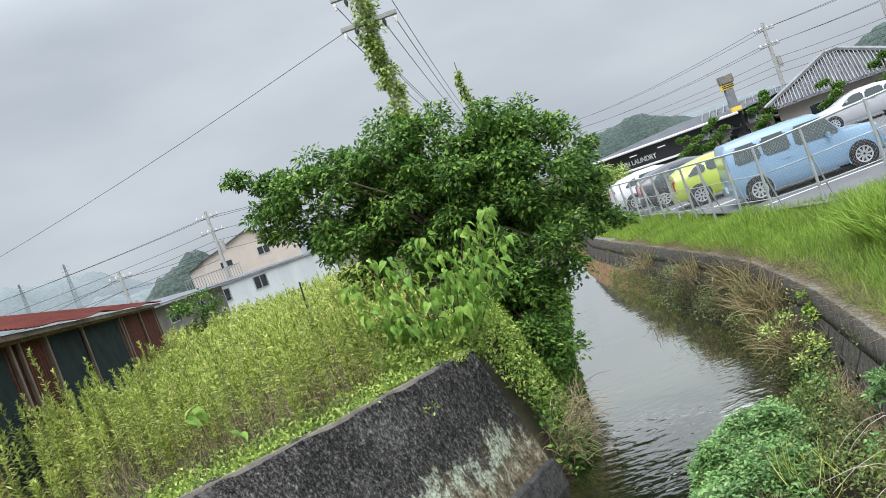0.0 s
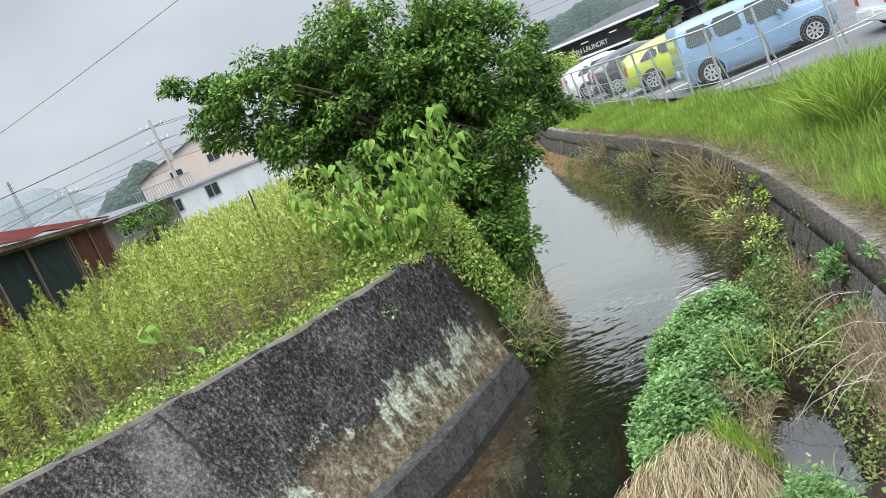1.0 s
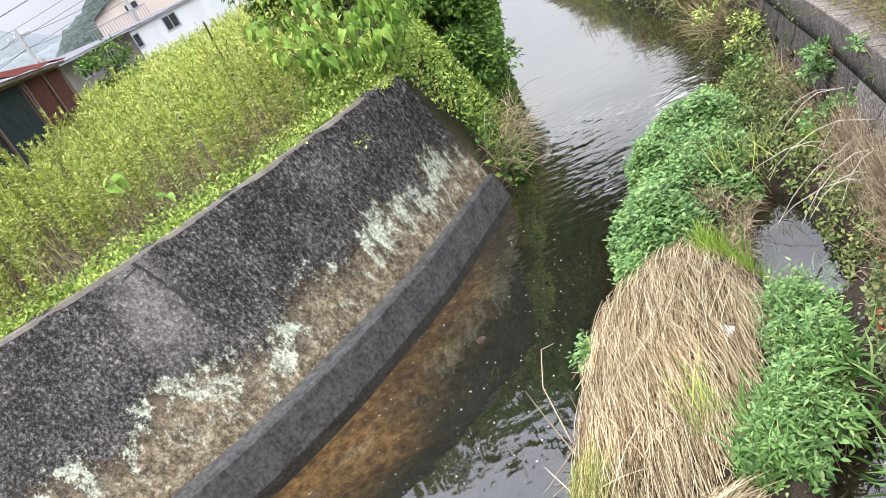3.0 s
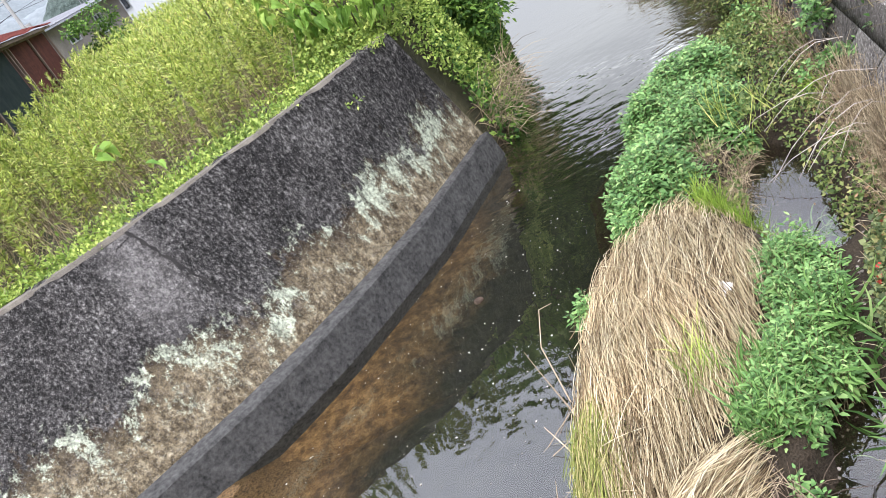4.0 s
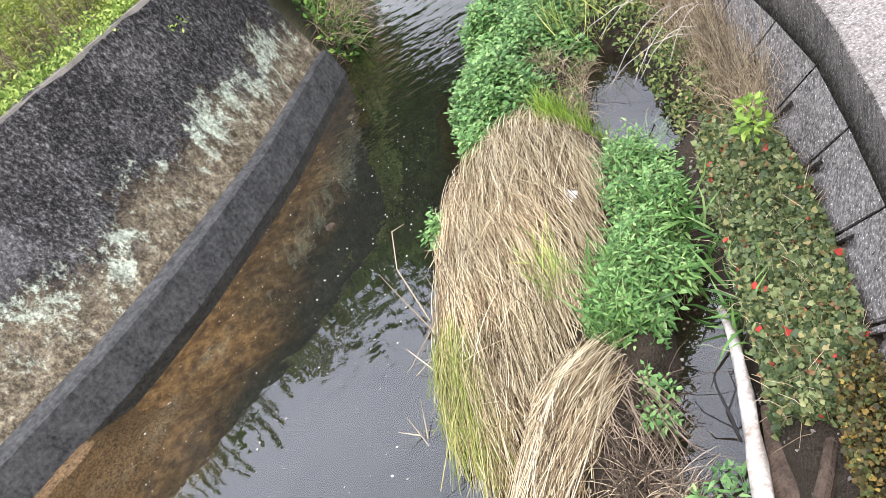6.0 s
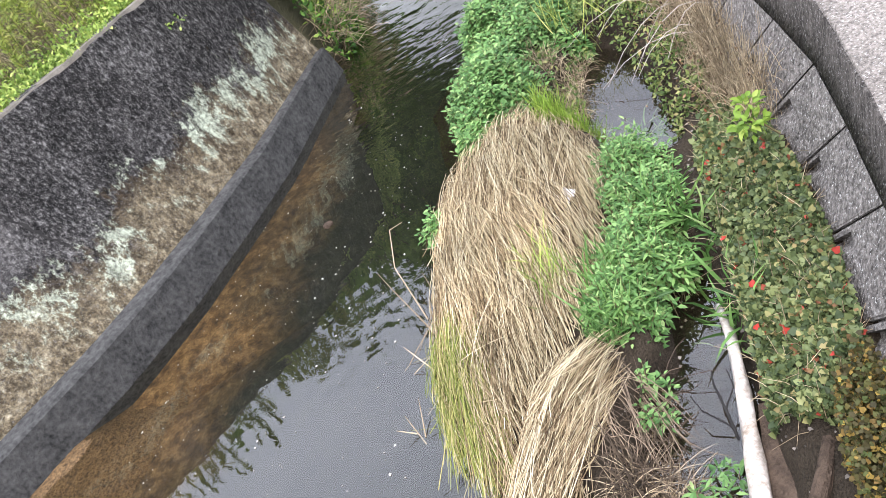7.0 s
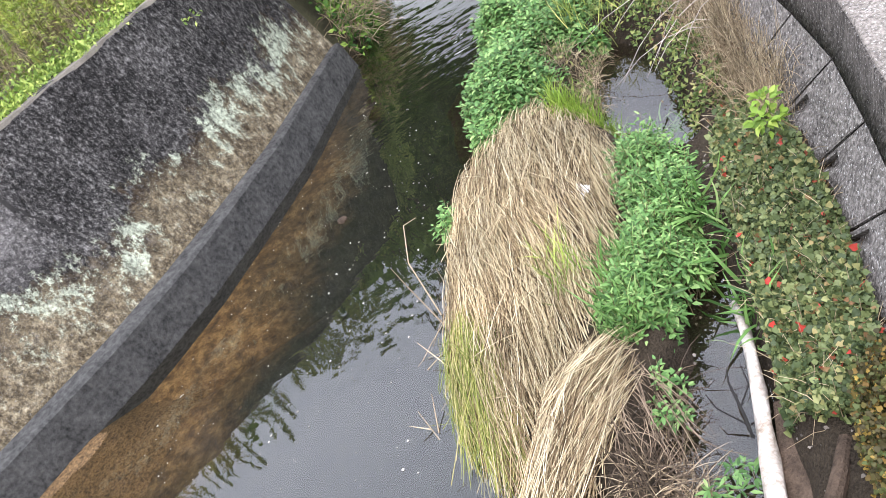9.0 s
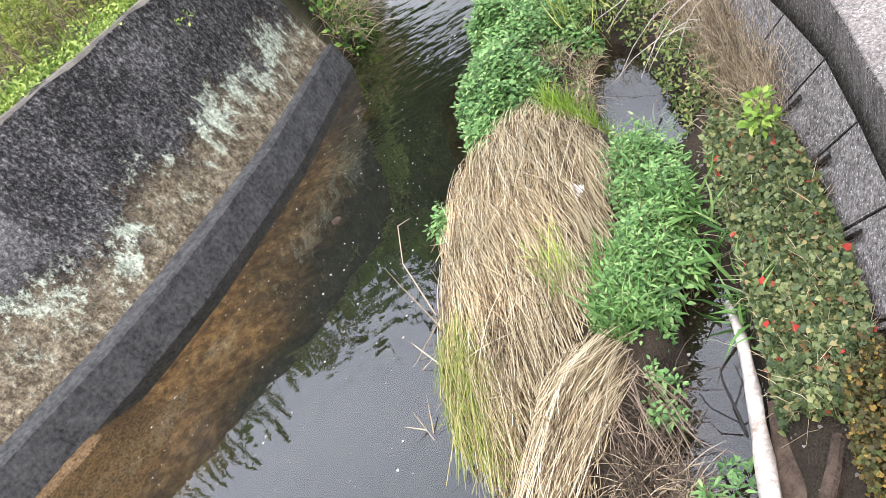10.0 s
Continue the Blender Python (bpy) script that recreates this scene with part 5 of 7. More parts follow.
MINT_FAR = [(1.5, 8.45), (1.72, 8.95), (2.0, 9.4), (2.4, 9.85), (3.0, 9.8), (3.25, 9.2), (3.05, 8.4), (2.72, 7.65), (2.38, 7.15), (2.02, 7.12), (1.72, 7.6), (1.45, 7.9)]
MINT_NEAR = [(0.86, 6.95), (0.92, 7.35), (1.25, 7.8), (1.6, 7.85), (1.86, 7.45), (1.8, 6.85), (1.5, 6.45), (1.15, 6.55), (0.85, 6.3), (0.7, 6.55)]
HERBS = [(1.53, 5.3), (1.8, 5.25), (1.97, 4.83), (1.78, 4.4), (1.46, 4.03), (1.32, 3.72), (1.08, 3.62), (0.86, 3.4), (0.68, 3.44), (0.52, 3.64), (0.7, 3.92), (0.94, 4.22), (1.18, 4.52), (1.27, 4.82)]
sprigs("mint_mound", MINT_FAR, 1500, 12, 0.085, 0.42, M_MINT, "dense dark-green mint mound on the mud bank", 0.4, seed=1.0)
sprigs("mint_mound", MINT_NEAR, 700, 12, 0.085, 0.45, M_MINT, "rounded green mint clump by the stream", 0.35, seed=2.3)
sprigs("herb_bed", HERBS, 330, 14, 0.08, 0.4, M_NETTLE, "bright green narrow-leaved herbs between straw and pool", 0.22, 0.06, NARROW_LEAF, 3.0)
sprigs("herb_bed", HERBS, 330, 12, 0.062, 0.37, M_MINT, "green broad-leaved herbs among the others by the pool", 0.22, 0.06, LEAF, 4.0)
sprigs("herb_bed", [(0.66, 3.3), (0.78, 3.12), (0.62, 2.9), (0.5, 2.95), (0.56, 3.2)], 20, 9, 0.05, 0.18, M_MINT, "small green herbs over dead twigs", 0.1, 0.1, LEAF, 7.0)
sprigs("herb_bed", [(0.0, 5.85), (0.2, 6.1), (0.3, 5.9), (0.1, 5.6)], 26, 9, 0.06, 0.2, M_MINT, "small green sprig at the straw's edge", 0.1, 0.05, LEAF, 8.0)
sprigs("herb_bed", [(0.5, 2.5), (0.68, 2.62), (0.78, 2.5), (0.66, 2.3), (0.5, 2.3)], 8, 9, 0.075, 0.22, M_MINT, "small herb rising from the pool", 0.1, 0.0, NARROW_LEAF, 9.0)
# dry scrub between the two mint clumps and the pool
p = in_poly([(1.85, 7.5), (2.1, 7.1), (2.4, 7.1), (2.05, 6.75), (1.85, 6.2), (1.65, 6.3), (1.85, 6.9)], 650)
b3 = np.column_stack([p, np.maximum(h_at(p), 0)])
v, f = stems(b3, b3 + rand_dirs(len(p), 0.35) * rng.uniform(0.1, 0.3, (len(p), 1)), 0.0024, 0.05, 3)
mesh_ob("dry_scrub", v, f, M_DRYSTEM, label="dry brown stems between the mint and the pool", category="dead stems", kind="stuff")
carpet("low_weeds", np.column_stack([p, np.maximum(h_at(p), 0) + rng.uniform(0, 0.16, len(p))])[::2], 0.05, M_SCRUB, "dull green weeds between the mint and the pool", LEAF_TRI, 0.8)
p = in_poly([(1.55, 6.6), (1.85, 6.0), (1.75, 5.6), (1.4, 6.2)], 700)
blades("short_grass", np.column_stack([p, h_at(p)]), rng.uniform(0.12, 0.32, len(p)), M_GRASS, "short bright grass beside the pool", 0.5, 0.8)
p = in_poly([(2.1, 7.2), (2.7, 7.05), (2.7, 7.35), (2.2, 7.5)], 70)
blades("short_grass", np.column_stack([p, h_at(p) + 0.2]), rng.uniform(0.2, 0.45, len(p)), M_WEED, "thin pale grass at the foot of the mint", 0.5, 0.5)
p = in_poly([(0.85, 3.6), (1.1, 4.0), (0.9, 4.25), (0.5, 3.6), (0.65, 3.4)], 170)
blades("short_grass", np.column_stack([p, h_at(p) + 0.1]), rng.uniform(0.16, 0.34, len(p)), M_NETTLE, "long green grass blades among the herbs", 0.8, 1.3)
for (x, y, nn, ln) in ((1.52, 4.12, 50, 0.42), (1.4, 3.5, 44, 0.36), (1.33, 3.2, 34, 0.34), (2.2, 5.6, 40, 0.35), (1.56, 3.85, 34, 0.36), (0.85, 3.72, 40, 0.34)):
    xy = np.column_stack([rng.normal(x, 0.07, nn), rng.normal(y, 0.1, nn)])
    l_ = rng.uniform(0.5, 1.1, nn) * ln
    a = around(nn, 0.3, 1.3)
    v, f = strew(BLADE, np.column_stack([xy, h_at(xy)]), a, around(nn, 0.2, 1.0), np.column_stack([l_ * 2.3, l_, l_ * 1.3]))
    mesh_ob("reed_clump", v, f, M_NETTLE, label="clump of long green reed leaves by the pool", category="reed", group="reeds by the pool")


def thatch(name, poly, n, length, way, material, label, lift=0.2, radius=0.0029, swirl=0.18):
    """Flattened straw: long thin stems lying over one another, mostly one way."""
    p = in_poly(poly, n)
    a = np.arctan2(way[1], way[0]) + swirl * soft_noise(p[:, 0], p[:, 1], 1.5, 1.0) + rng.normal(0, 0.1, n) + rng.standard_t(2, n) * 0.08
    l_ = length * rng.uniform(0.5, 1.2, n)
    d = np.column_stack([np.cos(a), np.sin(a)])
    a0, a1 = p - d * l_[:, None] / 2, p + d * l_[:, None] / 2

    def top(q, x):
        return np.maximum(h_at(q), 0.0) + lift * np.clip((inside(poly, q[:, 0], q[:, 1]) + 0.18) / 0.4, 0, 1) * (1 + 0.35 * soft_noise(q[:, 0] * 2.2, q[:, 1], 4.0) + 0.2 * soft_noise(q[:, 0] * 3.0, q[:, 1], 9.0)) + x
    lay = rng.uniform(-0.17, 0.05, n)
    b0, b1 = np.column_stack([a0, top(a0, lay)]), np.column_stack([a1, top(a1, lay + rng.normal(0, 0.015, n))])
    sag = np.column_stack([rng.normal(0, 0.022, n), rng.normal(0, 0.02, n), rng.uniform(-0.01, 0.05, n)])
    v, f = stems(b0, b1, radius, sag, 4)
    return mesh_ob(name, v, f, material, label=label, category="straw", kind="stuff")


STRAW = [(1.35, 6.5), (1.62, 5.75), (1.5, 5.1), (1.2, 4.75), (1.0, 4.3), (0.62, 3.95), (0.28, 3.72), (0.0, 3.42), (-0.38, 3.3), (-0.5, 3.9), (-0.36, 4.5), (-0.15, 5.2), (0.2, 6.0), (0.62, 6.5)]
thatch("straw_bed", STRAW, 7600, 0.66, (0.28, 1.0), M_STRAW, "bed of flattened dry straw on the mud bank")
thatch("straw_sheaf", [(0.58, 3.5), (0.33, 3.55), (0.04, 3.45), (-0.24, 3.2), (-0.36, 2.98), (-0.15, 2.84), (0.14, 2.98), (0.42, 3.16)], 1000, 0.62, (0.8, 0.56), M_STRAW, "swathe of dry straw bent over the bank's tip", 0.3, 0.0032, 0.3)
thatch("green_reeds", [(-0.2, 4.85), (0.02, 4.5), (-0.08, 3.75), (-0.36, 3.35), (-0.55, 3.85), (-0.42, 4.4)], 1350, 0.7, (0.3, 1.0), M_GREENSTRAW, "half-green flattened reeds at the water's edge", 0.24)
thatch("green_reeds", [(0.7, 4.65), (0.85, 4.45), (0.6, 4.1), (0.4, 4.3)], 220, 0.45, (0.3, 1.0), M_GREENSTRAW, "few yellow-green reeds in the straw", 0.27)
p = in_poly([(0.5, 4.55), (0.82, 4.5), (0.72, 4.1), (0.4, 3.95)], 70)
blades("short_grass", np.column_stack([p, h_at(p) + 0.16]), rng.uniform(0.14, 0.3, len(p)), M_COVER, "yellow-green grass sprouting through the straw", 0.6, 1.0)
thatch("brown_straw", [(0.75, 4.2), (0.95, 4.7), (1.2, 5.1), (0.9, 5.15), (0.62, 4.6)], 700, 0.34, (0.5, 1.0), M_TWIG, "darker matted stems in the straw bed", 0.25, 0.003, 0.9)
p = in_poly([(0.1, 2.5), (0.3, 2.35), (0.5, 2.75), (0.8, 3.25), (0.55, 3.15), (0.2, 2.8)], 300)
b3 = np.column_stack([p, np.maximum(h_at(p), 0)])
v, f = stems(b3, b3 + rand_dirs(len(p), 0.25) * rng.uniform(0.12, 0.42, (len(p), 1)), 0.0045, 0.05, 3)
mesh_ob("twig_heap", v, f, M_TWIG, label="heap of dark dead twigs on the mud", category="twigs", kind="stuff")
p = in_poly(BAR, 2600)
hz_ = h_at(p)
v, f = strew(ROUND, np.column_stack([p, hz_ + 0.006]), rand_dirs(len(p)) * np.array([1, 1, 0.1]), np.tile([0, 0, 1.0], (len(p), 1)) + rng.normal(0, 0.2, (len(p), 3)), rng.uniform(0.008, 0.03, len(p)))
mesh_ob("gravel", v, f, M_STONE, label="small gravel on the mud", category="gravel", kind="stuff")
v, f = stems(np.column_stack([(q := in_poly([(-0.1, 2.75), (0.2, 2.82), (0.48, 2.75), (0.52, 2.5), (0.4, 2.3), (0.05, 2.5)], 220)), np.maximum(h_at(q), 0) + 0.01]), np.column_stack([q + rng.normal(0, 0.14, q.shape), np.maximum(h_at(q), 0) + rng.uniform(0.01, 0.1, len(q))]), 0.003, 0.03, 3)
mesh_ob("straw_litter", v, f, M_DRYSTEM, label="loose straw scattered over the soil at the bank's tip", category="straw", kind="stuff")
# pale stems fallen from the swathe over the mud to the pool's edge
n = 90
a3 = np.column_stack([rng.uniform(0.25, 0.66, n), rng.uniform(2.9, 3.5, n), rng.uniform(0.12, 0.3, n)])
b3 = a3 + np.column_stack([rng.uniform(-0.15, 0.12, n), rng.uniform(-0.55, -0.1, n), rng.uniform(-0.2, 0.02, n)])
b3[:, 2] = np.maximum(b3[:, 2], 0.02)
v, f = stems(a3, b3, 0.0036, np.column_stack([rng.normal(0, 0.03, n), rng.normal(0, 0.03, n), rng.uniform(0, 0.07, n)]), 4)
mesh_ob("fallen_stems", v, f, M_OLDSTEM, label="pale dry stems fallen over the mud beside the pool", category="dead stems", kind="stuff")
# stray twigs standing at the straw's edge
for (pts) in ([(-0.3, 4.95, 0.05), (-0.32, 5.5, 0.25), (-0.2, 5.85, 0.36), (-0.08, 5.9, 0.33)], [(-0.3, 4.7, 0.1), (-0.42, 5.3, 0.2), (-0.47, 5.6, 0.22)], [(-0.4, 4.3, 0.05), (-0.55, 4.7, 0.15)], [(-0.72, 3.92, -0.05), (-0.76, 4.15, 0.08)], [(-0.7, 3.95, 0.0), (-0.62, 4.2, 0.1)], [(-0.74, 4.0, 0.02), (-0.85, 4.05, 0.1)]):
    tagged(part("twig", a_tube(pts, [0.006] + [0.004] * (len(pts) - 2) + [0.002], 5), M_DRYSTEM), "thin bare twig at the straw's edge", "twig", "bare twigs")
bm = bmesh.new()
tube(bm, [(0.86, 2.62, -0.05), (0.9, 2.75, 0.1), (0.95, 2.95, 0.14), (1.0, 3.05, 0.12)], [0.01, 0.009, 0.007, 0.003], 6)
tube(bm, [(0.92, 2.8, 0.1), (1.02, 2.85, 0.16), (1.05, 2.95, 0.2)], [0.006, 0.005, 0.003], 5)
tube(bm, [(0.89, 2.7, 0.05), (0.8, 2.85, 0.13), (0.8, 2.95, 0.16)], [0.006, 0.004, 0.003], 5)
tagged(part("branch", bm, M_CRACK), "dark dead branch standing in the pool", "branch")

# white pole lying in the pool, and a log
bm = a_tube([(1.325, 3.46, 0.1), (1.235, 3.2, 0.12), (1.145, 3.0, 0.13), (1.035, 2.8, 0.12), (0.935, 2.6, 0.13), (0.825, 2.42, 0.12), (0.735, 2.23, 0.12), (0.615, 2.0, 0.1)], [0.022, 0.03, 0.036, 0.042, 0.046, 0.052, 0.056, 0.06], 12)
for v_ in bm.verts:
    v_.co += Vector((0.012 * math.sin(v_.co.y * 17 + v_.co.z * 40), 0, 0.012 * math.sin(v_.co.y * 23 + 1)))
tagged(part("pole", bm, M_PIPE, smooth=True), "dirty white crumpled plastic pipe lying in the pool", "pipe")
bm = a_box(-0.075, -0.36, -0.014, 0.075, 0.36, 0.014, 0.006)
bmesh.ops.transform(bm, matrix=pose(0.93, 2.36, 0.1, 4, -14, -33), verts=bm.verts)
tagged(part("plank", bm, M_LOG), "weathered brown plank leaning beside the pipe", "plank")
bm = a_tube([(1.12, 2.16, 0.36), (0.98, 2.03, 0.36), (0.84, 1.92, 0.34), (0.7, 1.8, 0.3)], [0.035, 0.042, 0.045, 0.04], 10)
tagged(part("log", bm, M_LOG), "short weathered log on the bank", "log")
bm = bmesh.new()
bmesh.ops.create_grid(bm, x_segments=8, y_segments=8, size=0.06)
for v_ in bm.verts:
    v_.co.z = 0.02 * math.sin(v_.co.x * 60) * math.cos(v_.co.y * 45) + random.uniform(0, 0.012)
bmesh.ops.solidify(bm, geom=bm.faces[:], thickness=0.003)
bmesh.ops.transform(bm, matrix=pose(1.07, 4.88, 0.40, 8, -12, 30), verts=bm.verts)
tagged(part("litter", bm, M_WHITE), "crumpled scrap of clear plastic on the straw", "litter")

# creeper with red leaves on the slope under the wall
SLOPE = [(2.35, 4.95), (2.0, 4.6), (1.75, 4.1), (1.5, 3.5), (1.25, 2.95), (1.0, 2.45), (1.25, 2.1), (1.52, 2.35), (1.76, 2.78), (1.98, 3.2), (2.2, 3.72), (2.38, 4.25), (2.52, 4.9)]
p = in_poly(SLOPE, 18000)
z = np.maximum(h_at(p), 0.02) + rng.uniform(0.0, 0.16, len(p))
pos = np.column_stack([p, z])
carpet("red_creeper", pos, 0.037, M_CREEPER, "dull green creeper with scattered red leaves", ROUND, 0.6, "creeper", (-0.35, -0.3, 1.0))
b3 = pos[:900] - np.array([0, 0, 0.1])
v, f = stems(b3, b3 + rand_dirs(900, 0.4) * rng.uniform(0.1, 0.35, (900, 1)), 0.003, 0.04, 2)
mesh_ob("creeper_stems", v, f, M_DRYSTEM, label="dry stems under the creeper", category="creeper", kind="stuff")
p = in_poly([(1.26, 2.25), (1.5, 2.3), (1.3, 1.7), (0.9, 1.5), (1.02, 1.9)], 3400)
carpet("yellow_creeper", np.column_stack([p, np.maximum(h_at(p), 0.02) + rng.uniform(0.05, 0.3, len(p))]), 0.025, M_AUTUMN, "yellowed creeper near the log", ROUND, 0.6, "creeper", (-0.3, -0.3, 1.0))
bud = thing("wall_weed", "fresh green weed sprouting from the block wall", "weed")
clumps([(2.08, 3.86, 0.86), (2.02, 3.8, 0.92), (2.1, 3.92, 0.96)], [0.1, 0.08, 0.07], 26, 0.07, M_GRASS, "leaves", bud, LEAF, 0.1, 0.1)
part("stem", a_tube([(2.2, 3.8, 0.72), (2.08, 3.86, 0.9)], [0.008, 0.004], 5), M_STALK, bud)

# flecks of foam drifting on the water
p = in_poly([(-3.2, 5.6), (-2.2, 6.9), (-1.2, 8.0), (0.2, 9.3), (0.9, 8.2), (0.0, 6.4), (-0.7, 4.6), (-0.8, 3.2), (-2.0, 3.6)], 260)
s = rng.uniform(0.004, 0.012, len(p)) * rng.choice([1, 1, 1.6], len(p))
v, f = strew(ROUND, np.column_stack([p, np.full(len(p), 0.004)]), rand_dirs(len(p)) * np.array([1, 1, 0]), np.tile([0, 0, 1.0], (len(p), 1)), np.column_stack([s, s * 1.3, s * 0.1]))
mesh_ob("foam_flecks", v, f, M_FOAM, label="pale foam flecks and petals on the water", category="foam", kind="stuff")
# sunken stones and a curved straw
for (x, y, s) in ((-1.7, 5.75, 0.09), (-2.2, 5.6, 0.05), (-0.72, 7.12, 0.055)):
    bm = bmesh.new()
    bmesh.ops.create_icosphere(bm, subdivisions=2, radius=s)
    for v_ in bm.verts:
        v_.co *= 1 + random.uniform(-0.15, 0.15)
        v_.co.z *= 0.5
    bmesh.ops.transform(bm, matrix=pose(x, y, -0.36 if y < 7 else 0.0, 0, 0, x * 90), verts=bm.verts)
    tagged(part("stone", bm, M_LOG), "dark stone in the shallow stream", "stone", "stones in the stream")


# ---- car park: cars ----
def wheel(parent, x, y, r, w, outer):
    """A tyre with a spoked rim; outer: which way its face looks along y."""
    bm = bmesh.new()
    prof = [(r * 0.66, -w / 2), (r * 0.93, -w / 2), (r, -w / 3), (r, w / 3), (r * 0.93, w / 2), (r * 0.66, w / 2)]
    n = 24
    ring = [[bm.verts.new((x + q * math.cos(2 * math.pi * k / n), y + d, r + q * math.sin(2 * math.pi * k / n))) for q, d in prof] for k in range(n)]
    for k in range(n):
        for j in range(len(prof)):
            bm.faces.new((ring[k][j], ring[k][(j + 1) % 6], ring[(k + 1) % n][(j + 1) % 6], ring[(k + 1) % n][j]))
    bmesh.ops.recalc_face_normals(bm, faces=bm.faces)
    wh = part("wheel", bm, M_RUBBER, parent)
    bm = bmesh.new()
    for k in range(9):
        a = 2 * math.pi * k / 9
        m = Matrix.Translation((x, y + outer * w * 0.42, r)) @ Matrix.Rotation(a, 4, "Y")
        box(bm, r * 0.1, -0.012, -r * 0.07, r * 0.64, 0.012, r * 0.07, m)
    for k in range(n):
        a, b = 2 * math.pi * k / n, 2 * math.pi * (k + 1) / n
        vs = [bm.verts.new((x + q * math.cos(t), y + outer * w * d, r + q * math.sin(t))) for q, d, t in ((r * 0.56, 0.46, a), (r * 0.68, 0.5, a), (r * 0.68, 0.5, b), (r * 0.56, 0.46, b))]
        bm.faces.new(vs)
    part("rim", bm, M_SILVER, wh, "silver spoked rim")
    bm = bmesh.new()
    bmesh.ops.create_cone(bm, cap_ends=True, segments=20, radius1=r * 0.6, radius2=r * 0.6, depth=0.02, matrix=Matrix.Translation((x, y + outer * w * 0.2, r)) @ Matrix.Rotation(radians(90), 4, "X"))
    part("brake_disc", bm, M_RUBBER, wh)


def car(name, label, material, at, turn, roof, length=3.9, rear=0.62, base=2.51, half=0.82, wheel_r=0.31, panes=(), tail=None, front_lamp=True):
    """A car, rear axle at the origin, nose along +x. roof: stations (x, belt z, top z, half width at the top)."""
    ob = thing(name, label, "car", "parked cars", at, turn)
    bm = bmesh.new()
    prev = None
    for (x, zb, zt, wt) in roof:
        lo = 0.2 if -rear + 0.1 < x < length - rear - 0.1 else 0.32
        sect = [(half * 0.9, lo), (half * 0.985, lo + 0.12), (half, (lo + zb) / 2 + 0.1), (half * 0.985, zb), (wt + (half - wt) * 0.15, zb + (zt - zb) * 0.78), (wt * 0.86, zt - 0.015), (wt * 0.5, zt), (0, zt + 0.008)]
        ring = [bm.verts.new((x, -y, z)) for y, z in sect] + [bm.verts.new((x, y, z)) for y, z in sect[-2::-1]]
        if prev:
            for j in range(len(ring) - 1):
                bm.faces.new((prev[j], prev[j + 1], ring[j + 1], ring[j]))
            bm.faces.new((prev[-1], prev[0], ring[0], ring[-1]))
        else:
            bm.faces.new(ring)
        prev = ring
    bm.faces.new(prev[::-1])
    bmesh.ops.recalc_face_normals(bm, faces=bm.faces)
    body = part("body", bm, material, ob, smooth=True)
    body.data.set_sharp_from_angle(angle=radians(38))
    for sgn in (-1, 1):
        for xw in (0.0, base):
            bm = bmesh.new()
            n = 20
            for k in range(n + 1):
                a = math.pi * (-0.12 + 1.24 * k / n)
                for q, d in ((wheel_r * 1.02, 0.012), (wheel_r * 1.2, 0.016)):
                    bm.verts.new((xw + q * math.cos(a), sgn * (half + d - 0.004), wheel_r + q * math.sin(a)))
            bm.verts.ensure_lookup_table()
            for k in range(n):
                bm.faces.new((bm.verts[2 * k], bm.verts[2 * k + 1], bm.verts[2 * k + 3], bm.verts[2 * k + 2]))
            part("arch_trim", bm, material, body)
            bm = bmesh.new()
            bmesh.ops.create_cone(bm, cap_ends=True, segments=24, radius1=wheel_r * 1.12, radius2=wheel_r * 1.12, depth=0.02, matrix=Matrix.Translation((xw, sgn * (half + 0.0), wheel_r + 0.01)) @ Matrix.Rotation(radians(90), 4, "X"))
            part("wheel_well", bm, M_RUBBER, body)
            wheel(ob, xw, sgn * (half - 0.05), wheel_r, 0.19, sgn)
        for (x0, x1, x2, x3, z0, z1) in panes:
            bm = bmesh.new()
            wb, wtop = half * 0.99 + 0.006, half * 0.93 + 0.004
            pts = [(x0, z0, wb), (x1, z0, wb), (x2, z1, wtop), (x3, z1, wtop)]
            vs = [bm.verts.new((x, sgn * y, z)) for x, z, y in pts]
            f = bm.faces.new(vs)
            bmesh.ops.bevel(bm, geom=vs, offset=0.06, segments=3, affect="VERTICES")
            bmesh.ops.solidify(bm, geom=bm.faces[:], thickness=0.012)
            part("side_window", bm, M_CARGLASS, body)
        bm = a_box(base * 0.3, sgn * (half + 0.004) - 0.012, 0.83, base * 0.3 + 0.16, sgn * (half + 0.004) + 0.018, 0.86, 0.006)
        part("door_handle", bm, material, body)
        bm = a_box(base * 0.72, sgn * (half + 0.09) - 0.09, 0.98, base * 0.72 + 0.1, sgn * (half + 0.09) + 0.07, 1.12, 0.03)
        part("wing_mirror", bm, material, body)
        x = -rear + 0.02
        part("tail_lamp", a_box(x - 0.03, sgn * half * 0.86 - 0.07, 0.62, x + 0.06, sgn * half * 0.86 + 0.07, 0.95, 0.02), M_TAIL, body, "red tail lamp")
        xf = length - rear - 0.08
        part("headlight", a_box(xf - 0.12, sgn * half * 0.74 - 0.13, 0.62, xf + 0.05, sgn * half * 0.74 + 0.13, 0.78, 0.03), M_LAMP, body, "clear headlight")
    part("rear_bumper", a_box(-rear - 0.07, -half * 0.93, 0.28, -rear + 0.08, half * 0.93, 0.55, 0.04), material, body)
    part("front_bumper", a_box(length - rear - 0.12, -half * 0.93, 0.26, length - rear + 0.04, half * 0.93, 0.52, 0.05), material, body)
    part("number_plate", a_box(-rear - 0.085, -0.17, 0.4, -rear - 0.06, 0.17, 0.56, 0.004), M_WHITE, body)
    # rear and front screens
    (xa, zb, zt, wt) = roof[1]
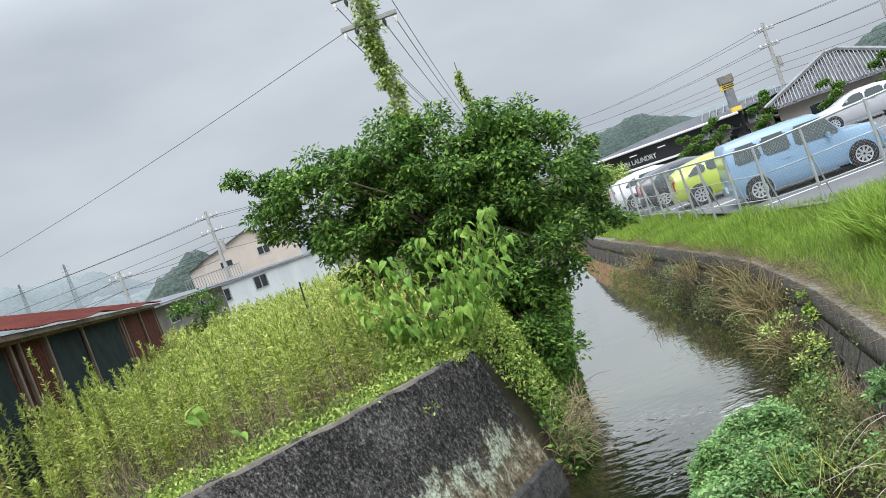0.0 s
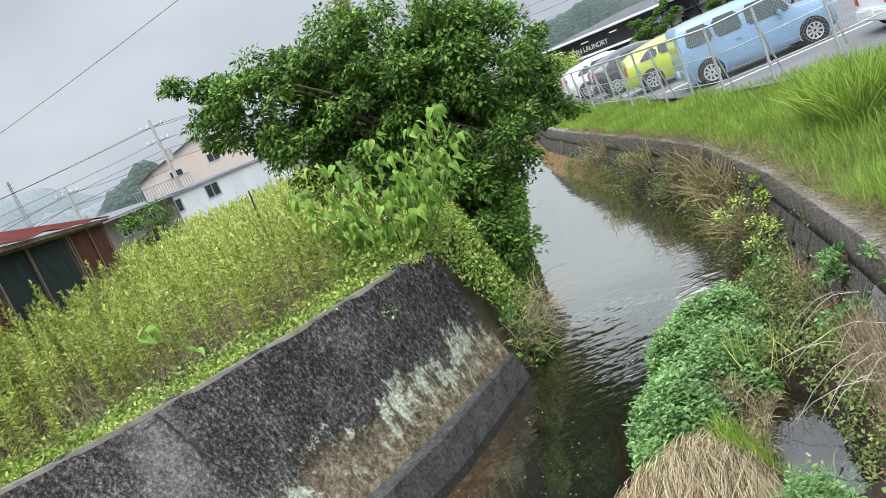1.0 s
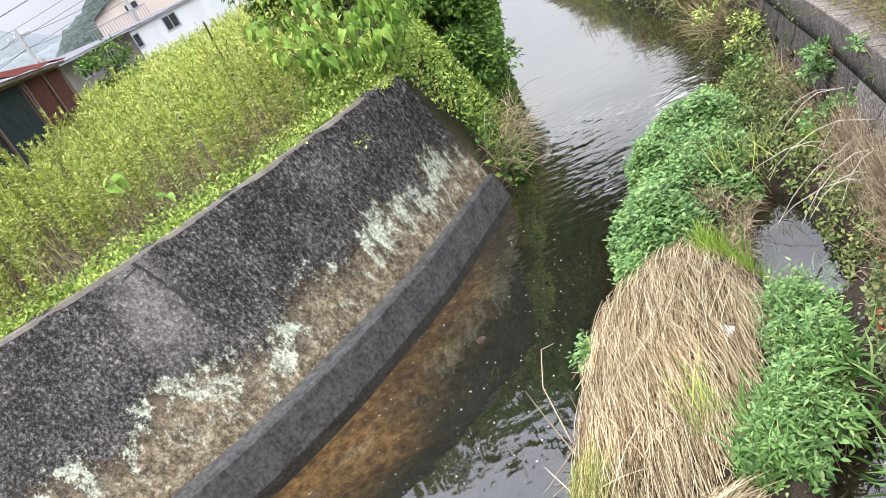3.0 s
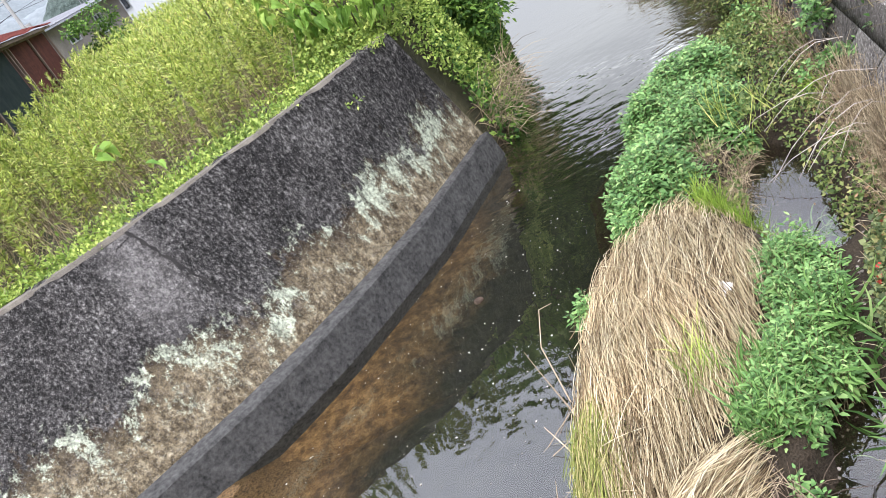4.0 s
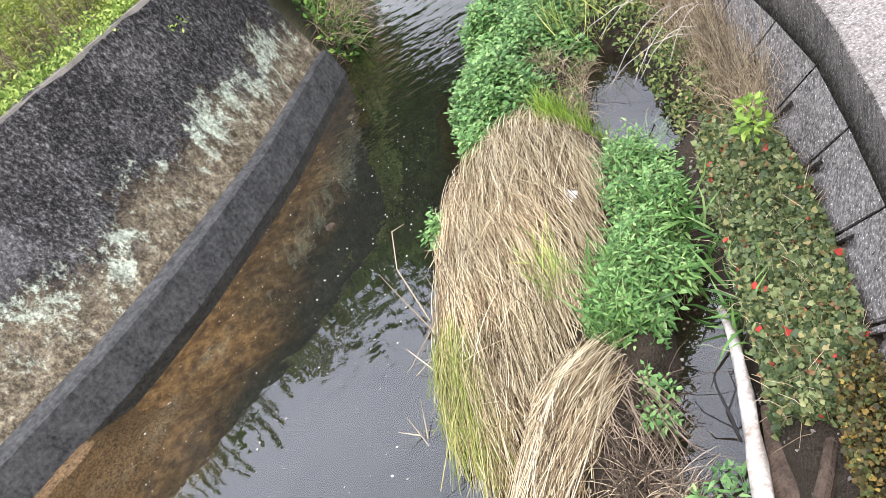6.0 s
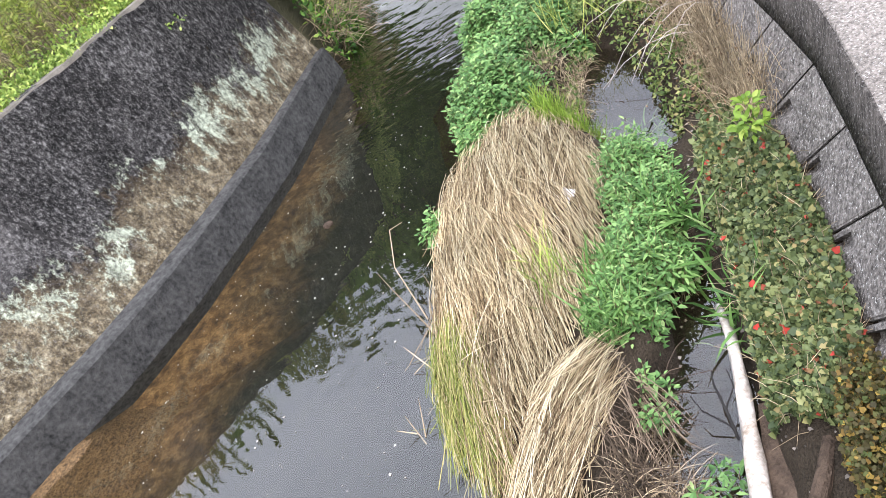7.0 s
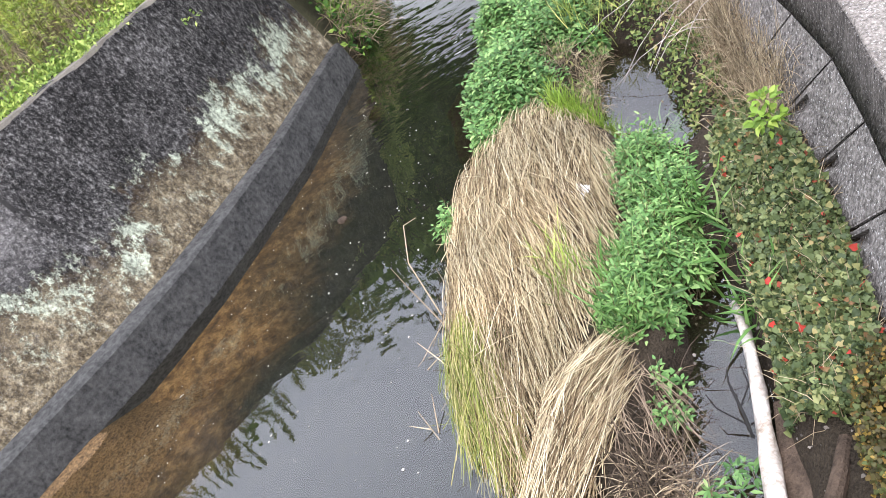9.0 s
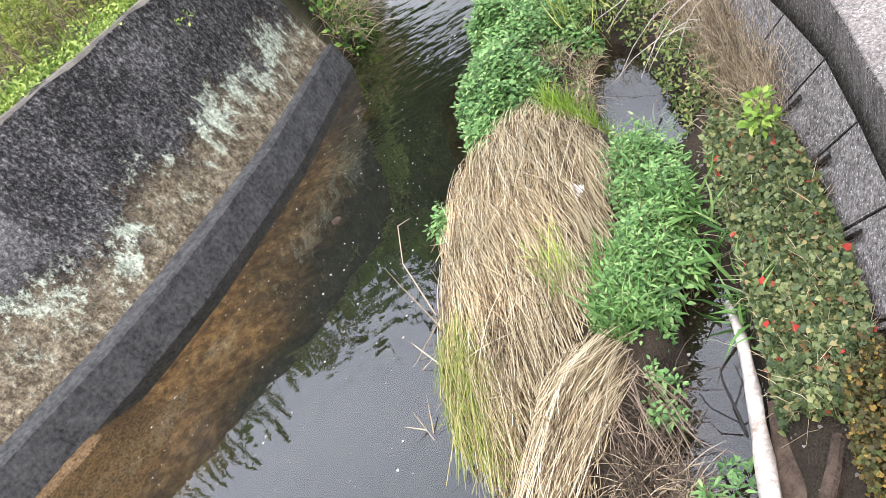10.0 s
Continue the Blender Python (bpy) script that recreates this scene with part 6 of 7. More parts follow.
    bm = a_box(xa - 0.05, -wt * 0.86, zb + 0.06, xa + 0.03, wt * 0.86, zt - 0.12, 0.03)
    part("rear_window", bm, M_CARGLASS, body)
    return ob


boxy = [(-0.56, 0.9, 0.95, 0.76), (-0.53, 0.95, 1.5, 0.75), (-0.45, 0.97, 1.62, 0.74), (0.3, 0.98, 1.66, 0.73), (1.2, 0.98, 1.66, 0.73), (1.75, 0.98, 1.64, 0.73), (1.92, 0.98, 1.52, 0.73), (2.2, 0.98, 1.14, 0.75), (2.3, 0.96, 1.04, 0.76), (2.8, 0.94, 1.0, 0.75), (3.0, 0.88, 0.95, 0.72), (3.08, 0.64, 0.72, 0.66)]
boxy_panes = ((-0.36, 0.3, 0.26, -0.3, 1.04, 1.48), (0.36, 1.02, 0.98, 0.36, 1.04, 1.5), (1.12, 2.18, 1.9, 1.14, 1.02, 1.5))
car("car", "pale blue boxy compact van parked by the fence", M_BLUE, (7.84, 20.25, Z_PARK), -11.0, boxy, length=3.64, rear=0.55, panes=boxy_panes)
hatch = [(-0.66, 0.8, 0.85, 0.7), (-0.6, 0.92, 1.1, 0.66), (-0.2, 0.9, 1.28, 0.6), (0.5, 0.9, 1.38, 0.6), (1.2, 0.89, 1.38, 0.6), (1.7, 0.88, 1.25, 0.6), (2.3, 0.9, 1.0, 0.66), (2.8, 0.84, 0.92, 0.68), (3.15, 0.74, 0.8, 0.66), (3.3, 0.55, 0.62, 0.58)]
hatch_panes = ((-0.25, 0.35, 0.35, 0.1, 0.93, 1.2), (0.4, 1.12, 1.08, 0.4, 0.93, 1.25), (1.18, 2.1, 1.6, 1.16, 0.92, 1.23))
car("car", "lime green hatchback parked by the fence", M_LIME, (7.85, 24.6, Z_PARK), -11.0, hatch, length=4.0, rear=0.68, panes=hatch_panes)
car("car", "dark purple-grey hatchback parked by the fence", M_CARDARK, (7.75, 28.2, Z_PARK), -9.0, hatch, length=4.0, rear=0.68, panes=hatch_panes)
car("car", "white hatchback parked at the fence's far end", M_CARWHITE, (7.5, 31.4, Z_PARK), -5.0, hatch, length=4.0, rear=0.68, panes=hatch_panes)
car("car", "white hatchback with red tail lamps", M_CARWHITE, (10.75, 16.3, Z_PARK), -10.0, hatch, length=4.0, rear=0.68, panes=hatch_panes)
car("car", "silver hatchback parked across the aisle", M_CARSILVER, (19.4, 33.0, Z_PARK), 165.0, hatch, length=4.0, rear=0.68, panes=hatch_panes)
car("car", "white hatchback parked across the aisle", M_CARWHITE, (20.9, 28.4, Z_PARK), 165.0, hatch, length=4.0, rear=0.68, panes=hatch_panes)
car("car", "white hatchback parked across the aisle", M_CARWHITE, (22.6, 26.2, Z_PARK), 165.0, hatch, length=4.0, rear=0.68, panes=hatch_panes)
for y in (18.6, 22.2, 25.9, 29.4, 33.0):
    bm = a_box(7.3, y - 0.06, Z_PARK + 0.004, 12.2, y + 0.06, Z_PARK + 0.008)
    bmesh.ops.transform(bm, matrix=Matrix.Translation((0, 0, 0)), verts=bm.verts)
    part("bay_line", bm, M_LINE, pkob)

# ---- mesh fence ----
FENCE = [(6.55, 33.5, 2.85), (6.45, 28.6, 2.87), (6.5, 24.0, 2.95), (6.6, 20.0, 3.04), (7.0, 17.2, 3.07), (7.6, 16.0, 3.19), (8.35, 15.2, 3.3), (10.2, 14.5, 3.45)]
fence = thing("fence", "galvanised wire-mesh fence round the car park", "fence")
fp = np.array(FENCE)
fs = np.concatenate([[0], np.cumsum(np.hypot(*np.diff(fp[:, :2], axis=0).T))])


def fence_at(s):
    return Vector([float(np.interp(s, fs, fp[:, k])) for k in range(3)])


s_posts = np.arange(0, fs[-1], 1.35)
for s in s_posts:
    q = fence_at(s)
    part("post", a_tube([(q.x, q.y, q.z - 1.6), (q.x, q.y, q.z + 0.02)], 0.032, 8), M_SILVER, fence)
    part("brace", a_tube([(q.x + 0.35, q.y + 0.3, q.z - 1.5), (q.x, q.y, q.z - 0.35)], 0.018, 6), M_SILVER, fence)
for drop in (0.0, 0.62, 1.2):
    part("rail", a_tube([fence_at(s) - Vector((0, 0, drop)) for s in np.linspace(0, fs[-1], 40)], 0.026 if drop == 0 else 0.012, 6), M_SILVER, fence)
# woven wires, crossing on the slant
step = 0.085
n = int(fs[-1] / step)
b0, b1 = [], []
for k in range(-16, n):
    for sg in (1, -1):
        s0, s1 = (k * step, k * step + 1.25) if sg == 1 else (k * step + 1.25, k * step)
        for j in range(4):
            f0, f1 = j / 4, (j + 1) / 4
            a, b = s0 + (s1 - s0) * f0, s0 + (s1 - s0) * f1
            if min(a, b) < 0 or max(a, b) > fs[-1]:
                continue
            b0.append(fence_at(a) - Vector((0, 0, 1.25 * f0)))
            b1.append(fence_at(b) - Vector((0, 0, 1.25 * f1)))
v, f = stems(np.array(b0), np.array(b1), 0.0014, 0.0, 1, 3)
tagged(mesh_ob("wire_mesh", v, f, M_SILVER, fence), "fine woven wire mesh")


# ---- buildings ----
def building(name, label, x, y, turn, w, d, z0, z1, wall_m, roof_m, windows=(), roof="mono", rise=0.4, over=0.25, door=None):
    """A box of walls with thickness, windows with frames and panes, and a roof. Its front runs along +x from (x, y)."""
    b = thing(name, label, "building", "", (x, y, 0), turn)
    t = 0.15
    # front wall in pieces round the windows
    xs = sorted({0.0, w, *[q for a in windows for q in (a[0], a[0] + a[2])]})
    for a, c in zip(xs, xs[1:]):
        holes = [q for q in windows if q[0] <= a + 1e-6 and q[0] + q[2] >= c - 1e-6]
        if holes:
            q = holes[0]
            part("front_wall", a_box(a, 0, z0, c, t, q[1]), wall_m, b)
            part("front_wall", a_box(a, 0, q[1] + q[3], c, t, z1), wall_m, b)
        else:
            part("front_wall", a_box(a, 0, z0, c, t, z1), wall_m, b)
    for nm, bb in (("side_wall", (0, t, z0, t, d, z1)), ("side_wall", (w - t, t, z0, w, d, z1)), ("back_wall", (t, d - t, z0, w - t, d, z1))):
        part(nm, a_box(*bb), wall_m, b)
    for (wx, wz, ww, wh) in windows:
        fr = bmesh.new()
        for bb in ((wx, -0.03, wz, wx + 0.06, 0.1, wz + wh), (wx + ww - 0.06, -0.03, wz, wx + ww, 0.1, wz + wh), (wx + 0.06, -0.03, wz, wx + ww - 0.06, 0.1, wz + 0.06), (wx + 0.06, -0.03, wz + wh - 0.06, wx + ww - 0.06, 0.1, wz + wh), (wx + ww / 2 - 0.03, -0.02, wz + 0.06, wx + ww / 2 + 0.03, 0.08, wz + wh - 0.06)):
            box(fr, *bb)
        wd_ = part("window", fr, M_SILVER, b)
        part("pane", a_box(wx + 0.06, 0.03, wz + 0.06, wx + ww / 2 - 0.03, 0.045, wz + wh - 0.06), M_WINDOW, wd_)
        part("pane", a_box(wx + ww / 2 + 0.03, 0.05, wz + 0.06, wx + ww - 0.06, 0.065, wz + wh - 0.06), M_WINDOW, wd_)
    bm = bmesh.new()
    if roof == "mono":
        pts = [(-over, -over, z1), (w + over, -over, z1), (w + over, d + over, z1 + rise), (-over, d + over, z1 + rise)]
        vs = [bm.verts.new(q) for q in pts]
        bm.faces.new(vs)
        bmesh.ops.solidify(bm, geom=bm.faces[:], thickness=-0.09)
        rf = part("roof", bm, roof_m, b)
        n = int(w / 0.3)
        bm = bmesh.new()
        for k in range(n + 1):
            xx = -over + (w + 2 * over) * k / n
            tube(bm, [(xx, -over - 0.01, z1 + 0.1), (xx, d + over, z1 + rise + 0.1)], 0.035, 5)
        part("ribs", bm, roof_m, rf)
    elif roof == "gable":  # gable to the front
        for sx, ex in ((-over, w / 2), (w + over, w / 2)):
            bmr = bmesh.new()
            vs = [bmr.verts.new(q) for q in ((sx, -over, z1 - 0.05), (ex, -over, z1 + rise), (ex, d + over, z1 + rise), (sx, d + over, z1 - 0.05))]
            bmr.faces.new(vs)
            bmesh.ops.solidify(bmr, geom=bmr.faces[:], thickness=0.16)
            part("roof", bmr, roof_m, b)
        for yy in (0.02, d - 0.02):
            bmr = bmesh.new()
            vs = [bmr.verts.new(q) for q in ((0, yy, z1), (w, yy, z1), (w / 2, yy, z1 + rise))]
            ext = bmesh.ops.extrude_face_region(bmr, geom=[bmr.faces.new(vs)])
            bmesh.ops.translate(bmr, vec=(0, 0.1 if yy < 1 else -0.1, 0), verts=[g for g in ext["geom"] if isinstance(g, bmesh.types.BMVert)])
            part("gable_wall", bmr, wall_m, b)
        bm.free()
    elif roof == "hip":
        a, c = (-over, -over), (w + over, d + over)
        e1, e2 = (d / 2, d / 2), (w - d / 2, d / 2)
        faces = [[(a[0], a[1], z1), (c[0], a[1], z1), (e2[0], e2[1], z1 + rise), (e1[0], e1[1], z1 + rise)], [(c[0], c[1], z1), (a[0], c[1], z1), (e1[0], e1[1], z1 + rise), (e2[0], e2[1], z1 + rise)],
                 [(a[0], c[1], z1), (a[0], a[1], z1), (e1[0], e1[1], z1 + rise)], [(c[0], a[1], z1), (c[0], c[1], z1), (e2[0], e2[1], z1 + rise)]]
        for fc in faces:
            bmr = bmesh.new()
            bmr.faces.new([bmr.verts.new(q) for q in fc])
            bmesh.ops.solidify(bmr, geom=bmr.faces[:], thickness=0.12)
            rf = part("roof", bmr, roof_m, b)
            p0, p1, pe = Vector(fc[0]), Vector(fc[1]), fc[2:]
            tops = [Vector(q) for q in pe]
            u0, u1 = tops[-1], tops[0]
            bmr = bmesh.new()
            n = int((p1 - p0).length / 0.17)
            for k in range(1, n):
                g = k / n
                lo = p0.lerp(p1, g)
                lx = (lo - p0).length
                tot = (p1 - p0).length
                a0 = (u0 - p0).dot((p1 - p0).normalized())
                a1 = (u1 - p0).dot((p1 - p0).normalized())
                frac = min(1.0, lx / max(a0, 0.01), (tot - lx) / max(tot - a1, 0.01))
                up = (u0 - p0) - (p1 - p0).normalized() * a0
                tube(bmr, [lo + Vector((0, 0, 0.12)), lo + up * frac + Vector((0, 0, 0.12))], 0.03, 4)
            tagged(part("tiling", bmr, roof_m, rf), kind="stuff")
        for q0, q1 in (((a[0], a[1], z1), (*e1, z1 + rise)), ((c[0], a[1], z1), (*e2, z1 + rise)), ((a[0], c[1], z1), (*e1, z1 + rise)), ((c[0], c[1], z1), (*e2, z1 + rise)), ((*e1, z1 + rise), (*e2, z1 + rise))):
            part("ridge", a_tube([Vector(q0) + Vector((0, 0, 0.14)), Vector(q1) + Vector((0, 0, 0.16))], 0.13, 6), roof_m, b)
        bm.free()
    return b


def facing(p, q):
    return math.degrees(math.atan2(q[1] - p[1], q[0] - p[0])), math.hypot(q[0] - p[0], q[1] - p[1])


# low white workshop
p0, p1 = (-12.9, 43.0), (-6.9, 53.5)
a, w = facing(p0, p1)
building("workshop", "long low white sheet-metal workshop behind the weeds", *p0, a, w, 7, 2.0, 4.55, M_WHITEWALL, M_GREYROOF, windows=((1.0, 3.6, 1.0, 0.75), (4.0, 3.62, 1.2, 0.8)), rise=0.25, over=0.12)
# beige house
p0, p1 = (-19.0, 67.5), (-11.5, 70.5)
a, w = facing(p0, p1)
building("house", "two-storey beige rendered house with a shallow gable", *p0, a, w, 14, 2.0, 7.2, M_BEIGE, M_GREYROOF, windows=((1.2, 6.0, 1.1, 0.65), (4.5, 6.1, 1.1, 0.75)), roof="gable", rise=1.35)
# low grey-roofed outbuilding
p0, p1 = (-13.2, 36.0), (-11.6, 42.2)
a, w = facing(p0, p1)
building("outbuilding", "small weathered outbuilding with a grey metal roof", *p0, a, w, 5, 2.0, 4.55, M_GREYWALL, M_GREYROOF, windows=((1.0, 3.6, 0.9, 0.5), (3.6, 3.3, 0.7, 0.9)), rise=0.5, over=0.5)
rail = thing("railing", "metal railing on a far terrace", "railing")
for k in range(22):
    part("baluster", a_tube([(-17.5 + 0.16 * k, 56 + 0.12 * k, 4.9), (-17.5 + 0.16 * k, 56 + 0.12 * k, 5.8)], 0.02, 5), M_GREYROOF, rail)
part("rail", a_tube([(-17.5, 56, 5.8), (-14.1, 58.6, 5.8)], 0.03, 6), M_GREYROOF, rail)
part("base", a_box(-17.6, 55.9, 2.0, -14.0, 58.7, 4.9), M_GREYWALL, rail)

# rusty red shed
S0, S1 = np.array([-5.9, 8.6]), np.array([-9.9, 26.8])
sd_ = (S1 - S0) / np.linalg.norm(S1 - S0)
SL = float(np.linalg.norm(S1 - S0))
shed = thing("shed", "rusty red sheet-metal shed with dark netted openings", "shed", "", (S0[0], S0[1], 0), math.degrees(math.atan2(sd_[1], sd_[0])))
# local x along the front, y away behind it
bm = a_box(0, 0.06, 2.0, SL, 0.1, 4.6)
part("front_wall", bm, M_RUST, shed)
part("side_wall", a_box(SL - 0.06, 0.1, 2.0, SL, 4.5, 4.6), M_RUST, shed)
part("side_wall", a_box(0, 0.1, 2.0, 0.06, 4.5, 4.6), M_RUST, shed)
part("back_wall", a_box(0.06, 4.44, 2.0, SL - 0.06, 4.5, 4.6), M_RUST, shed)
for x0, x1 in ((0.3, 2.1), (4.5, 7.0), (7.2, 11.3)):
    part("netted_opening", a_box(x0, 0.02, 2.4, x1, 0.055, 4.42), M_DARKPANE, shed, "dark netted opening")
for x in (0.2, 2.3, 2.75, 4.3, 7.1, 11.45, 11.85, 15.0, SL - 0.1):
    part("timber", a_box(x - 0.06, -0.04, 2.0, x + 0.06, 0.015, 4.58, 0.01), M_OLDWOOD, shed)
part("timber", a_box(0, -0.045, 4.44, SL, 0.018, 4.56), M_OLDWOOD, shed)
for k in range(int(SL / 0.16)):
    if any(a < k * 0.16 < b for a, b in ((0.2, 2.2), (4.2, 11.9))):
        continue
    part("corrugation", a_tube([(k * 0.16, 0.05, 2.0), (k * 0.16, 0.05, 4.6)], 0.03, 5), M_RUST, shed)
bm = bmesh.new()
n = int((SL + 0.8) / 0.11)
for k in range(n + 1):
    x = -0.4 + (SL + 0.8) * k / n
    z = 0.025 * (k % 2)
    droop = 0.02 * math.sin(x * 0.9)
    for y, zz in ((-0.3, 4.58), (2.0, 5.2), (4.8, 5.95)):
        bm.verts.new((x, y, zz + z + droop + 0.02 * math.sin(x * 1.7)))
bm.verts.ensure_lookup_table()
for k in range(n):
    for j in range(2):
        bm.faces.new((bm.verts[3 * k + j], bm.verts[3 * k + j + 1], bm.verts[3 * k + 3 + j + 1], bm.verts[3 * k + 3 + j]))
bmesh.ops.solidify(bm, geom=bm.faces[:], thickness=0.02)
part("roof", bm, M_REDROOF, shed)
part("eave_beam", a_box(-0.3, -0.22, 4.48, SL + 0.3, -0.16, 4.55), M_OLDWOOD, shed)

# bush and post in the weeds
bush = thing("bush", "small dark green bush in front of the workshop", "bush")
clumps([(-8.9 + random.uniform(-0.75, 0.75), 28 + random.uniform(-0.5, 0.5), 3.75 + random.uniform(-0.5, 0.6)) for _ in range(26)], [random.uniform(0.2, 0.36) for _ in range(26)], 60, 0.13, M_TREELEAF, "leaves", bush, shell=0.2)
part("stem", a_tube([(-8.7, 28, 2.1), (-8.85, 28, 3.6)], [0.06, 0.04], 6), M_BARK, bush)
tagged(part("post", a_tube([(-2.93, 14.4, 2.1), (-2.9, 14.4, 3.3), (-2.87, 14.4, 3.8)], [0.016, 0.016, 0.015], 8), M_WIRE), "black leaning post among the weeds", "post")

# laundry shop
p0, p1 = (10.9, 51.5), (17.0, 42.5)
a, w = facing(p0, p1)
# built from its far end so that the front looks to the stream
shop = thing("shop", "low black-fronted shop with a pale metal roof", "shop", "", (p0[0], p0[1], 0), a)
part("wall", a_box(0, 0.1, 1.6, w, 9, 2.6), M_GREYWALL, shop)
part("fascia", a_box(-0.2, -0.05, 2.55, w + 0.2, 0.1, 3.7, 0.01), M_BLACK, shop, "black fascia board")
bm = bmesh.new()
bm.faces.new([bm.verts.new(q) for q in ((-0.5, -0.7, 3.72), (w + 0.5, -0.7, 3.72), (w + 0.5, 9.5, 4.25), (-0.5, 9.5, 4.25))])
bmesh.ops.solidify(bm, geom=bm.faces[:], thickness=0.14)
part("roof", bm, M_GREYROOF, shop)
part("gutter", a_tube([(-0.5, -0.74, 3.68), (w + 0.5, -0.74, 3.68)], 0.07, 6), M_WHITE, shop)
for x in (1.4, 3.6, 5.8):
    part("spotlight", a_box(x - 0.05, -0.75, 3.3, x + 0.5, -0.68, 3.36, 0.01), M_WHITE, shop)
part("shop_window", a_box(4.6, 0.06, 1.7, w - 0.5, 0.085, 2.5), M_WINDOW, shop)
part("awning", a_box(2.6, -0.9, 2.5, 7.2, -0.06, 2.6, 0.01), M_WHITE, shop)
fc = bpy.data.curves.new("lettering", "FONT")
fc.body, fc.size, fc.extrude, fc.align_x = "COIN LAUNDRY", 0.43, 0.02, "LEFT"
tmp = new("lettering", fc)
dg = bpy.context.evaluated_depsgraph_get()
me = bpy.data.meshes.new_from_object(tmp.evaluated_get(dg))
bpy.data.objects.remove(tmp)
me.materials.append(M_LETTER)
let = new("lettering", me)
let.parent = shop
let.matrix_basis = pose(1.75, -0.08, 2.8, 90, 0, 0)
tagged(let, "white lettering COIN LAUNDRY")
for k in range(4):
    part("sign_bar", a_box(8.6 + 0.45 * k, -0.075, 2.8, 8.9 + 0.45 * k, -0.052, 3.2), M_LETTER, shop)

# tiled house
p0, p1 = (17.6, 41.5), (30.0, 35.8)
a, w = facing(p0, p1)
dx_, dy_ = math.cos(radians(a)), math.sin(radians(a))
building("house", "single-storey house with a grey tiled hip roof", p0[0] + 0.9 * dx_, p0[1] + 0.9 * dy_, a, 6.6, 6.0, 1.6, 3.15, M_BEIGE, M_TILE, windows=((1.4, 1.9, 1.3, 0.9), (4.0, 1.9, 1.6, 0.9)), roof="hip", rise=1.75, over=0.7)
building("house", "lower wing of the tiled house", p0[0] - 2.6 * dx_ - 1.0 * dy_, p0[1] - 2.6 * dy_ + 1.0 * dx_, a, 3.2, 4.6, 1.6, 2.9, M_BEIGE, M_TILE, windows=((0.8, 1.9, 1.2, 0.8),), roof="mono", rise=1.3, over=0.5)
# clipped garden pines and shrubs before it
random.seed(21)
for (x, y, h, pads) in ((17.0, 39.5, 2.4, 7), (19.6, 37.6, 1.9, 5), (21.7, 36.6, 2.2, 6), (24.4, 35.0, 2.6, 7), (26.4, 34.0, 2.7, 7), (28.0, 33.6, 2.4, 6), (14.9, 40.8, 2.0, 6), (13.9, 41.8, 1.6, 5)):
    pine = thing("garden_pine", "clipped garden pine with rounded foliage pads", "pine", "garden pines")
    part("trunk", a_tube([(x, y, 1.6), (x + 0.1, y, 1.6 + h * 0.5), (x, y, 1.6 + h)], [0.09, 0.07, 0.03], 6), M_BARK, pine)
    cs, rs = [], []
    for k in range(pads):
        z = 2.3 + (h - 0.6) * k / max(pads - 1, 1)
        r = 0.62 * (1 - 0.45 * k / pads)
        a_ = k * 2.2
        for _ in range(5):
            cs.append((x + math.cos(a_) * r * 0.8 + random.uniform(-r, r) * 0.5, y + math.sin(a_) * r * 0.8 + random.uniform(-r, r) * 0.5, z + random.uniform(-0.05, 0.08)))
            rs.append(r * 0.42)
    clumps(cs, rs, 120, 0.12, M_TREELEAF, "foliage", pine, LEAF_TRI, 0.3, 0.3)
hedge = thing("shrub", "round green shrub beside the shop", "shrub")
clumps([(7.95 + random.uniform(-0.65, 0.65), 35.5 + random.uniform(-0.6, 0.6), 2.6 + random.uniform(-0.8, 0.9)) for _ in range(34)], [random.uniform(0.25, 0.42) for _ in range(34)], 70, 0.13, M_COVER, "leaves", hedge, shell=0.2)
part("stem", a_tube([(7.95, 35.5, 1.6), (7.95, 35.5, 2.6)], [0.06, 0.04], 6), M_BARK, hedge)
wall_g = thing("garden_wall", "dark low garden wall", "wall")
part("wall", a_box(-0.1, -0.1, 1.6, 17.5, 0.1, 2.35, 0.02), M_GREYROOF, wall_g)
wall_g.matrix_basis = pose(14.0, 40.6, 0, 0, 0, -25.0)

# roadside sign tower
sg = thing("sign_tower", "tall roadside sign with yellow and white panels", "sign")
sx0, sy0 = 17.1, 42.9
part("post", a_box(sx0 - 0.22, sy0 - 0.15, 1.6, sx0 + 0.22, sy0 + 0.15, 5.0, 0.02), M_GREYROOF, sg)
part("panel", a_box(sx0 - 0.38, sy0 - 0.17, 5.0, sx0 + 0.3, sy0 + 0.1, 5.32, 0.02), M_YELLOW, sg, "yellow sign panel")
part("panel", a_box(sx0 - 0.4, sy0 - 0.16, 5.32, sx0 + 0.4, sy0 + 0.1, 5.75, 0.02), M_GREYWALL, sg, "white sign panel")
part("panel", a_box(sx0 - 0.3, sy0 - 0.2, 3.5, sx0 + 0.3, sy0 - 0.155, 4.0, 0.01), M_YELLOW, sg, "small yellow panel")
for k in range(3):
    part("sign_bar", a_box(sx0 - 0.35, sy0 - 0.185, 5.08 + 0.1 * k, sx0 + 0.3, sy0 - 0.172, 5.13 + 0.1 * k), M_WIRE, sg)


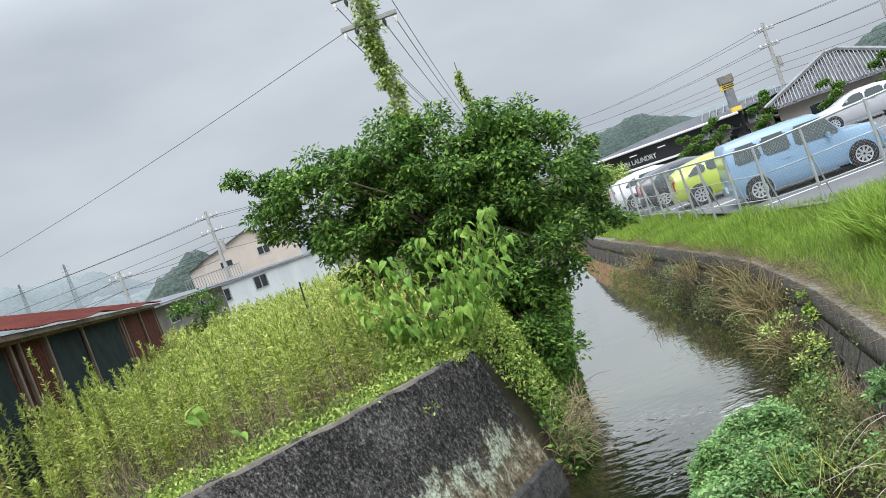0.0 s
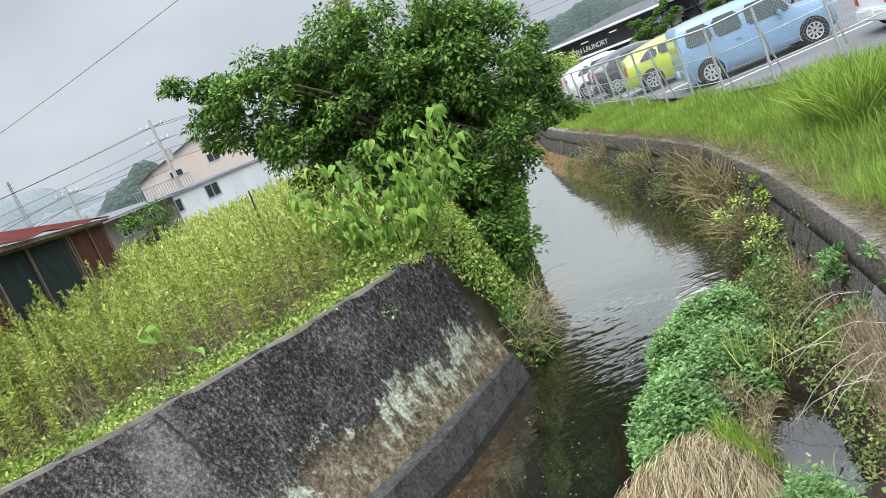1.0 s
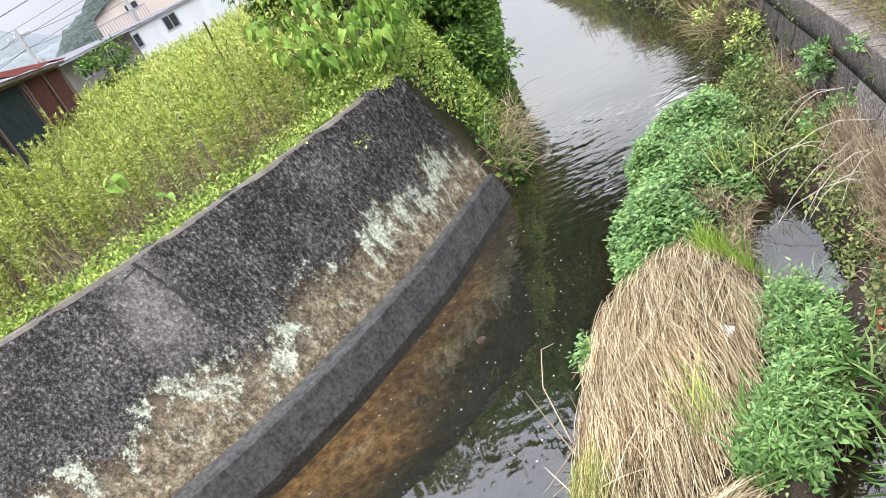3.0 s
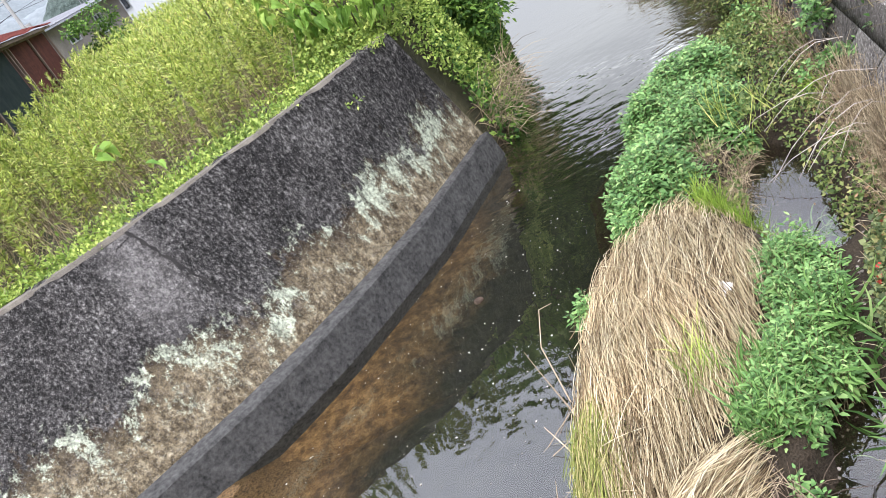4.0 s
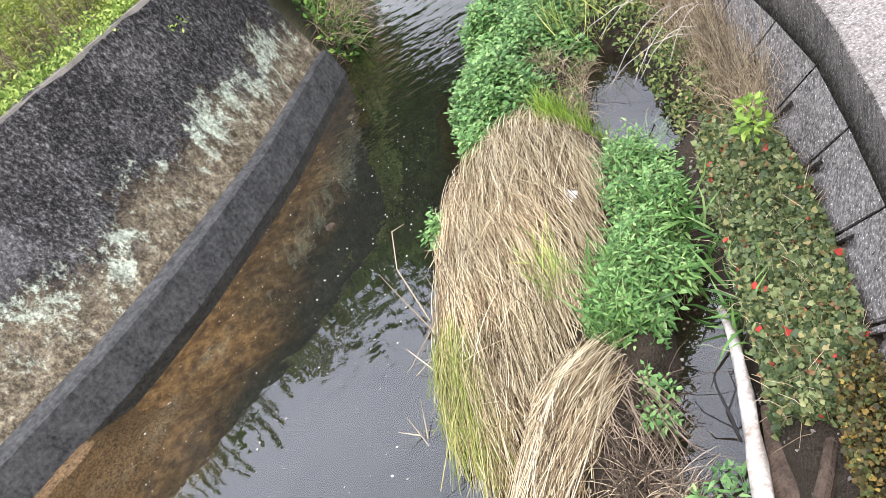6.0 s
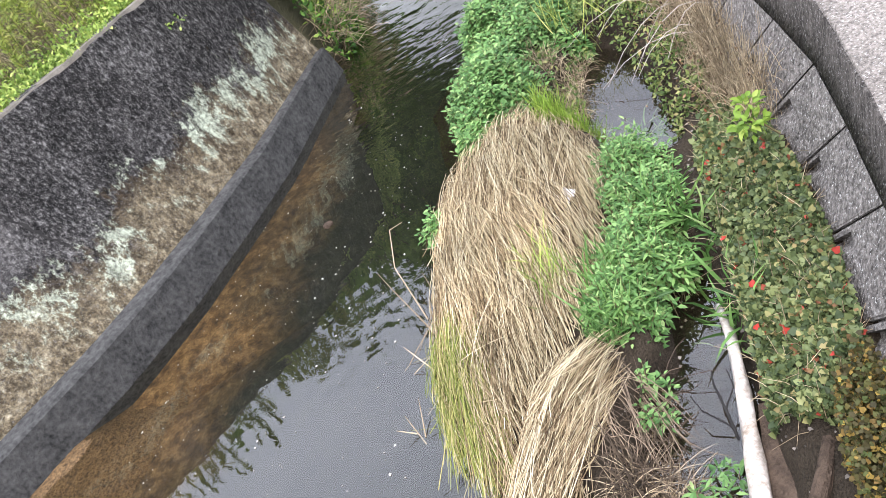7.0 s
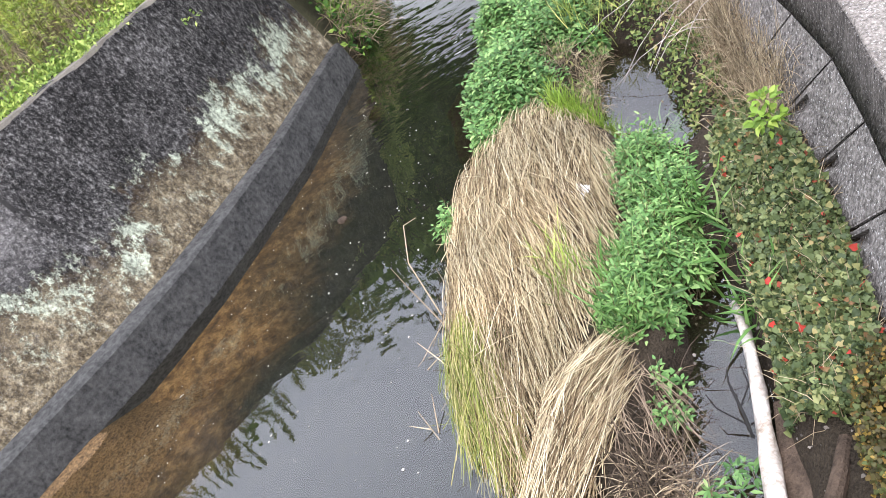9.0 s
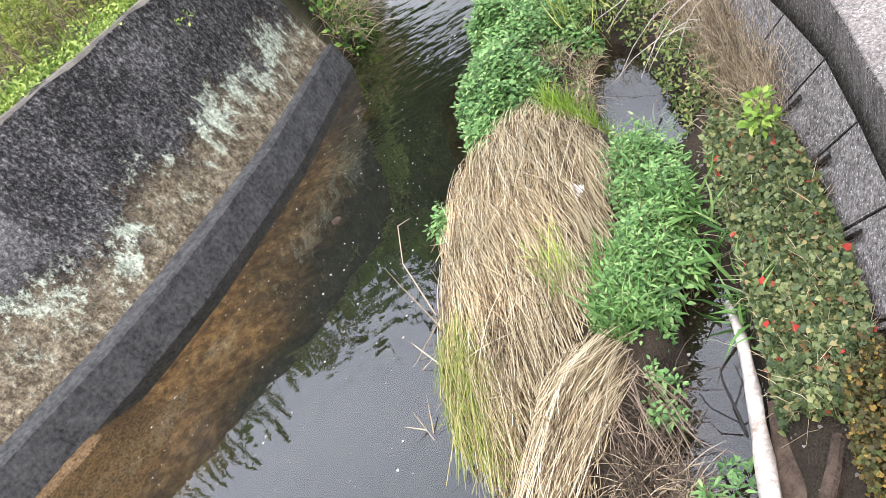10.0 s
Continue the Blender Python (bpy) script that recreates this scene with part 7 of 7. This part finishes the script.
# ---- poles and wires ----
def upole(x, y, z0, z1, label, arms=2, turn=20.0):
    u_ = thing("utility_pole", label, "utility pole", "utility poles", (x, y, 0), turn)
    part("pole", a_tube([(0, 0, z0), (0, 0, z1)], [0.17, 0.11], 10), M_POLE, u_)
    for k in range(arms):
        z = z1 - 0.5 - 1.1 * k
        arm = part("crossarm", a_box(-0.85, -0.06, z - 0.05, 0.85, 0.06, z + 0.05, 0.01), M_POLE, u_)
        for xx in (-0.75, -0.3, 0.3, 0.75):
            part("insulator", a_tube([(xx, 0, z + 0.05), (xx, 0, z + 0.16), (xx, 0, z + 0.22)], [0.04, 0.055, 0.03], 7), M_WHITE, arm)
    part("transformer", a_tube([(0.32, 0, z1 - 3.2), (0.32, 0, z1 - 2.4)], 0.22, 10), M_POLE, u_)
    return u_


upole(-15.6, 60.5, 2.0, 10.3, "concrete utility pole beside the beige house")
upole(-23.2, 60.5, 2.0, 8.3, "wooden utility pole behind the shed", 1)
upole(25.1, 54.0, 1.6, 8.6, "concrete utility pole behind the tiled house")
upole(28.6, 46.5, 1.6, 8.8, "concrete utility pole beyond the tiled house")
upole(21.0, 118.0, 1.6, 10.6, "far concrete utility pole past the shop")


def wire(a, b, sag, r=0.012):
    a, b = Vector(a), Vector(b)
    pts = [a.lerp(b, k / 14) - Vector((0, 0, sag * 4 * (k / 14) * (1 - k / 14))) for k in range(15)]
    cu = part("overhead_wire", a_tube(pts, r, 4), M_WIRE)
    return tagged(cu, "thin black overhead wire", "wire", "overhead wires")


wire((PX - 0.6, PY - 0.15, 8.36), (-34, 42.0, 8.5), 0.6, 0.007)
for dx, z in ((-0.55, 8.3), (-0.3, 8.3), (0.3, 8.3), (0.55, 8.3), (-0.55, 8.96), (0.55, 8.96)):
    wire((PX + dx, PY - 0.15, z), (5.6 + dx, 66, z + 1.2), 0.6, 0.01)
for z, o in ((9.8, 0.7), (9.8, -0.7), (8.7, 0.4), (8.0, 0.0), (7.2, 0.0)):
    wire((-15.6 + o, 60.5, z), (-60, 62, z + 1.0), 0.9, 0.018)
    wire((-15.6 + o, 60.5, z), (10, 66, z + 0.5), 0.8, 0.018)
for z in (7.8, 6.9):
    wire((-23.2, 60.5, z), (-15.6, 60.5, z - 0.3), 0.2, 0.02)
    wire((-23.2, 60.5, z), (-60, 60, z - 2.6), 0.5, 0.02)
for z, o in ((8.2, 0.8), (8.2, -0.7), (7.1, 0.8), (7.1, -0.6), (6.1, 0.0), (5.6, 0.2), (5.1, 0.0)):
    wire((25.1 + o, 54, z), (21 + o, 118, z + 2.0), 0.7, 0.016)
    wire((25.1 + o, 54, z), (36 + o, 34, z + 0.6), 0.5, 0.016)
for (az, d, h) in ((-23.5, 1100, 106), (-26.3, 1150, 104)):
    pyl = thing("pylon", "distant lattice power pylon", "pylon", "pylons", (d * math.sin(radians(az)), d * math.cos(radians(az)), 0))
    for sx1, sy1 in ((-1, -1), (1, -1), (1, 1), (-1, 1)):
        # legs and arms take the far hills' painted haze colour
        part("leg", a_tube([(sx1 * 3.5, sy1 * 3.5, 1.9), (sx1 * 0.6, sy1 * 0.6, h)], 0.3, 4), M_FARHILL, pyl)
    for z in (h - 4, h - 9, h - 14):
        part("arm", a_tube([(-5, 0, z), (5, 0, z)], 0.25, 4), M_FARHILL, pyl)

# ---- blocks of the retaining wall, laid on the slant ----
random.seed(3)
cs_ = np.concatenate([[0], np.cumsum(np.hypot(*np.diff(cap_pts, axis=0).T))])


def on_blocks(s, down, out=0.0):
    x, y = np.interp(s, cs_, cap_pts[:, 0]), np.interp(s, cs_, cap_pts[:, 1])
    j = int(np.clip(np.searchsorted(cs_, s), 0, 149))
    a = float(batter(y)) * max(down - 0.28, 0) - 0.02 + out
    return Vector((x + side[j, 0] * a, y + side[j, 1] * a, 1.3 - down))


def block_mesh(bm, s, rows=((0.39, 1.12), (1.13, 1.85)), w=0.7, gap=0.012):
    """Two slanted blocks, one over the other, with rounded rims and a cast notch each."""
    for row, (d0, d1) in enumerate(rows):
        def c(u, g, out):
            d = d0 + (d1 - d0) * g
            return on_blocks(s + u * w + (d - 0.29) * 0.8 - 0.35 * row, d, out)
        lip = [bm.verts.new(c(u, g, o)) for u, g, o in ((gap, 0.0, 0.03), (1 - gap, 0.0, 0.03), (1 - gap, 1.0, -0.02), (gap, 1.0, -0.02))]
        rim = [bm.verts.new(c(u, g, o)) for u, g, o in ((gap + 0.008, 0.01, 0.031), (1 - gap - 0.008, 0.01, 0.031), (1 - gap - 0.008, 0.985, 0.018), (gap + 0.008, 0.985, 0.018))]
        fc = [bm.verts.new(c(u, g, 0.032)) for u, g in ((0.05, 0.03), (0.95, 0.03), (0.95, 0.95), (0.05, 0.95))]
        hole = [bm.verts.new(c(u, g, 0.03)) for u, g in ((0.66, 0.42), (0.92, 0.4), (0.92, 0.72), (0.74, 0.66))]
        deep = [bm.verts.new(c(u, g, o)) for u, g, o in ((0.7, 0.46, 0.024), (0.9, 0.43, -0.045), (0.9, 0.66, -0.045), (0.78, 0.62, 0.02))]
        for k in range(4):
            n = (k + 1) % 4
            bm.faces.new((lip[k], lip[n], rim[n], rim[k]))
            bm.faces.new((rim[k], rim[n], fc[n], fc[k]))
            bm.faces.new((fc[k], fc[n], hole[n], hole[k]))
            bm.faces.new((hole[k], hole[n], deep[n], deep[k]))
        bm.faces.new(deep)


s = float(np.interp(3.01, cap_pts[:, 1], cs_)) + 0.25 - 4 * 0.7
n_blocks = 0
rest = bmesh.new()
while s < cs_[-1] - 2.0:
    if n_blocks < 60:
        bm = bmesh.new()
        block_mesh(bm, s)
        bmesh.ops.recalc_face_normals(bm, faces=bm.faces)
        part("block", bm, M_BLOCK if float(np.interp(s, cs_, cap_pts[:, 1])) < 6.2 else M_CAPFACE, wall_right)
        n_blocks += 1
    else:
        block_mesh(rest, s)
    s += 0.7
bmesh.ops.recalc_face_normals(rest, faces=rest.faces)
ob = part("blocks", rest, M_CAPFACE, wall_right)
tagged(ob, kind="stuff")
